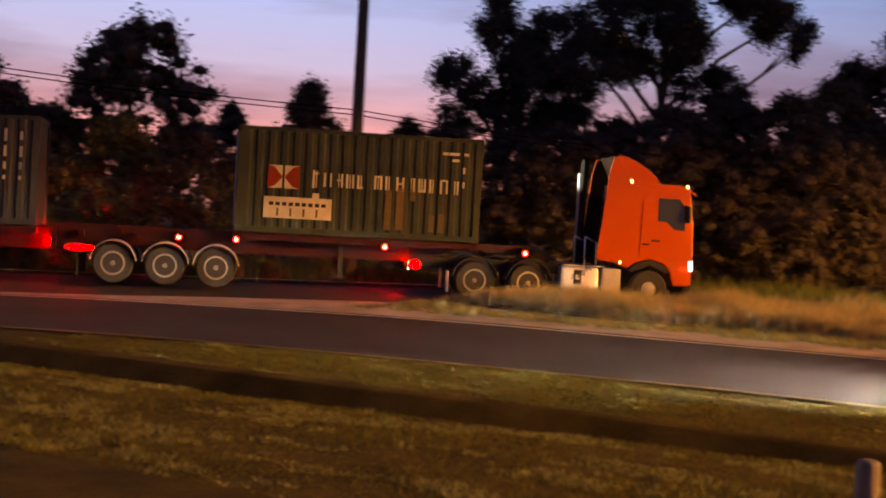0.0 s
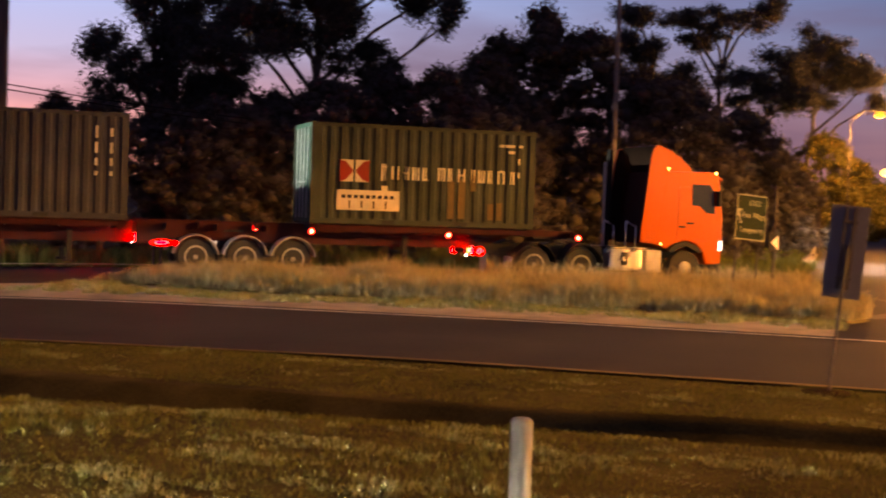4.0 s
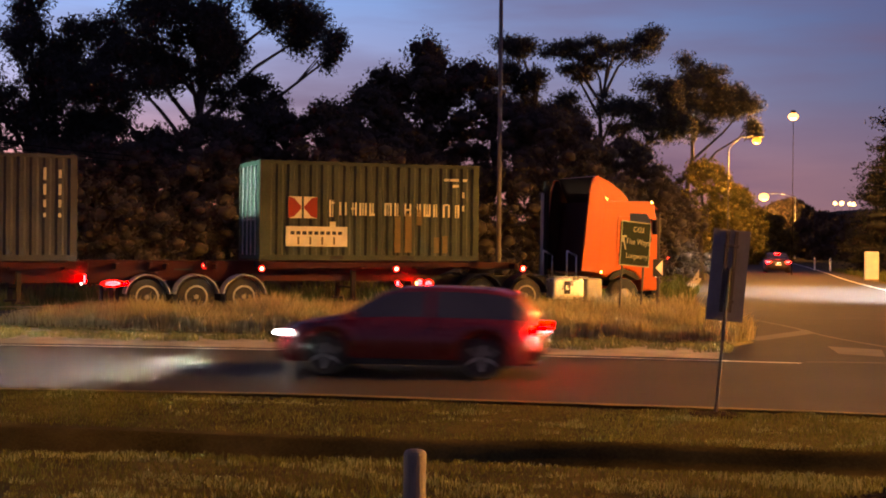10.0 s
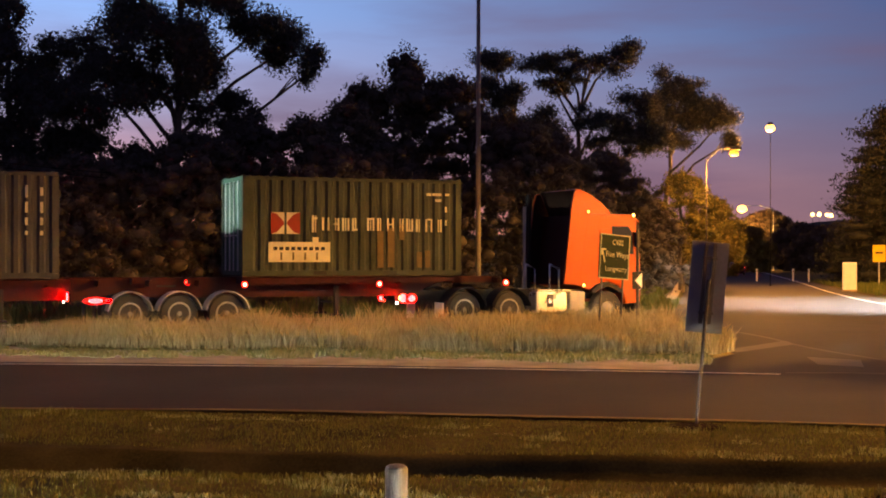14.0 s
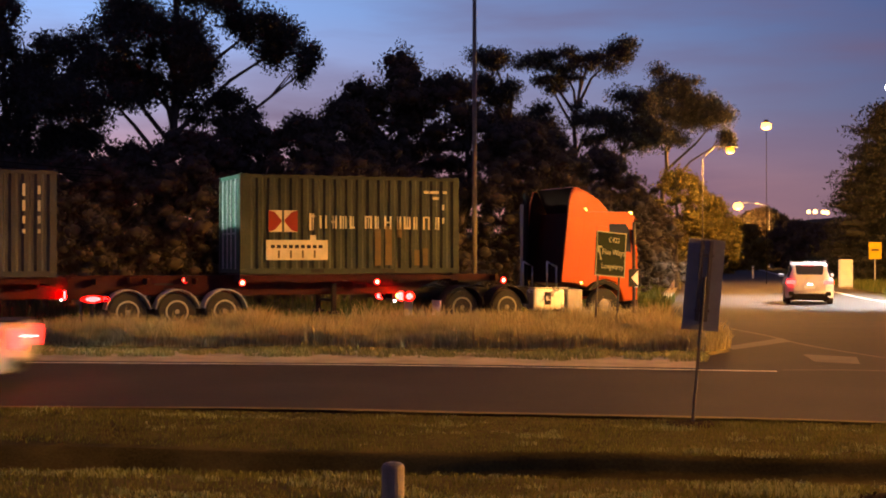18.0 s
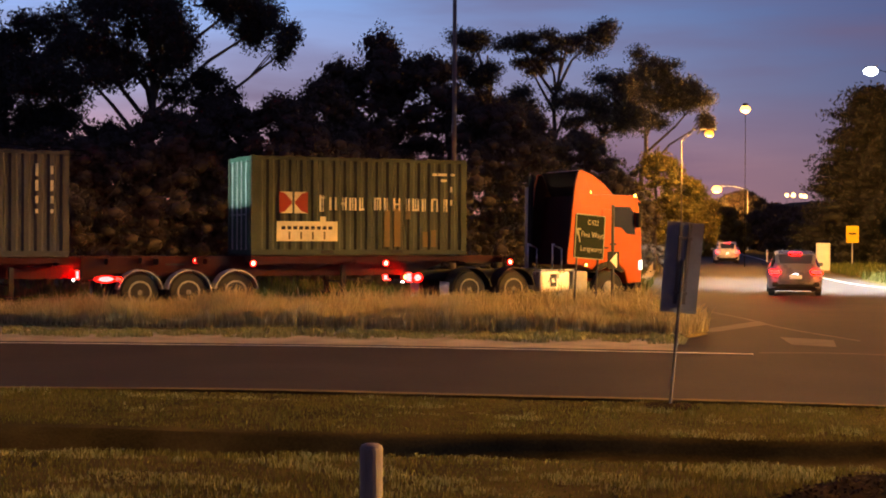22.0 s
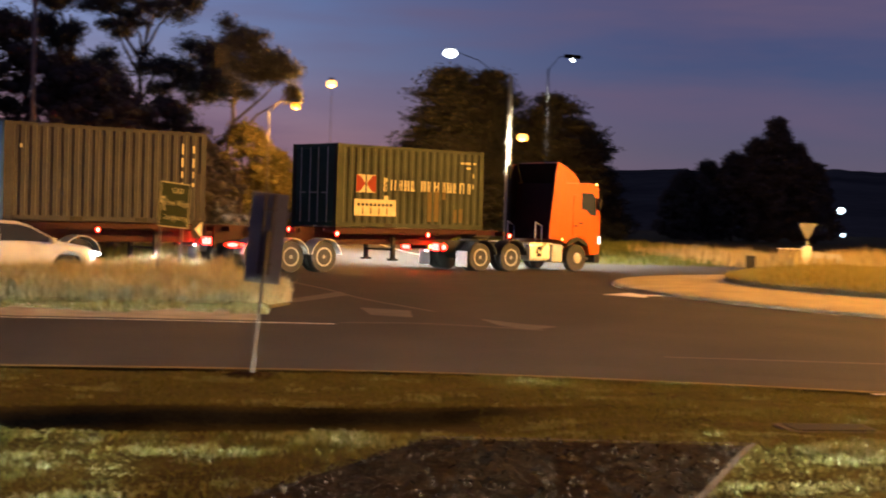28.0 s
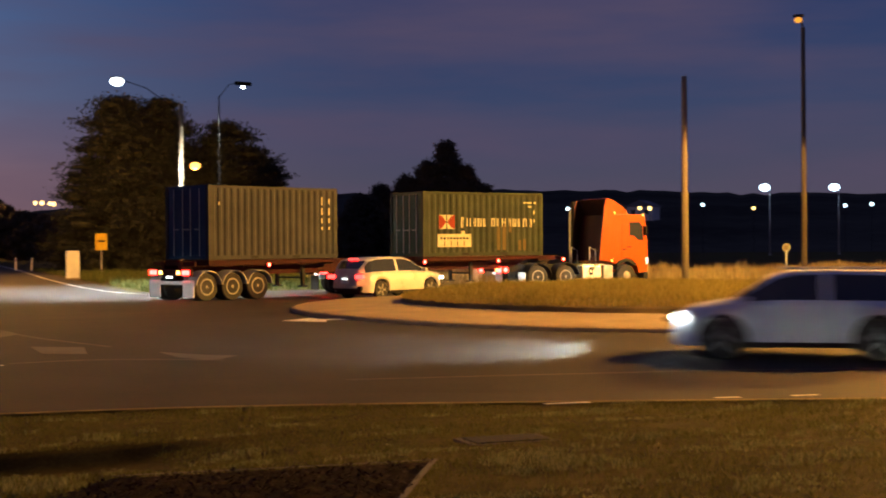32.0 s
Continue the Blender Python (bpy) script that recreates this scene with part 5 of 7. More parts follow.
def arch(parent, x, y, r=0.56, w=0.5, mat=None, span=(8, 172)):
    bm = bmesh.new()
    n = 14
    rows = []
    for i in range(n + 1):
        a = radians(span[0] + (span[1] - span[0]) * i / n)
        ring = []
        for yy, rr in ((y - w / 2, r - 0.03), (y - w / 2, r), (y + w / 2, r), (y + w / 2, r - 0.03)):
            ring.append(bm.verts.new((x + rr * math.cos(a), yy, 0.48 + rr * math.sin(a))))
        rows.append(ring)
    for a, b in zip(rows, rows[1:]):
        for k in range(4):
            bm.faces.new((a[k], a[(k + 1) % 4], b[(k + 1) % 4], b[k]))
    bm.faces.new(rows[0]), bm.faces.new(rows[-1][::-1])
    bmesh.ops.recalc_face_normals(bm, faces=bm.faces)
    return part("mudguard", bm, mat or M_GUARD, parent, smooth=False)


def lamp_on(parent, x, y, z, mat, r=0.06, name="marker_lamp", face=-1, sx=None):
    part(name + "_mount", box(x, y - face * 0.015, z, (sx or r) * 2.6, 0.05, r * 2.6, bevel=0.008), M_BLACK, parent)
    # a faintly glowing ring stands in for the red halo round the lens
    if mat in (M_MARK, M_TAIL_LORRY):
        ring = lathe([(-0.012, r * 1.4), (0.0, r * 1.4), (0.012, r * 1.15)] if face > 0 else [(0.012, r * 1.4), (0.0, r * 1.4), (-0.012, r * 1.15)], "y", 18)
        for v in ring.verts:
            v.co.x *= (sx or r) / r
            v.co += Vector((x, y + face * 0.018, z))
        part(name + "_surround", ring, M_RED_HALO, parent, "glowing red ring standing in for the lamp's halo")
    bm = bmesh.new()
    bmesh.ops.create_uvsphere(bm, u_segments=10, v_segments=6, radius=1.0)
    for v in bm.verts:
        v.co = Vector((v.co.x * (sx or r) + x, v.co.y * 0.035 + y + face * 0.015, v.co.z * r + z))
    return part(name, bm, mat, parent, smooth=True)


def rear_lamp(parent, x, y, z, mat, ry=0.1, rz=0.06, name="tail_light"):
    part(name + "_housing", box(x + 0.02, y, z, 0.06, ry * 2.3, rz * 2.4, bevel=0.01), M_BLACK, parent)
    return part(name, box(x - 0.015, y, z, 0.03, ry * 2, rz * 2, bevel=0.008), mat, parent)


WHEELS = []


# ---------------------------------------------------------------- the tractor: x runs ahead from the container's front, y to its left
def prime_mover():
    root = thing("prime_mover", "orange cab-over prime mover with a tall roof spoiler", "truck")
    for x, dual in ((4.5, False), (1.42, True), (0.06, True)):
        for y in (-1.06, 1.06):
            WHEELS.append((truck_wheel(root, x, y, dual), "tractor", 0.48))
    for y in (-0.42, 0.42):
        part("chassis_rail", box(1.5, y, 0.86, 6.4, 0.09, 0.28, bevel=0.01), M_BLACK, root)
    for x in (1.42, 0.06):
        for y in (-1.06, 1.06):
            arch(root, x, y, 0.60, 0.6, M_BLACK)
    # cab shell
    side = [(3.56, 1.10), (3.86, 3.02), (3.90, 3.14), (5.55, 3.16), (5.76, 3.07), (5.82, 2.75), (5.93, 1.95), (5.95, 1.25), (5.92, 0.62), (5.35, 0.58), (5.22, 0.95), (5.0, 1.14), (4.6, 1.24), (4.2, 1.14), (3.98, 0.98)]
    part("cab", prism(side, -1.24, 1.24, bevel=0.05), M_ORANGE, root, "glossy orange cab shell", smooth=False)
    bm = prism([(3.92, 3.10), (3.60, 3.82), (3.72, 3.86), (4.12, 3.72), (4.5, 3.50), (4.78, 3.28), (4.92, 3.10)], -1.05, 1.05, bevel=0.05)
    part("roof_spoiler", bm, M_ORANGE, root, "orange roof air deflector")
    # added near-black sheet: the shade behind the deflector, put into colour
    part("spoiler_back", prism([(3.88, 3.10), (3.56, 3.82), (3.59, 3.83), (3.90, 3.11)], -1.05, 1.05), M_CAB_SHADE, root, "near-black sheet painting the shade behind the air deflector")
    for y in (-1, 1):
        bm = prism([(3.10, 1.16), (3.36, 3.45), (3.46, 3.78), (3.6, 3.8), (3.98, 3.1), (3.66, 1.12)], y * 1.238, y * 1.17, bevel=0.015)
        part("side_fairing", bm, M_ORANGE, root, "orange cab side fairing")
        # likewise a near-black sheet for the shade on the fairing's inner face
        part("fairing_lining", prism([(3.12, 1.18), (3.38, 3.45), (3.48, 3.76), (3.6, 3.78), (3.96, 3.1), (3.66, 1.14)], y * 1.166, y * 1.150), M_CAB_SHADE, root, "near-black sheet painting the shade inside the fairing")
        part("door", prism([(4.28, 1.28), (4.32, 2.72), (5.35, 2.72), (5.60, 2.05), (5.62, 1.3), (5.3, 1.22), (4.9, 1.30)], y * 1.242, y * 1.262, bevel=0.008), M_ORANGE, root, "orange cab door")
        part("door_window", prism([(4.76, 2.22), (4.76, 2.80), (5.42, 2.80), (5.58, 2.62), (5.64, 2.0), (5.3, 2.02), (5.05, 2.2)], y * 1.255, y * 1.268), M_GLASS, root, "dark side window")
        part("door_handle", box(4.44, y * 1.275, 1.62, 0.2, 0.03, 0.05, bevel=0.01), M_BLACK, root)
        part("badge", box(4.72, y * 1.272, 1.72, 0.26, 0.01, 0.05), M_BLACK, root)
        part("mirror", box(5.70, y * 1.36, 2.42, 0.10, 0.2, 0.42, bevel=0.04), M_BLACK, root)
        part("mirror_arm", tube((5.62, y * 1.2, 2.66), (5.74, y * 1.38, 2.5), 0.03, 0.03, 8), M_BLACK, root)
        part("step", box(5.0, y * 1.12, 0.45, 0.55, 0.22, 0.1, bevel=0.02), M_BLACK, root)
        part("front_arch_liner", prism([(4.02, 0.95), (4.2, 1.12), (4.6, 1.22), (5.0, 1.12), (5.2, 0.95), (5.1, 0.9), (4.6, 1.1), (4.1, 0.9)], y * 1.26, y * 0.8), M_BLACK, root)
        # fuel tank and step box
        t = part("fuel_tank", box(2.72, y * 0.98, 0.66, 0.98, 0.52, 0.58, bevel=0.09), M_TANK, root, "polished alloy fuel tank")
        part("tank_vent", box(2.66, y * 1.25, 0.70, 0.20, 0.02, 0.36, bevel=0.01), M_BLACK, t)
        part("tank_badge", box(2.66, y * 1.262, 0.70, 0.1, 0.01, 0.12), M_TANK, t)
        part("battery_box", box(3.55, y * 1.0, 0.64, 0.52, 0.5, 0.62, bevel=0.05), M_GUARD, root, "pale step box behind the wheel")
        part("catwalk_step", box(2.85, y * 0.98, 0.985, 1.1, 0.4, 0.03), M_TANK, root)
        part("head_lamp", prism([(5.82, 0.98), (5.80, 1.24), (5.945, 1.26), (5.965, 1.0)], y * 1.252, y * 1.02), M_HEADSOFT, root, "lit headlight")
        lamp_on(root, 5.66, y * 1.2, 3.12, M_AMBER, 0.045, "cab_marker", face=y)
        lamp_on(root, 4.0, y * 1.08, 3.2, M_AMBER, 0.045, "cab_marker", face=y)
        lamp_on(root, 3.75, y * 1.255, 1.13, M_AMBER, 0.035, "side_marker", face=y)
        rear_lamp(root, -1.55, y * 0.84, 0.80, M_TAIL_LORRY, 0.22, 0.11)
        lamp_on(root, -1.45, y * 1.07, 0.80, M_TAIL_LORRY, 0.1, "side_lamp", face=y, sx=0.12)
        rear_lamp(root, -1.55, y * 0.52, 0.80, M_AMBER, 0.06, 0.05, "indicator")
        part("mud_flap", box(-0.62, y * 1.02, 0.42, 0.02, 0.58, 0.52), M_SIGN_WHITE, root, "white mud flap")
        bm = bmesh.new()
        for p, q in (((2.9, 1.0), (2.9, 1.72)), ((2.9, 1.72), (3.2, 1.58)), ((3.2, 1.58), (3.2, 1.0))):
            add_tube(bm, (p[0], y * 0.75, p[1]), (q[0], y * 0.75, q[1]), 0.026, 0.026, 8)
        part("grab_rail", bm, M_TANK, root, "bent alloy grab rail", smooth=True)
    part("windscreen", prism([(5.79, 2.95), (5.81, 2.97), (5.945, 1.98), (5.925, 1.96)], -1.1, 1.1), M_GLASS, root, "dark windscreen")
    part("grille", prism([(5.92, 1.75), (5.965, 1.7), (5.97, 0.9), (5.93, 0.85)], -0.85, 0.85, bevel=0.01), M_BLACK, root)
    part("bumper", box(5.82, 0, 0.47, 0.3, 2.46, 0.34, bevel=0.06), M_BLACK, root, "dark lower bumper")
    part("sun_visor", prism([(5.72, 3.10), (5.95, 2.96), (5.96, 2.92), (5.74, 3.02)], -1.15, 1.15), M_ORANGE, root)
    part("cab_rear_panel", prism([(3.46, 1.12), (3.75, 3.12), (3.90, 3.12), (3.60, 1.12)], -1.16, 1.16), M_CHASSIS, root, "dark maroon rear wall of the cab")
    part("air_intake", tube((3.05, 0.95, 1.0), (3.1, 0.95, 3.75), 0.09, 0.09, 12), M_BLACK, root)
    part("exhaust_pipe", tube((3.0, 1.0, 0.9), (3.0, 1.0, 3.4), 0.07, 0.07, 12), M_GALV, root)
    part("fifth_wheel", lathe([(1.08, 0.48), (1.16, 0.5), (1.19, 0.45)], "z", 20), M_BLACK, root).location = (0.75, 0, 0)
    for x in (1.42, 0.06):
        part("axle", tube((x, -0.95, 0.48), (x, 0.95, 0.48), 0.1, 0.1, 10), M_BLACK, root)
    part("plate_lamp", box(-1.56, -0.3, 0.66, 0.03, 0.12, 0.05), M_PLATE_LIGHT, root)
    part("rear_bar", box(-1.52, 0, 0.8, 0.1, 2.1, 0.16, bevel=0.02), M_CHASSIS, root)
    lamp_on(root, 1.3, -1.2, 1.22, M_MARK, 0.062)
    # the cab is 2.3 m deep: draw in all that lies ahead of its rear wall
    for o in root.children:
        if o.data:
            for v in o.data.vertices:
                v.co.x = float(np.interp(v.co.x, [-9, 3.3, 4.6, 5.95], [-9, 3.3, 4.5, 5.6]))
    return root


def skeletal_trailer(name, label, x0, x1, axles, deck, legs, kingpin, container):
    """x0..x1: the chassis from its tail to its front; container: tail and front of the box that it bears."""
    root = thing(name, label, "trailer")
    low = 0.86
    for y in (-0.48, 0.48):
        # the beam is deeper over its middle and cranks up to the neck
        neck = kingpin - 1.15
        prof = [(x0, 1.02), (x0, 1.38), (x1, 1.38), (x1, 1.22), (neck, 1.22), (neck - 0.9, low), (x0 + 2.2, low), (x0 + 0.6, 1.0)]
        part("main_beam", prism(prof, y - 0.07, y + 0.07), M_CHASSIS, root, "maroon steel beam")
    for x in np.linspace(x0 + 0.15, x1 - 0.15, 9):
        part("cross_member", box(float(x), 0, 1.28, 0.1, 2.36 if abs(x - container[0]) < 0.9 or abs(x - container[1]) < 0.9 else 1.9, 0.14), M_CHASSIS, root)
    for x in (container[0] + 0.12, container[1] - 0.12):
        part("bolster", box(x, 0, 1.31, 0.24, 2.44, 0.18, bevel=0.01), M_CHASSIS, root, "container bolster with twist locks")
        for y in (-1.12, 1.12):
            part("twist_lock", box(x, y, 1.405, 0.12, 0.1, 0.03), M_BLACK, root)
    for y in (-1.19, 1.19):
        part("side_rail", prism([(container[0], 1.22), (container[0], 1.38), (container[1], 1.38), (container[1], 1.26)], y - 0.03, y + 0.03), M_CHASSIS, root)
    for x in axles:
        for y in (-1.06, 1.06):
            WHEELS.append((truck_wheel(root, x, y, True), name, 0.48))
            arch(root, x, y, 0.57, 0.58)
        part("axle", tube((x, -0.95, 0.48), (x, 0.95, 0.48), 0.09, 0.09, 10), M_BLACK, root)
        part("hanger", box(x, -0.48, 0.72, 0.16, 0.12, 0.32), M_CHASSIS, root)
        part("hanger", box(x, 0.48, 0.72, 0.16, 0.12, 0.32), M_CHASSIS, root)
    if legs is not None:
        for y in (-0.72, 0.72):
            leg = part("landing_leg", box(legs, y, 0.78, 0.12, 0.12, 0.75, bevel=0.01), M_BLACK, root, "raised landing leg")
            part("foot", box(legs, y, 0.38, 0.28, 0.24, 0.06, bevel=0.01), M_BLACK, leg)
        part("leg_brace", tube((legs, -0.7, 0.7), (legs, 0.7, 0.7), 0.03, 0.03, 8), M_BLACK, root)
    part("kingpin_plate", box(kingpin, 0, 1.2, 1.0, 1.1, 0.05), M_BLACK, root)
    return root


def lead_trailer():
    root = skeletal_trailer("lead_trailer", "maroon skeletal lead trailer with three axles and grey mudguards", -10.35, 1.4, (-6.45, -7.67, -8.9), None, -3.4, 0.75, (-6.06, 0.0))
    part("turntable", lathe([(1.18, 0.5), (1.3, 0.52), (1.34, 0.46)], "z", 20), M_BLACK, root).location = (-7.67, 0, -0.05)
    for y in (-1, 1):
        lamp_on(root, -6.0, y * 1.2, 1.2, M_MARK, 0.062, face=y)
        lamp_on(root, -2.35, y * 1.2, 1.2, M_MARK, 0.062, face=y)
        rear_lamp(root, -10.38, y * 0.86, 0.92, M_TAIL_LORRY, 0.24, 0.1)
        rear_lamp(root, -10.38, y * 0.50, 0.92, M_AMBER, 0.08, 0.06, "indicator")
        lamp_on(root, -9.75, y * 1.22, 0.82, M_TAIL_LORRY, 0.07, "side_lamp", face=y, sx=0.22)
        lamp_on(root, -9.45, y * 1.22, 0.82, M_TAIL, 0.05, "side_lamp", face=y, sx=0.09)
        part("rear_flap", box(-9.75, y * 1.0, 0.42, 0.02, 0.6, 0.56), M_BLACK, root)
        part("tail_post", box(-10.3, y * 1.12, 1.05, 0.08, 0.1, 0.65), M_CHASSIS, root)
    part("tail_bar", box(-10.33, 0, 0.92, 0.1, 2.3, 0.22, bevel=0.02), M_CHASSIS, root)
    part("plate_lamp", box(-10.4, -0.2, 0.78, 0.03, 0.14, 0.05), M_PLATE_LIGHT, root)
    return root


def rear_trailer():
    """x runs ahead from the second container's front."""
    root = skeletal_trailer("rear_trailer", "maroon skeletal rear trailer with three axles", -6.75, 3.75, (-3.86, -5.0, -6.13), None, -1.3, 3.08, (-6.06, 0.0))
    for y in (-1, 1):
        lamp_on(root, 3.35, y * 0.62, 1.3, M_MARK, 0.062, face=y)
        lamp_on(root, -3.35, y * 1.2, 1.2, M_MARK, 0.062, face=y)
        rear_lamp(root, -6.8, y * 0.92, 0.98, M_TAIL_LORRY, 0.2, 0.08)
        rear_lamp(root, -6.8, y * 0.5, 0.98, M_AMBER, 0.08, 0.06, "indicator")
        part("rear_flap", box(-6.72, y * 0.95, 0.42, 0.02, 0.62, 0.6), M_SIGN_WHITE, root, "white rear mud flap")
    part("tail_bar", box(-6.75, 0, 0.98, 0.1, 2.4, 0.24, bevel=0.02), M_CHASSIS, root)
    part("under_bar", box(-6.72, 0, 0.62, 0.08, 2.3, 0.12, bevel=0.02), M_SIGN_WHITE, root, "pale under-run bar")
    part("plate_lamp", box(-6.82, 0, 0.82, 0.03, 0.3, 0.06), M_PLATE_LIGHT, root)
    return root


def container(name, label, side_mat, door_mat, ribs=19):
    """A 20 ft box: its front at x = 0, its tail at -6.06, floor at z = 0."""
    L, W, H = 6.06, 2.44, 2.59
    root = thing(name, label, "shipping container", "containers on the lorry")
    for y in (-1, 1):
        # corrugated wall: trapezoid ribs
        pts = []
        x0, x1 = -L + 0.17, -0.17
        p = (x1 - x0) / ribs
        for i in range(ribs):
            a = x0 + i * p
            pts += [(a, 0.0), (a + p * 0.36, 0.0), (a + p * 0.54, 0.045), (a + p * 0.82, 0.045)]
        pts.append((x1, 0.0))
        verts, faces = [], []
        for x, d in pts:
            yy = y * (W / 2 - 0.012 - d)
            verts += [(x, yy, 0.14), (x, yy, H - 0.1)]
        for i in range(len(pts) - 1):
            f = (2 * i, 2 * i + 2, 2 * i + 3, 2 * i + 1)
            faces.append(f if y < 0 else f[::-1])
        mesh_part("side_wall", verts, faces, side_mat, root, "corrugated steel side wall")
        part("bottom_rail", box(-L / 2, y * (W / 2 - 0.05), 0.07, L - 0.3, 0.1, 0.14), side_mat, root)
        part("top_rail", box(-L / 2, y * (W / 2 - 0.04), H - 0.06, L - 0.3, 0.08, 0.09), side_mat, root)
        for x in (-0.085, -L + 0.085):
            part("corner_post", box(x, y * (W / 2 - 0.08), H / 2, 0.17, 0.16, H - 0.24), side_mat, root)
            for z in (0.06, H - 0.06):
                part("corner_casting", box(x, y * (W / 2 - 0.08), z, 0.178, 0.164, 0.118, bevel=0.01), side_mat, root)
        for x in (-2.05, -4.0):
            part("fork_pocket", box(x, y * (W / 2 - 0.02), 0.07, 0.36, 0.05, 0.1), M_BLACK, root)
    part("roof", box(-L / 2, 0, H - 0.035, L - 0.2, W - 0.14, 0.03), side_mat, root)
    part("floor_panel", box(-L / 2, 0, 0.12, L - 0.2, W - 0.14, 0.06), M_BLACK, root)
    part("front_wall", box(-0.06, 0, H / 2, 0.04, W - 0.3, H - 0.25), side_mat, root)
    for x in (-0.06, -L + 0.06):
        part("end_header", box(x, 0, H - 0.08, 0.1, W - 0.3, 0.14), side_mat if x > -1 else door_mat, root)
        part("end_sill", box(x, 0, 0.08, 0.1, W - 0.3, 0.14), side_mat if x > -1 else door_mat, root)
    for y in (-1, 1):
        d = part("door", box(-L + 0.05, y * 0.535, H / 2, 0.05, 1.05, H - 0.32, bevel=0.008), door_mat, root, "steel cargo door")
        for yy in (0.22, 0.72):
            part("lock_rod", tube((-L - 0.005, y * yy, 0.12), (-L - 0.005, y * yy, H - 0.12), 0.019, 0.019, 8), M_GALV, d)
            part("handle", box(-L - 0.02, y * (yy - 0.12), 1.05, 0.02, 0.3, 0.04), M_GALV, d)
        for z in (0.45, 1.0, 1.6, 2.15):
            part("recess", box(-L + 0.022, y * 0.5, z, 0.012, 0.9, 0.16), door_mat, d)
    return root


def lead_container():
    root = container("shipping_container", "weathered green shipping container with pale lettering on the lead trailer", M_BOX_GREEN, M_BOX_TEAL, 19)
    y = -1.224
    # pale square with two red wedges, the carrier's mark as plain shapes
    for x0 in (-5.32, -4.90):
        part("mark_panel", box(x0 + 0.18, y, 1.37, 0.36, 0.006, 0.56), M_LETTER, root, "pale half of the carrier's mark")
    for sx, x0 in ((1, -5.32), (-1, -4.54)):
        bm = bmesh.new()
        a = [bm.verts.new((x0 + sx * u, y - 0.005, 1.37 + v)) for u, v in ((0.0, 0.28), (0.0, -0.28), (0.16, -0.24), (0.35, -0.03), (0.35, 0.03), (0.16, 0.24))]
        bm.faces.new(a if sx > 0 else a[::-1])
        part("mark_red", bm, M_REDMARK, root, "dull red wedge of the mark")
    # the carrier's name as plain upright strokes, two words long
    for x0, count, tall in ((-4.22, 5, 0.44), (-2.70, 8, 0.34)):
        for i in range(count):
            x = x0 + i * 0.275
            h = tall if i == 0 else 0.34
            for k, (o, w) in enumerate(((0.0, 0.055), (0.085, 0.028), (0.15, 0.05))):
                if (i + k + count) % 4 == 3:
                    continue
                part("name_bar", box(x + o + w / 2, y, 1.36 - 0.003 * i, w, 0.006, h), M_LETTER, root)
            if i % 2 == 0:
                part("name_tick", box(x + 0.1, y, 1.36 + (0.145, -0.145, 0.0)[i % 3], 0.11, 0.006, 0.045), M_LETTER, root)
    part("lower_panel", box(-4.55, y, 0.62, 1.66, 0.006, 0.52), M_LETTER, root, "pale rectangular panel")
    for k in range(9):
        part("panel_bar", box(-5.2 + 0.16 * k, y - 0.004, 0.71, 0.11, 0.006, 0.09), M_BLACK, root)
        if k % 2:
            part("panel_gap", box(-5.2 + 0.16 * k, y - 0.004, 0.51, 0.05, 0.006, 0.2), M_PATCH, root)
    part("panel_tab", box(-4.12, y, 0.94, 0.16, 0.006, 0.14), M_LETTER, root)
    for x, z, w, h in ((-2.33, 0.70, 0.17, 0.98), (-2.03, 0.74, 0.19, 1.04), (-1.72, 1.16, 0.14, 0.42), (-1.22, 0.42, 0.15, 0.42), (-0.98, 0.44, 0.15, 0.46)):
        part("repair_patch", box(x, y, z, w, 0.006, h), M_PATCH, root, "faded tan repair patch")
    for x, z, w in ((-0.95, 2.18, 0.14), (-0.72, 2.18, 0.26), (-0.42, 2.18, 0.12), (-0.68, 2.02, 0.18)):
        part("code_bar", box(x, y, z, w, 0.006, 0.07), M_LETTER, root)
    for z in (1.78, 1.42):
        part("code_bar", box(-0.46, y, z, 0.06, 0.006, 0.15), M_LETTER, root)
    return root


def second_container():
    root = container("shipping_container", "weathered grey-brown shipping container on the rear trailer", M_BOX_GREY, M_BOX_BLUE, 19)
    y = -1.224
    for x in (-0.78, -0.42):
        for z, h in ((2.1, 0.3), (1.72, 0.26), (1.38, 0.18), (1.1, 0.1)):
            if x > -0.5 and z > 2:
                h = 0.2
            part("code_bar", box(x, y, z, 0.07, 0.006, h), M_LETTER, root)
    part("code_bar", box(-5.6, y, 1.95, 0.08, 0.006, 0.1), M_LETTER, root)
    return root


TRACTOR, LEAD, REAR = prime_mover(), lead_trailer(), rear_trailer()
BOX1, BOX2 = lead_container(), second_container()


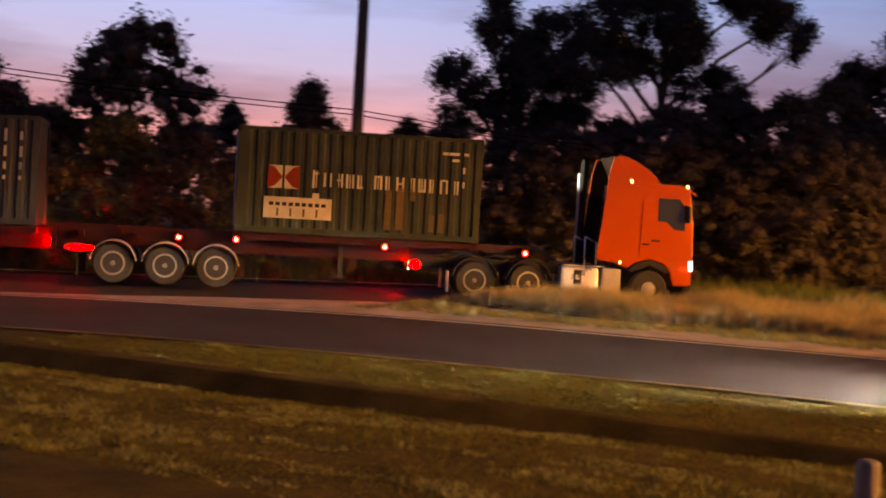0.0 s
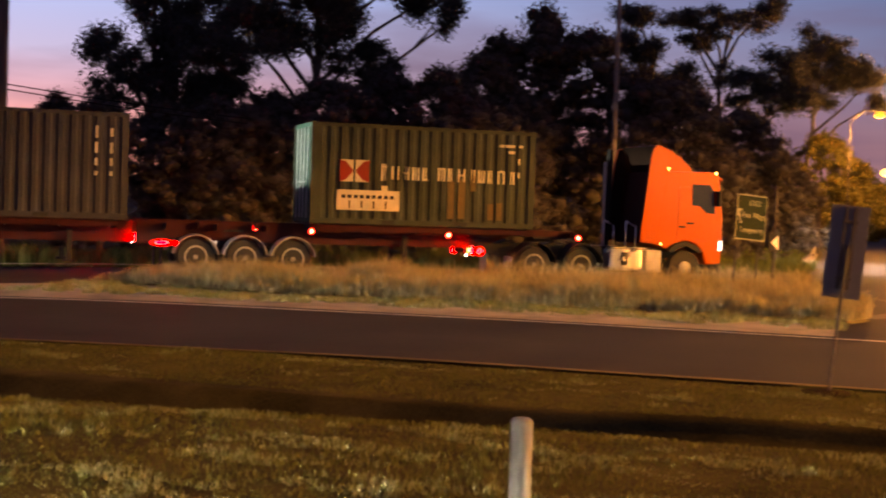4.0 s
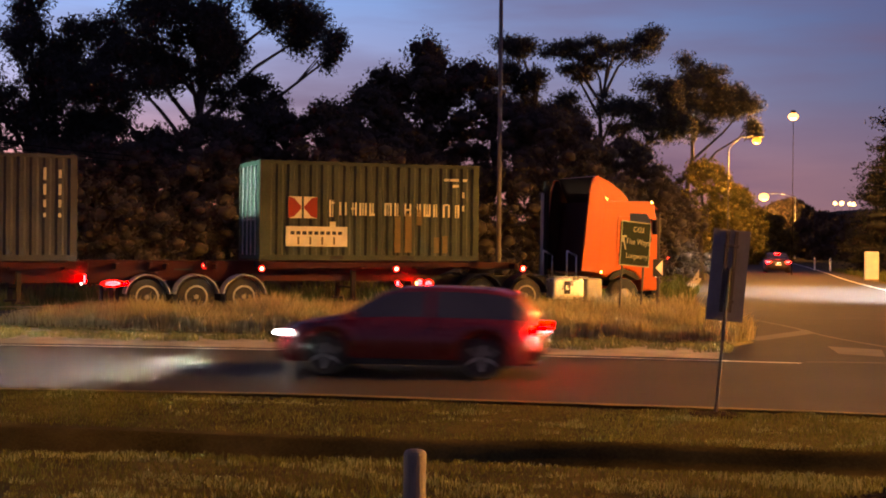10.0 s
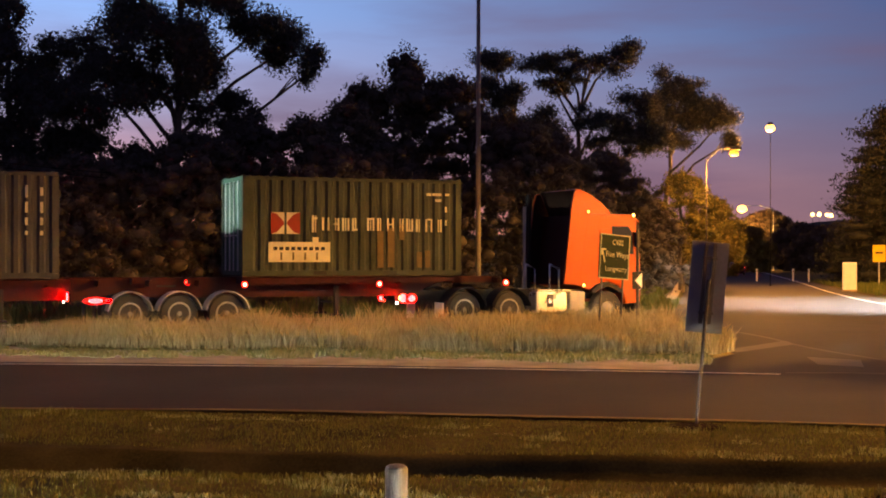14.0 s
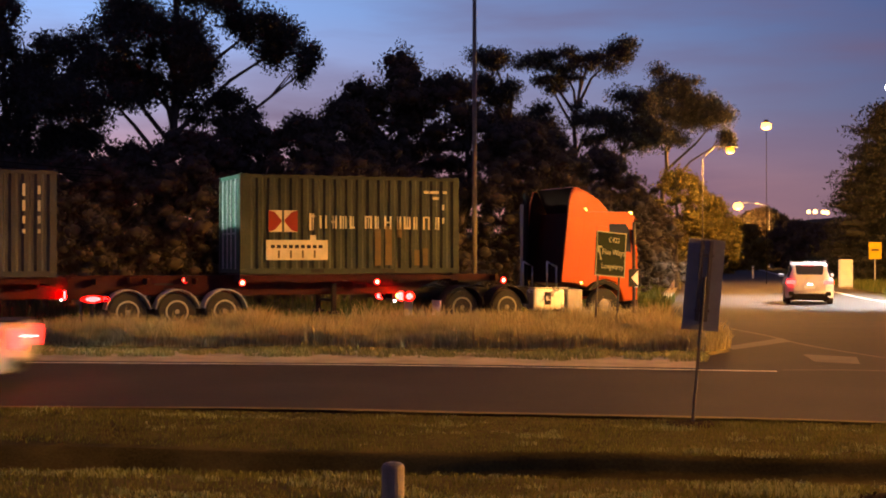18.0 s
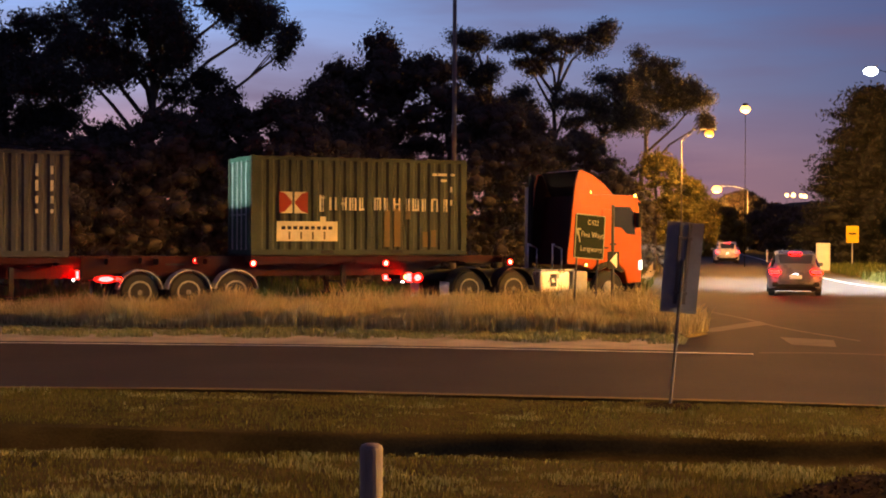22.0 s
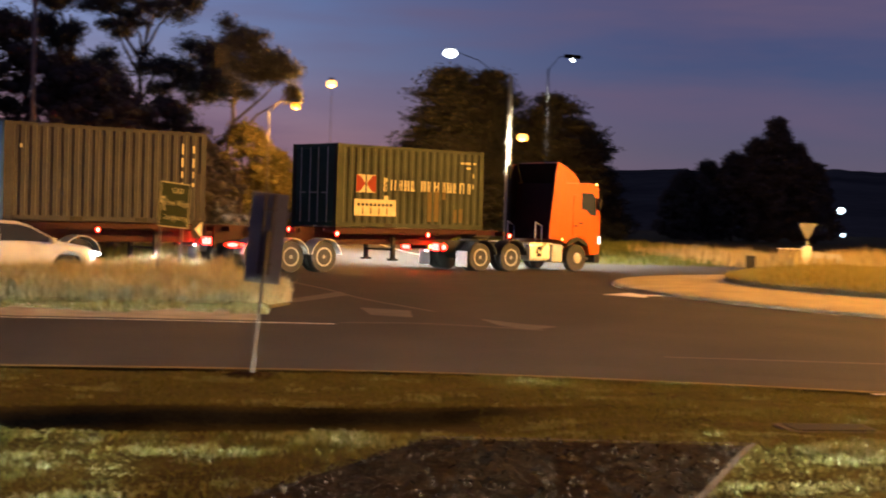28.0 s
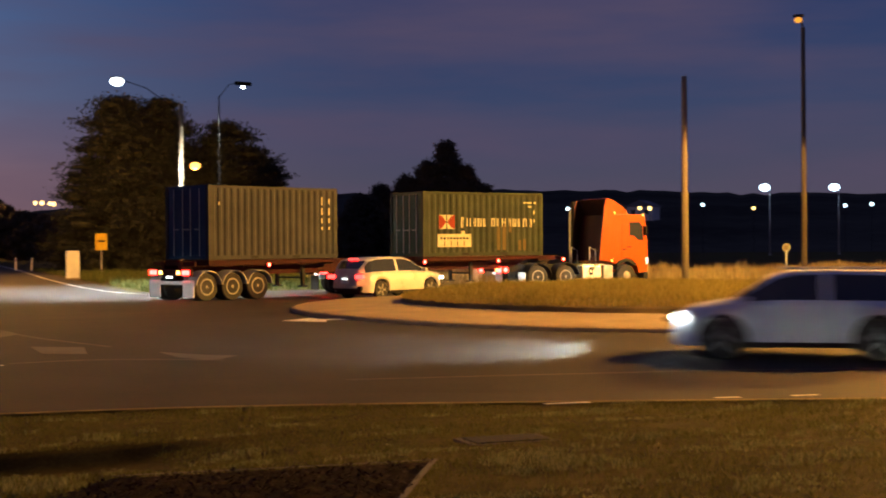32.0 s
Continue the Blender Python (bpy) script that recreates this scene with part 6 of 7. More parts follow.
# ---------------------------------------------------------------- cars
def car(name, label, paint_mat, shape, L, W, H, rw=0.33, tail=None, head=None, brake=False, beam_mat=None):
    """A car whose middle is at the origin, its nose towards +x."""
    root = thing(name, label, "car")
    tail = tail or M_TAILDIM
    head = head or M_HEAD
    belt = 0.62 * H
    w = W / 2
    fx, rx = (0.31 * L, -0.25 * L) if shape == "ute" else (0.305 * L, -0.285 * L)
    ra = rw + 0.06
    bot = 0.15 * H
    nose = [(0.30, 0.645), (0.42, 0.585), (0.475, 0.51), (0.495, 0.42), (0.5, 0.34)]
    crest = {
        "sedan": [(-0.5, 0.40), (-0.492, 0.58), (-0.475, 0.655), (-0.37, 0.685), (-0.21, 0.925), (-0.10, 0.99), (0.0, 1.0), (0.09, 0.965), (0.125, 0.93), (0.255, 0.675)],
        "hatch": [(-0.5, 0.38), (-0.492, 0.56), (-0.472, 0.69), (-0.395, 0.925), (-0.31, 0.98), (-0.1, 1.0), (0.03, 0.985), (0.095, 0.93), (0.255, 0.67)],
        "wagon": [(-0.5, 0.38), (-0.494, 0.58), (-0.478, 0.69), (-0.425, 0.93), (-0.36, 0.985), (-0.1, 1.0), (0.04, 0.99), (0.115, 0.935), (0.26, 0.67)],
        "ute": [(-0.5, 0.34), (-0.498, 0.60), (-0.485, 0.625), (-0.132, 0.625), (-0.12, 0.67), (-0.095, 0.93), (-0.06, 0.985), (0.03, 1.0), (0.10, 0.975), (0.145, 0.92), (0.26, 0.67)]}[shape] + nose
    rear_foot, rear_top = next((a, b) for a, b in zip(crest[2:], crest[3:]) if b[1] > 0.9)
    front_top, front_foot = [(a, b) for a, b in zip(crest, crest[1:]) if a[1] > 0.9 and b[1] < 0.7][0]
    cu, cz = [c[0] for c in crest], [c[1] * H for c in crest]
    shoulder = ([-0.5, -0.49, -0.47, -0.3, 0.26, 0.42, 0.478, 0.5], [0.36 * H, 0.52 * H, 0.61 * H, belt, 0.635 * H, 0.57 * H, 0.47 * H, 0.32 * H])
    us = sorted({round(k * 0.0125 - 0.5, 4) for k in range(81)} | set(cu) | {round((c + ra * math.cos(radians(d))) / L, 4) for c in (fx, rx) for d in range(0, 181, 20)})

    def section(u):
        """Half of the body's outline at u lengths from the middle: sill, flank, shoulder, window foot and head, roof edge, roof."""
        zr, zb = float(np.interp(u, cu, cz)), float(np.interp(u, *shoulder))
        zr = max(zr, zb + 0.008)
        zl = float(np.interp(u, [-0.5, -0.46, -0.40, 0.42, 0.47, 0.5], [0.26 * H, 0.17 * H, bot, bot, 0.14 * H, 0.17 * H]))
        for c in (fx, rx):
            d = abs(u * L - c)
            if d < ra:
                zl = max(zl, rw + math.sqrt(ra * ra - d * d))
        plan = 1 - 0.30 * smooth01(0.36, 0.5, abs(u)) ** 2 - 0.05 * smooth01(0.47, 0.5, abs(u))
        g = min(1.0, max(0.0, (zr - zb) / (0.36 * H)))
        e = w * plan
        zm = min(zl + 0.5 * (zb - zl), zb - 0.02)
        return [(e * 0.95, zl), (e, zl + 0.3 * (zm - zl)), (e, zm), (e * 0.985, zb - 0.06 * H * (zb - zl) / H), (e * 0.945, zb),
                (e * (0.925 - 0.015 * g), zb + (zr - zb) * 0.10), (e * (0.90 - 0.16 * g), zb + (zr - zb) * 0.86), (e * (0.86 - 0.17 * g), zb + (zr - zb) * 0.965), (e * (0.74 - 0.14 * g), zr - 0.004), (0.0, zr + 0.006)]

    rows = [section(u) for u in us]
    mid = (front_foot[0] + rear_foot[0]) / 2 + 0.02
    meshes = {}

    def put(key, quad):
        vs, fs = meshes.setdefault(key, ([], []))
        fs.append(tuple(range(len(vs), len(vs) + len(quad))))
        vs.extend(quad)

    for i in range(len(us) - 1):
        u = (us[i] + us[i + 1]) / 2
        for k in range(9):
            key = "body"
            if k == 5 and rear_foot[0] + 0.035 < u < front_foot[0] - 0.02 and min(rows[i][6][1] - rows[i][5][1], rows[i + 1][6][1] - rows[i + 1][5][1]) > 0.05:
                key = "body" if abs(u - mid) < 0.012 else ("window_front" if u > mid else "window_rear")
            elif k == 8 and front_top[0] + 0.006 < u < front_foot[0] - 0.004:
                key = "windscreen"
            elif k == 8 and rear_foot[0] + 0.006 < u < rear_top[0] - 0.004:
                key = "rear_window"
            for side in (-1, 1):
                q = [(us[a] * L, side * rows[a][b][0], rows[a][b][1]) for a, b in ((i, k), (i + 1, k), (i + 1, k + 1), (i, k + 1))]
                put(key + (("_near" if side < 0 else "_off") if key.startswith("window_") else ""), q if side < 0 else q[::-1])
    for i, flip in ((0, 1), (-1, 0)):
        ring = [(us[i] * L, -y, z) for y, z in rows[i]] + [(us[i] * L, y, z) for y, z in reversed(rows[i][:-1])]
        put("body", ring[::-1] if flip else ring)
    for key, (vs, fs) in meshes.items():
        bm = bmesh.new()
        made = [bm.verts.new(v) for v in vs]
        for f in fs:
            bm.faces.new([made[n] for n in f])
        bmesh.ops.remove_doubles(bm, verts=bm.verts, dist=0.0015)
        bmesh.ops.recalc_face_normals(bm, faces=bm.faces)
        if key == "body":
            part("body", bm, paint_mat, root, "painted body shell", smooth=True)
        else:
            part("window" if key.startswith("window_") else "screen", bm, M_GLASS, root, {"windscreen": "dark windscreen", "rear_window": "dark rear window"}.get(key, "dark side window"), smooth=True)
    part("underbody", box(0, 0, bot + 0.09, 0.93 * L, W * 0.62, 0.22), M_BLACK, root)
    for c in (fx, rx):
        part("wheel_well", box(c, 0, rw + 0.06, 2 * ra - 0.06, W * 0.80, 2 * rw - 0.2), M_BLACK, root)
    roof = [(rear_foot[0], 0), (rear_top[0], 0)]
    f_low = front_foot[0] - 0.03
    for side in (-1, 1):
        part("door_handle", box(mid * L - 0.14, side * (w - 0.005), belt - 0.1, 0.18, 0.03, 0.03, bevel=0.008), paint_mat, root)
        part("sill", box(0.01 * L, side * (w - 0.04), bot + 0.03, fx - rx - 2 * ra, 0.08, 0.1, bevel=0.02), M_BLACK, root)
        part("mirror", box((f_low - 0.015) * L, side * (w + 0.06), belt + 0.08, 0.12, 0.2, 0.13, bevel=0.035), paint_mat, root)
        zt = belt - 0.10 * H if shape != "ute" else belt - 0.16 * H
        part("tail_light", box(-0.490 * L, side * (w * 0.82 - 0.05), zt + 0.02, 0.13, 0.34 if shape != "ute" else 0.16, 0.13 if shape != "ute" else 0.34, bevel=0.02), tail, root, "glowing red tail light")
        part("head_light", box(0.475 * L, side * (w * 0.80 - 0.08), belt - 0.155 * H, 0.14, 0.28, 0.085, bevel=0.025), head, root, "lit headlight")
        bx, by, bz = 0.475 * L + 0.076, side * (w * 0.72 - 0.08), belt - 0.165 * H
        # added lightless lips, no part of a real car, cut the beam to shape
        bm = bmesh.new()
        for dy, dz, sy, sz in ((0, 0.012, 0.2, 0.008), (0, -0.062, 0.2, 0.008), (0.095, -0.025, 0.010, 0.066), (-0.095, -0.025, 0.010, 0.066)):
            add_box(bm, bx + 0.07, by + dy, bz + dz, 0.16, sy, sz)
        add_box(bm, bx - 0.012, by, bz - 0.025, 0.006, 0.2, 0.082)
        part("lamp_bezel", bm, M_BEAM_BLOCK, root)
        part("beam_lens", box(bx, by, bz, 0.004, 0.16, 0.014, rot=pose(0, 0, 0, 0, 1, 0)), beam_mat or M_BEAM, root, "bright beam lens")

    part("plate", box(-0.503 * L, 0, 0.42 * H, 0.015, 0.4, 0.12), M_SIGN_WHITE, root)
    part("plate_lamp", box(-0.502 * L, 0, 0.42 * H + 0.1, 0.03, 0.2, 0.02), M_PLATE_LIGHT, root)
    part("grille", box(0.496 * L, 0, 0.36 * H, 0.03, W * 0.6, 0.16, bevel=0.01), M_BLACK, root)
    part("rear_bumper", box(-0.485 * L, 0, 0.26 * H, 0.1, W * 0.86, 0.16, bevel=0.03), M_BLACK, root)
    if brake:
        part("high_brake_light", box((roof[1][0] + 0.0) * L - 0.03, 0, 0.95 * H, 0.05, 0.4, 0.03), tail, root)
    if shape == "ute":
        part("tray_bed", box(-0.30 * L, 0, belt + 0.012, 0.38 * L, W * 0.8, 0.02), M_BLACK, root, "dark tray cover")
        part("sports_bar", tube((-0.13 * L, -w * 0.7, belt + 0.2), (-0.13 * L, w * 0.7, belt + 0.2), 0.03, 0.03, 8), M_BLACK, root)
    if shape == "wagon":
        for side in (-1, 1):
            part("roof_rail", box(-0.12 * L, side * w * 0.70, H + 0.02, 0.42 * L, 0.035, 0.03, bevel=0.01), M_GALV, root)
    if shape == "wagon":
        for x in (fx, rx):
            for side in (-1, 1):
                bm = bmesh.new()
                rows = []
                for i in range(11):
                    a = radians(-5 + 19 * i)
                    rows.append([bm.verts.new((x + q * math.cos(a), side * (w + o), rw + q * math.sin(a))) for q, o in ((ra - 0.02, 0.004), (ra + 0.05, 0.004), (ra + 0.05, -0.05), (ra - 0.02, -0.05))])
                for p, q in zip(rows, rows[1:]):
                    for k in range(4):
                        bm.faces.new((p[k], p[(k + 1) % 4], q[(k + 1) % 4], q[k]))
                bmesh.ops.recalc_face_normals(bm, faces=bm.faces)
                part("arch_trim", bm, M_BLACK, root, "black plastic arch trim")
    for x in (fx, rx):
        for side in (-1, 1):
            hub = new("wheel")
            hub.parent = root
            hub.matrix_basis = pose(x, side * (w - 0.12), rw)
            part("tyre", lathe([(-0.1, rw * 0.66), (-0.1, rw * 0.94), (-0.07, rw), (0.07, rw), (0.1, rw * 0.94), (0.1, rw * 0.66)], "y", 24), M_RUBBER, hub)
            part("rim", lathe([(-0.085 * 1, rw * 0.2), (-0.07, rw * 0.68), (0.07, rw * 0.68), (0.085, rw * 0.2)], "y", 20), M_BLACK, hub)
            bm = bmesh.new()
            for i in range(5):
                a = 2 * math.pi * i / 5
                add_box(bm, rw * 0.40 * math.cos(a), side * 0.088, rw * 0.40 * math.sin(a), rw * 0.52, 0.03, rw * 0.20, rot=pose(0, 0, 0, 0, -math.degrees(a), 0))
            part("spokes", bm, M_CAR_ALLOY, hub, "bright alloy spokes")
            WHEELS.append((hub, root.name, rw))
    return root


CARS = {
    "sedan_a": car("hatchback", "grey hatchback braking on the near lane, lights on", M_CAR["grey"], "hatch", 3.95, 1.72, 1.54, tail=M_BRAKE),
    "red": car("hatchback", "dark red hatchback passing on the near lane, lights on", M_CAR["red"], "hatch", 4.35, 1.8, 1.46, tail=M_TAIL),
    "sedan_b": car("sedan", "pale grey sedan passing on the near lane, lights on", M_CAR["pale"], "sedan", 4.7, 1.8, 1.47),
    "ute": car("utility_truck", "white double-cab utility truck with a tray, lights on", M_CAR["ute_white"], "ute", 5.3, 1.88, 1.82, rw=0.385),
    "dark": car("sedan", "dark sedan passing on the near lane, lights on", M_CAR["dark"], "sedan", 4.9, 1.85, 1.37, tail=M_TAIL),
    "suv": car("wagon", "pale silver sport utility wagon with bright headlights", M_CAR["frost"], "wagon", 4.75, 1.88, 1.66, rw=0.37),
    "away_a": car("sedan", "dark sedan driving away with bright brake lights", M_CAR["dark"], "sedan", 4.7, 1.82, 1.46, tail=M_TAIL_LORRY, brake=True, beam_mat=M_BEAM_LOW),
    "away_first": car("hatchback", "red hatchback driving away round the bend", M_CAR["red"], "hatch", 4.3, 1.8, 1.48, tail=M_TAIL_LORRY, beam_mat=M_BEAM_LOW),
    "away_b": car("wagon", "white compact sport utility wagon driving away", M_CAR["white"], "wagon", 4.4, 1.84, 1.64, rw=0.36, tail=M_TAILDIM, brake=True, beam_mat=M_BEAM_LOW),
    "away_c": car("hatchback", "dark grey hatchback driving away with brake lights on", M_CAR["grey"], "hatch", 4.1, 1.76, 1.5, tail=M_TAIL, brake=True, beam_mat=M_BEAM_LOW),
    "follow": car("hatchback", "white hatchback following the lorry, brake lights on", M_CAR["white"], "hatch", 4.35, 1.8, 1.47, tail=M_TAILDIM, brake=True),
}

# never in view: added with overstrong lenses to light lawn and bollard
CARS["circling"] = car("wagon", "unseen dark wagon added behind the lawn to light the grass with its beams", M_CAR["grey"], "wagon", 4.6, 1.84, 1.6, rw=0.35, beam_mat=M_BEAM_LAWN)


# ---------------------------------------------------------------- movement
def heading_pose(x0, y0, x1, y1, along, lift=0.03):
    """Pose of a unit through two points of its way; along: where its origin lies, in metres ahead of the rear point."""
    a = math.atan2(y1 - y0, x1 - x0)
    x, y = x0 + along * math.cos(a), y0 + along * math.sin(a)
    return Matrix.Translation((x, y, ground_z(x, y) + lift)) @ Matrix.Rotation(a, 4, "Z")


def smooth_table(rows):
    ts, vs = np.array([r[0] for r in rows], float), np.array([r[1] for r in rows], float)
    m = np.gradient(vs, ts)
    for i in range(len(vs) - 1):
        d = (vs[i + 1] - vs[i]) / (ts[i + 1] - ts[i])
        if abs(d) < 1e-6:
            m[i] = m[i + 1] = 0
    for i in range(len(vs) - 1):
        d = (vs[i + 1] - vs[i]) / (ts[i + 1] - ts[i])
        if abs(d) > 1e-6:
            for k in (i, i + 1):
                if m[k] / d < 0:
                    m[k] = 0
                elif m[k] / d > 3:
                    m[k] = 3 * d

    def f(t):
        if t <= ts[0]:
            return vs[0] + m[0] * (t - ts[0])
        if t >= ts[-1]:
            return vs[-1] + m[-1] * (t - ts[-1])
        i = int(np.searchsorted(ts, t) - 1)
        i = min(max(i, 0), len(ts) - 2)
        h = ts[i + 1] - ts[i]
        u = (t - ts[i]) / h
        return ((2 * u ** 3 - 3 * u ** 2 + 1) * vs[i] + (u ** 3 - 2 * u ** 2 + u) * h * m[i] + (-2 * u ** 3 + 3 * u ** 2) * vs[i + 1] + (u ** 3 - u ** 2) * h * m[i + 1])

    return f


# seconds and the x of the lead container's front, along the lorry's way
LORRY_X = [(0, -17.4), (1, -13.6), (2, -11.2), (3, -9.7), (4, -8.55), (5, -7.85), (6.5, -7.35), (8, -7.2), (9, -7.16), (13, -7.06), (19, -7.0), (20, -6.98), (21, -6.85), (22, -6.3), (23, -5.27), (24, -3.65), (25, -1.6), (26.5, 1.65), (27, 3.21), (28, 6.74), (29, 10.44), (30, 14.51), (31, 19.0), (32, 24.35)]
NEAR_PATH = smooth_path([(190, 95), (130, 62), (95, 45), (70, 34), (40, 26.6), (25, 24.2), (14, 23.4), (3, 23.2), (-4, 23), (-9, 22.5), (-14, 21.2), (-20, 19), (-30, 14), (-60, -0.5), (-95, -20), (-160, -62)])
EDGE_PATH = smooth_path([(190, 92), (130, 59), (95, 42), (70, 31), (40, 22), (25, 19.2), (14, 19.6), (8, 20.3), (3, 21.0), (-4, 21.3), (-9, 21.0), (-14, 19.9), (-20, 17.6), (-30, 12.8), (-60, -2), (-95, -22), (-160, -64)])
BEND_PATH = smooth_path([(75, 38), (55, 29), (40, 22.8), (30, 19.6), (24, 18.9), (16, 20.5), (8, 24.0), (5.2, 29), (4.0, 36), (4.2, 46), (4.8, 60), (5.1, 79.8), (3.9, 94), (2.6, 103), (-1.1, 115), (-9, 127), (-22, 138), (-40, 148)])
TURN_PATH = smooth_path([(190, 95), (130, 64), (75, 38), (55, 29), (40, 22.8), (30, 19.6), (24, 19.0), (18.2, 21.1), (14.1, 23.6), (9.5, 27), (6, 33)])
AWAY_PATH = smooth_path([(190, 95), (130, 64), (75, 38), (55, 29), (40, 22.8), (30, 19.6), (24, 18.9), (16, 20.5), (8, 24.0), (5.2, 29), (4.0, 36), (3.9, 46), (4.4, 60), (4.6, 80), (4.0, 104), (3.6, 130), (4.0, 170), (4.0, 260), (4.0, 325)])
FOLLOW_PATH = smooth_path([(-60, -4.5), (-40, 11.2), (-24, 24.2), (-14, 31.4), (-6, 35.37), (1.5, 39.28), (8.0, 43.05), (12.2, 45.91), (16.0, 48.05), (20.5, 50.41), (26, 53.3)])


def drive(ob, path, s_of_t, wheelbase, times, wheels):
    rows = []
    for t in times:
        s = s_of_t(t)
        x0, y0 = on_path(path, s - wheelbase / 2)
        x1, y1 = on_path(path, s + wheelbase / 2)
        rows.append((t, heading_pose(x0, y0, x1, y1, wheelbase / 2)))
    walk(ob, rows)
    for hub, r in wheels:
        base = hub.matrix_basis.copy()
        walk(hub, [(t, base @ Matrix.Rotation((s_of_t(t) - s_of_t(times[0])) / r, 4, "Y")) for t in times])


def steps(t0, t1, dt):
    n = max(1, int(round((t1 - t0) / dt)))
    return [t0 + (t1 - t0) * i / n for i in range(n + 1)]


def motions():
    sx = smooth_table([(t, s_at_x(LORRY_PATH, x)) for t, x in LORRY_X])
    times = steps(0, 5, 0.1) + steps(5.25, 19, 0.5) + steps(19.25, 22.5, 0.25)[0:] + steps(22.7, 32, 0.1)
    units = {"tractor": (TRACTOR, 0.75, 4.5), "lead_trailer": (LEAD, -7.67, 0.75), "rear_trailer": (REAR, -15.75, -7.67)}
    poses = {k: [] for k in units}
    for t in times:
        s = sx(t)
        for k, (ob, back, front) in units.items():
            x0, y0 = on_path(LORRY_PATH, s + back)
            x1, y1 = on_path(LORRY_PATH, s + front)
            poses[k].append((t, heading_pose(x0, y0, x1, y1, (-10.75 - back) if k == "rear_trailer" else -back)))
    for k, (ob, back, front) in units.items():
        walk(ob, poses[k])
    up = Matrix.Translation((0, 0, 1.42))
    walk(BOX1, [(t, m @ up) for t, m in poses["lead_trailer"]])
    walk(BOX2, [(t, m @ up) for t, m in poses["rear_trailer"]])
    for hub, owner, r in WHEELS:
        if owner in units:
            base = hub.matrix_basis.copy()
            walk(hub, [(t, base @ Matrix.Rotation((sx(t) - sx(0)) / r, 4, "Y")) for t in times])

    def wheels_of(ob):
        return [(h, r) for h, owner, r in WHEELS if owner == ob.name]

    def passing(key, t_ref, x_ref, speed, L, way=NEAR_PATH):
        """The nose is at x_ref at t_ref; the car keeps its speed while it is near, and stands far off before and after."""
        ob = CARS[key]
        s_ref = float(np.interp(-x_ref, -way[1][:, 0], way[0])) - L / 2
        i = ["sedan_a", "red", "sedan_b", "ute", "dark"].index(key)
        lo, hi = 60.0 - 9 * i, way[0][-1] - 3.0 - 9 * i
        ta, tb = t_ref + (lo - s_ref) / speed, t_ref + (hi - s_ref) / speed
        t0, t1 = max(0.0, ta), min(32.0, tb)
        times = steps(t0, t1, 1 / 30)
        if t0 > 0:
            times = [0.0] + times
        if t1 < 32:
            times = times + [32.0]
        drive(ob, way, lambda t: s_ref + (min(max(t, ta), tb) - t_ref) * speed, 2.65, times, wheels_of(ob))

    passing("sedan_a", 0.5, -8.5, 13.0, 3.95, EDGE_PATH)
    passing("red", 9.9, -6.15, 10.5, 4.35)
    passing("sedan_b", 11.8, -5.87, 10.2, 4.7)
    passing("ute", 17.0, -4.02, 12.5, 5.3)
    passing("dark", 24.4, -3.58, 10.7, 4.9, EDGE_PATH)
    ob = CARS["suv"]
    nose = float(np.interp(-13.7, -TURN_PATH[1][:, 0], TURN_PATH[0])) - 4.75 / 2
    begin = 32.0 - (nose - 12.0) / 7.0
    drive(ob, TURN_PATH, lambda t: max(12.0, nose - (32.0 - t) * 7.0), 2.65, ([0.0] if begin > 0 else []) + steps(max(0.0, begin), 32.0, 1 / 20), wheels_of(ob))

    def by_y(path, y):
        """Way along a path up to a y, past the bend where it leaves the main road."""
        k = int(np.argmax(path[1][:, 0] <= 16.0))
        return float(np.interp(y, path[1][k:, 1], path[0][k:]))

    def away(key, rows, wait, path):
        ob = CARS[key]
        rows = [(t, by_y(path, y)) for t, y in rows]
        v = (rows[1][1] - rows[0][1]) / (rows[1][0] - rows[0][0])
        begin = rows[0][0] - (rows[0][1] - wait) / v
        s_of = smooth_table(rows)

        def way(t):
            if t < rows[0][0]:
                return max(wait, rows[0][1] - v * (rows[0][0] - t))
            return s_of(min(t, rows[-1][0]))

        ts = ([0.0] if begin > 0 else []) + steps(max(0.0, begin), min(31.9, rows[-1][0]), 1 / 15) + [32.0]
        drive(ob, path, way, 2.6, ts, wheels_of(ob))

    away("away_a", [(2.6, 22), (3.6, 36), (4.5, 50), (5.5, 62), (6.5, 73), (7, 78.5), (8, 87), (9, 95.5), (10, 106), (11, 118), (13, 145), (18, 225), (23, 300)], 50, AWAY_PATH)
    away("away_b", [(13.0, 22), (14.5, 30), (15.5, 36), (16.5, 43.5), (17, 48.5), (18, 58), (19, 70), (20, 82), (21, 97), (22.5, 118), (24, 143), (28, 220), (29.5, 250)], 40, AWAY_PATH)
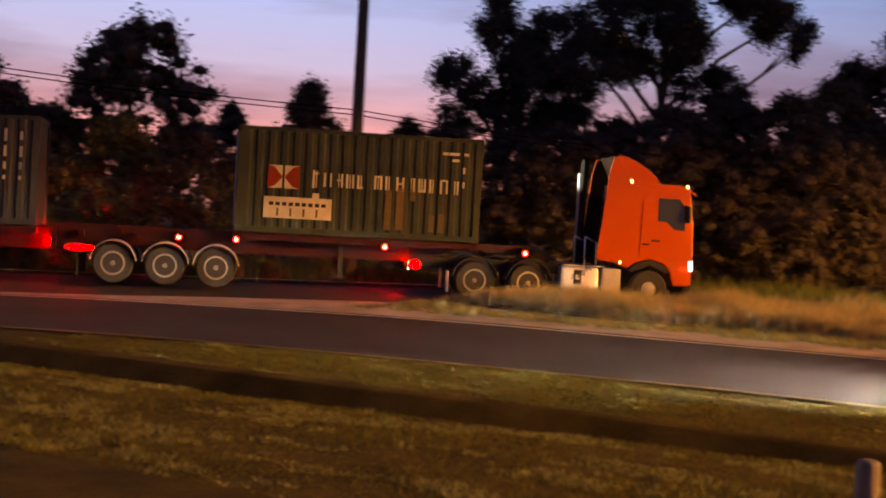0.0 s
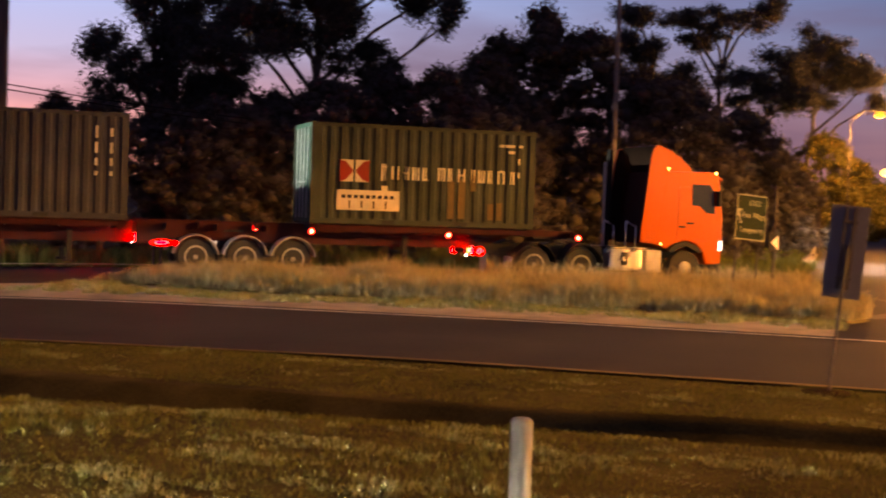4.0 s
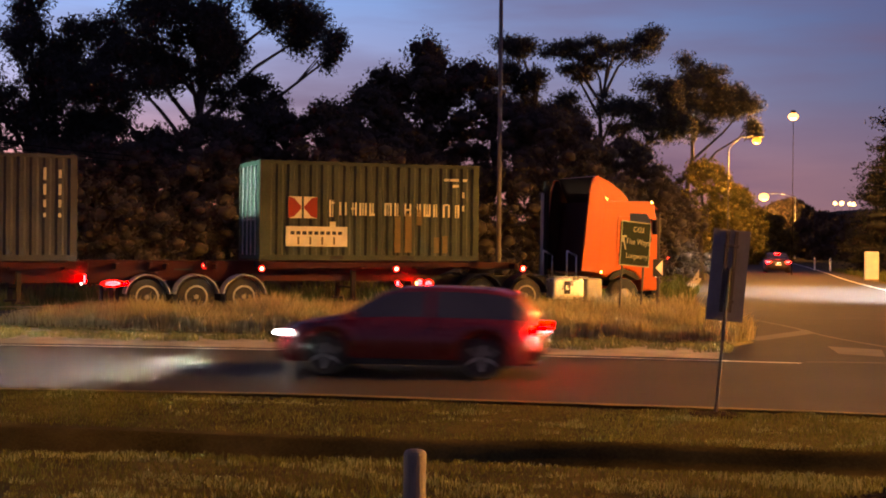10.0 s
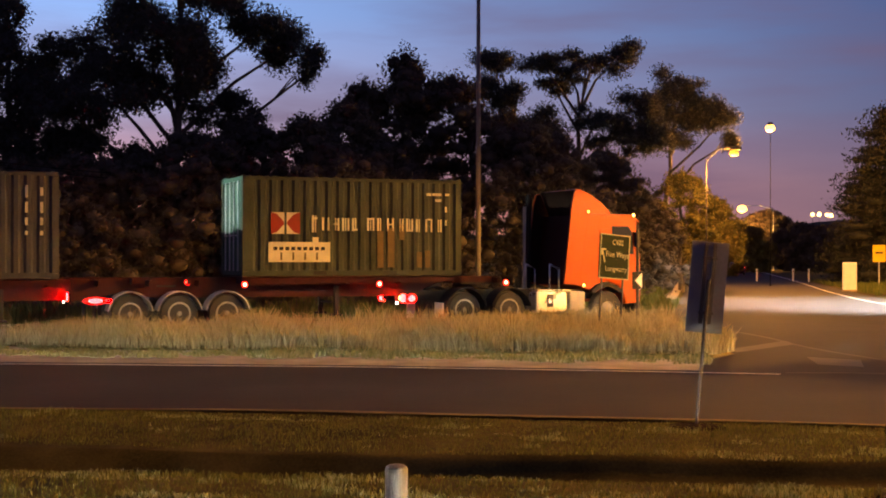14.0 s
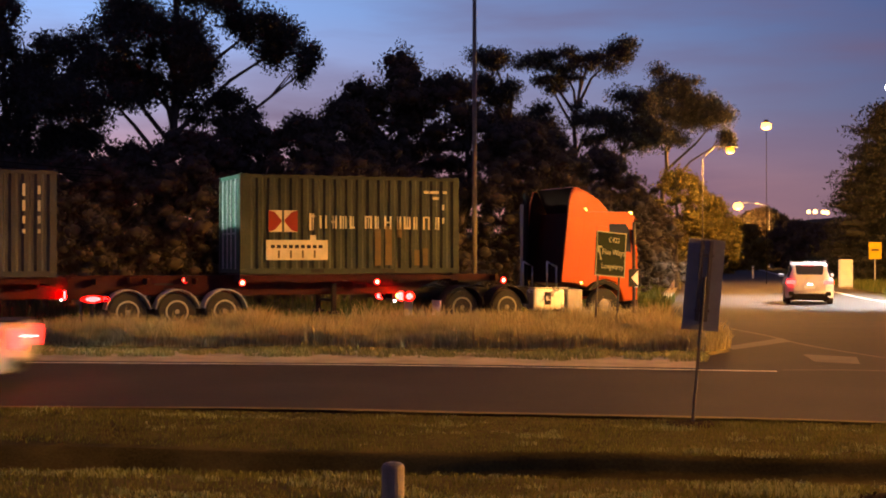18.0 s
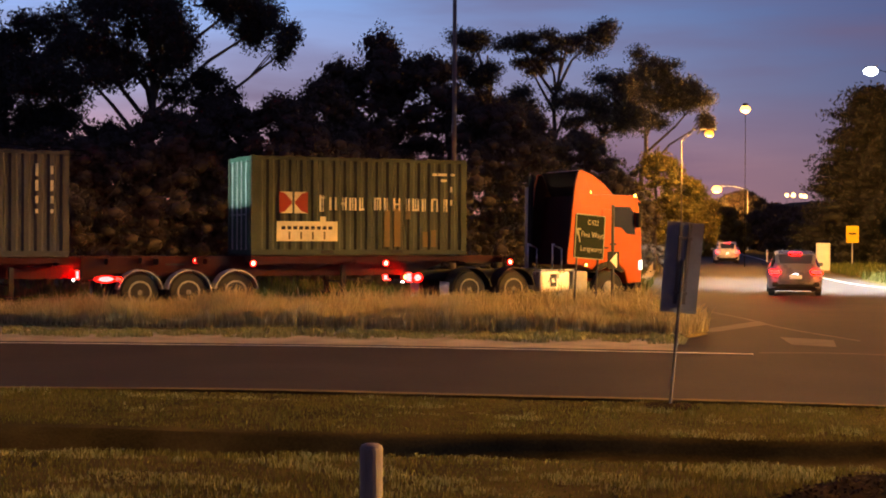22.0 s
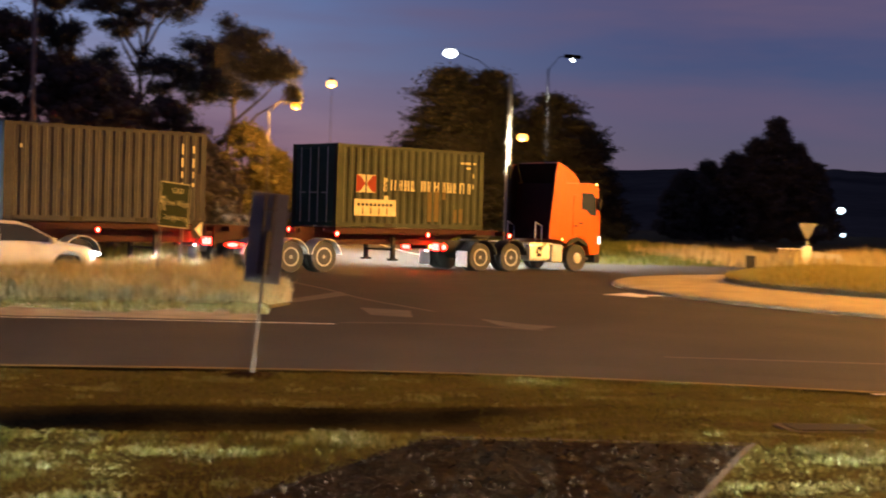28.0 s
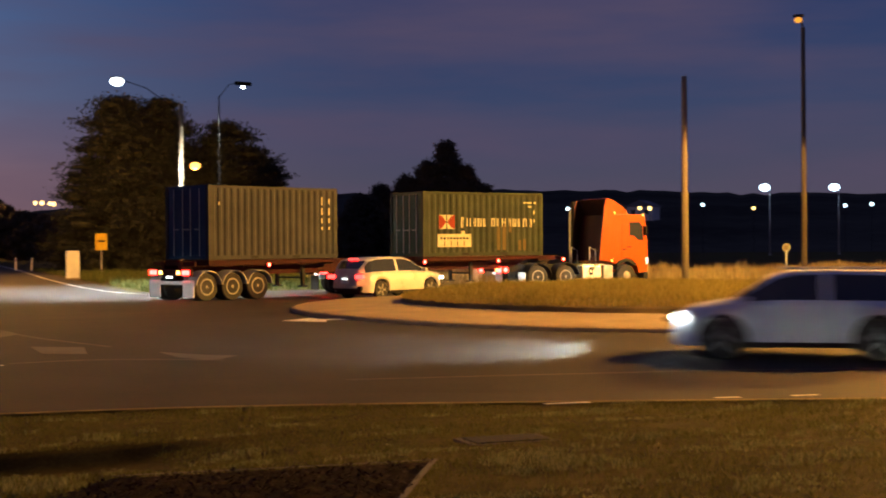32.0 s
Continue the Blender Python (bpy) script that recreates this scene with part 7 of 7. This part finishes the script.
    away("away_c", [(18.6, 22), (20.4, 31.5), (21, 37.8), (22, 50), (23, 64), (24, 79), (25, 97), (27, 135), (31, 225), (32, 242)], 30, AWAY_PATH)

    away("away_first", [(0.6, 22), (1.6, 36), (2.6, 52), (3.6, 67.5), (4.5, 80), (6.5, 94), (7, 98.5), (7.5, 102.5), (9, 115), (11, 133), (12, 142)], 4, BEND_PATH)

    ob = CARS["follow"]
    s_of = smooth_table([(t, s_at_x(FOLLOW_PATH, x)) for t, x in ((0, -58), (22, -58), (24, -44), (25.5, -28), (27, -13.7), (27.5, -9.9), (28, -6.18), (29, 1.33), (29.5, 4.88), (30, 7.87), (31, 12.18), (32, 15.83))])
    drive(ob, FOLLOW_PATH, s_of, 2.6, [0.0] + steps(22, 32, 1 / 15), wheels_of(ob))

    # the unseen wagon, added to light the lawn, shuttles on an arc behind it; its beams sweep the grass as it comes
    # about
    ob = CARS["circling"]
    centre = smooth_table([(0, -22), (25, -22), (27, -14), (28, -11), (29.5, -6.2), (30.4, -5.8), (32, -9)])
    turns = smooth_table([(0, -48), (1.4, -16), (2.6, -6), (3.4, 8), (4.6, 58), (5.4, 58), (6.6, 14), (7.5, 4), (8.6, 10), (10.5, 65), (12.8, 65), (14.2, 12), (15.5, 2), (16.8, 12), (18.5, 65), (24.5, 70), (26.3, 44), (27.8, 8), (29.6, -3), (30.6, -14), (31.4, -50), (32, -62)])
    rows = []
    for t in steps(0, 32, 1 / 15):
        a = radians(turns(t) + 4)
        x, y = 1.5 + 5.5 * math.cos(a), centre(t) + 5.5 * math.sin(a)
        rows.append((t, Matrix.Translation((x, y, ground_z(x, y) + 0.12)) @ Matrix.Rotation(a + math.pi / 2, 4, "Z") @ Matrix.Rotation(radians(5.0), 4, "Y")))
    walk(ob, rows)
    for hub, r in wheels_of(ob):
        base = hub.matrix_basis.copy()
        walk(hub, [(t, base @ Matrix.Rotation(radians(turns(t)) * 5.5 / r, 4, "Y")) for t in steps(0, 32, 1 / 15)])


motions()
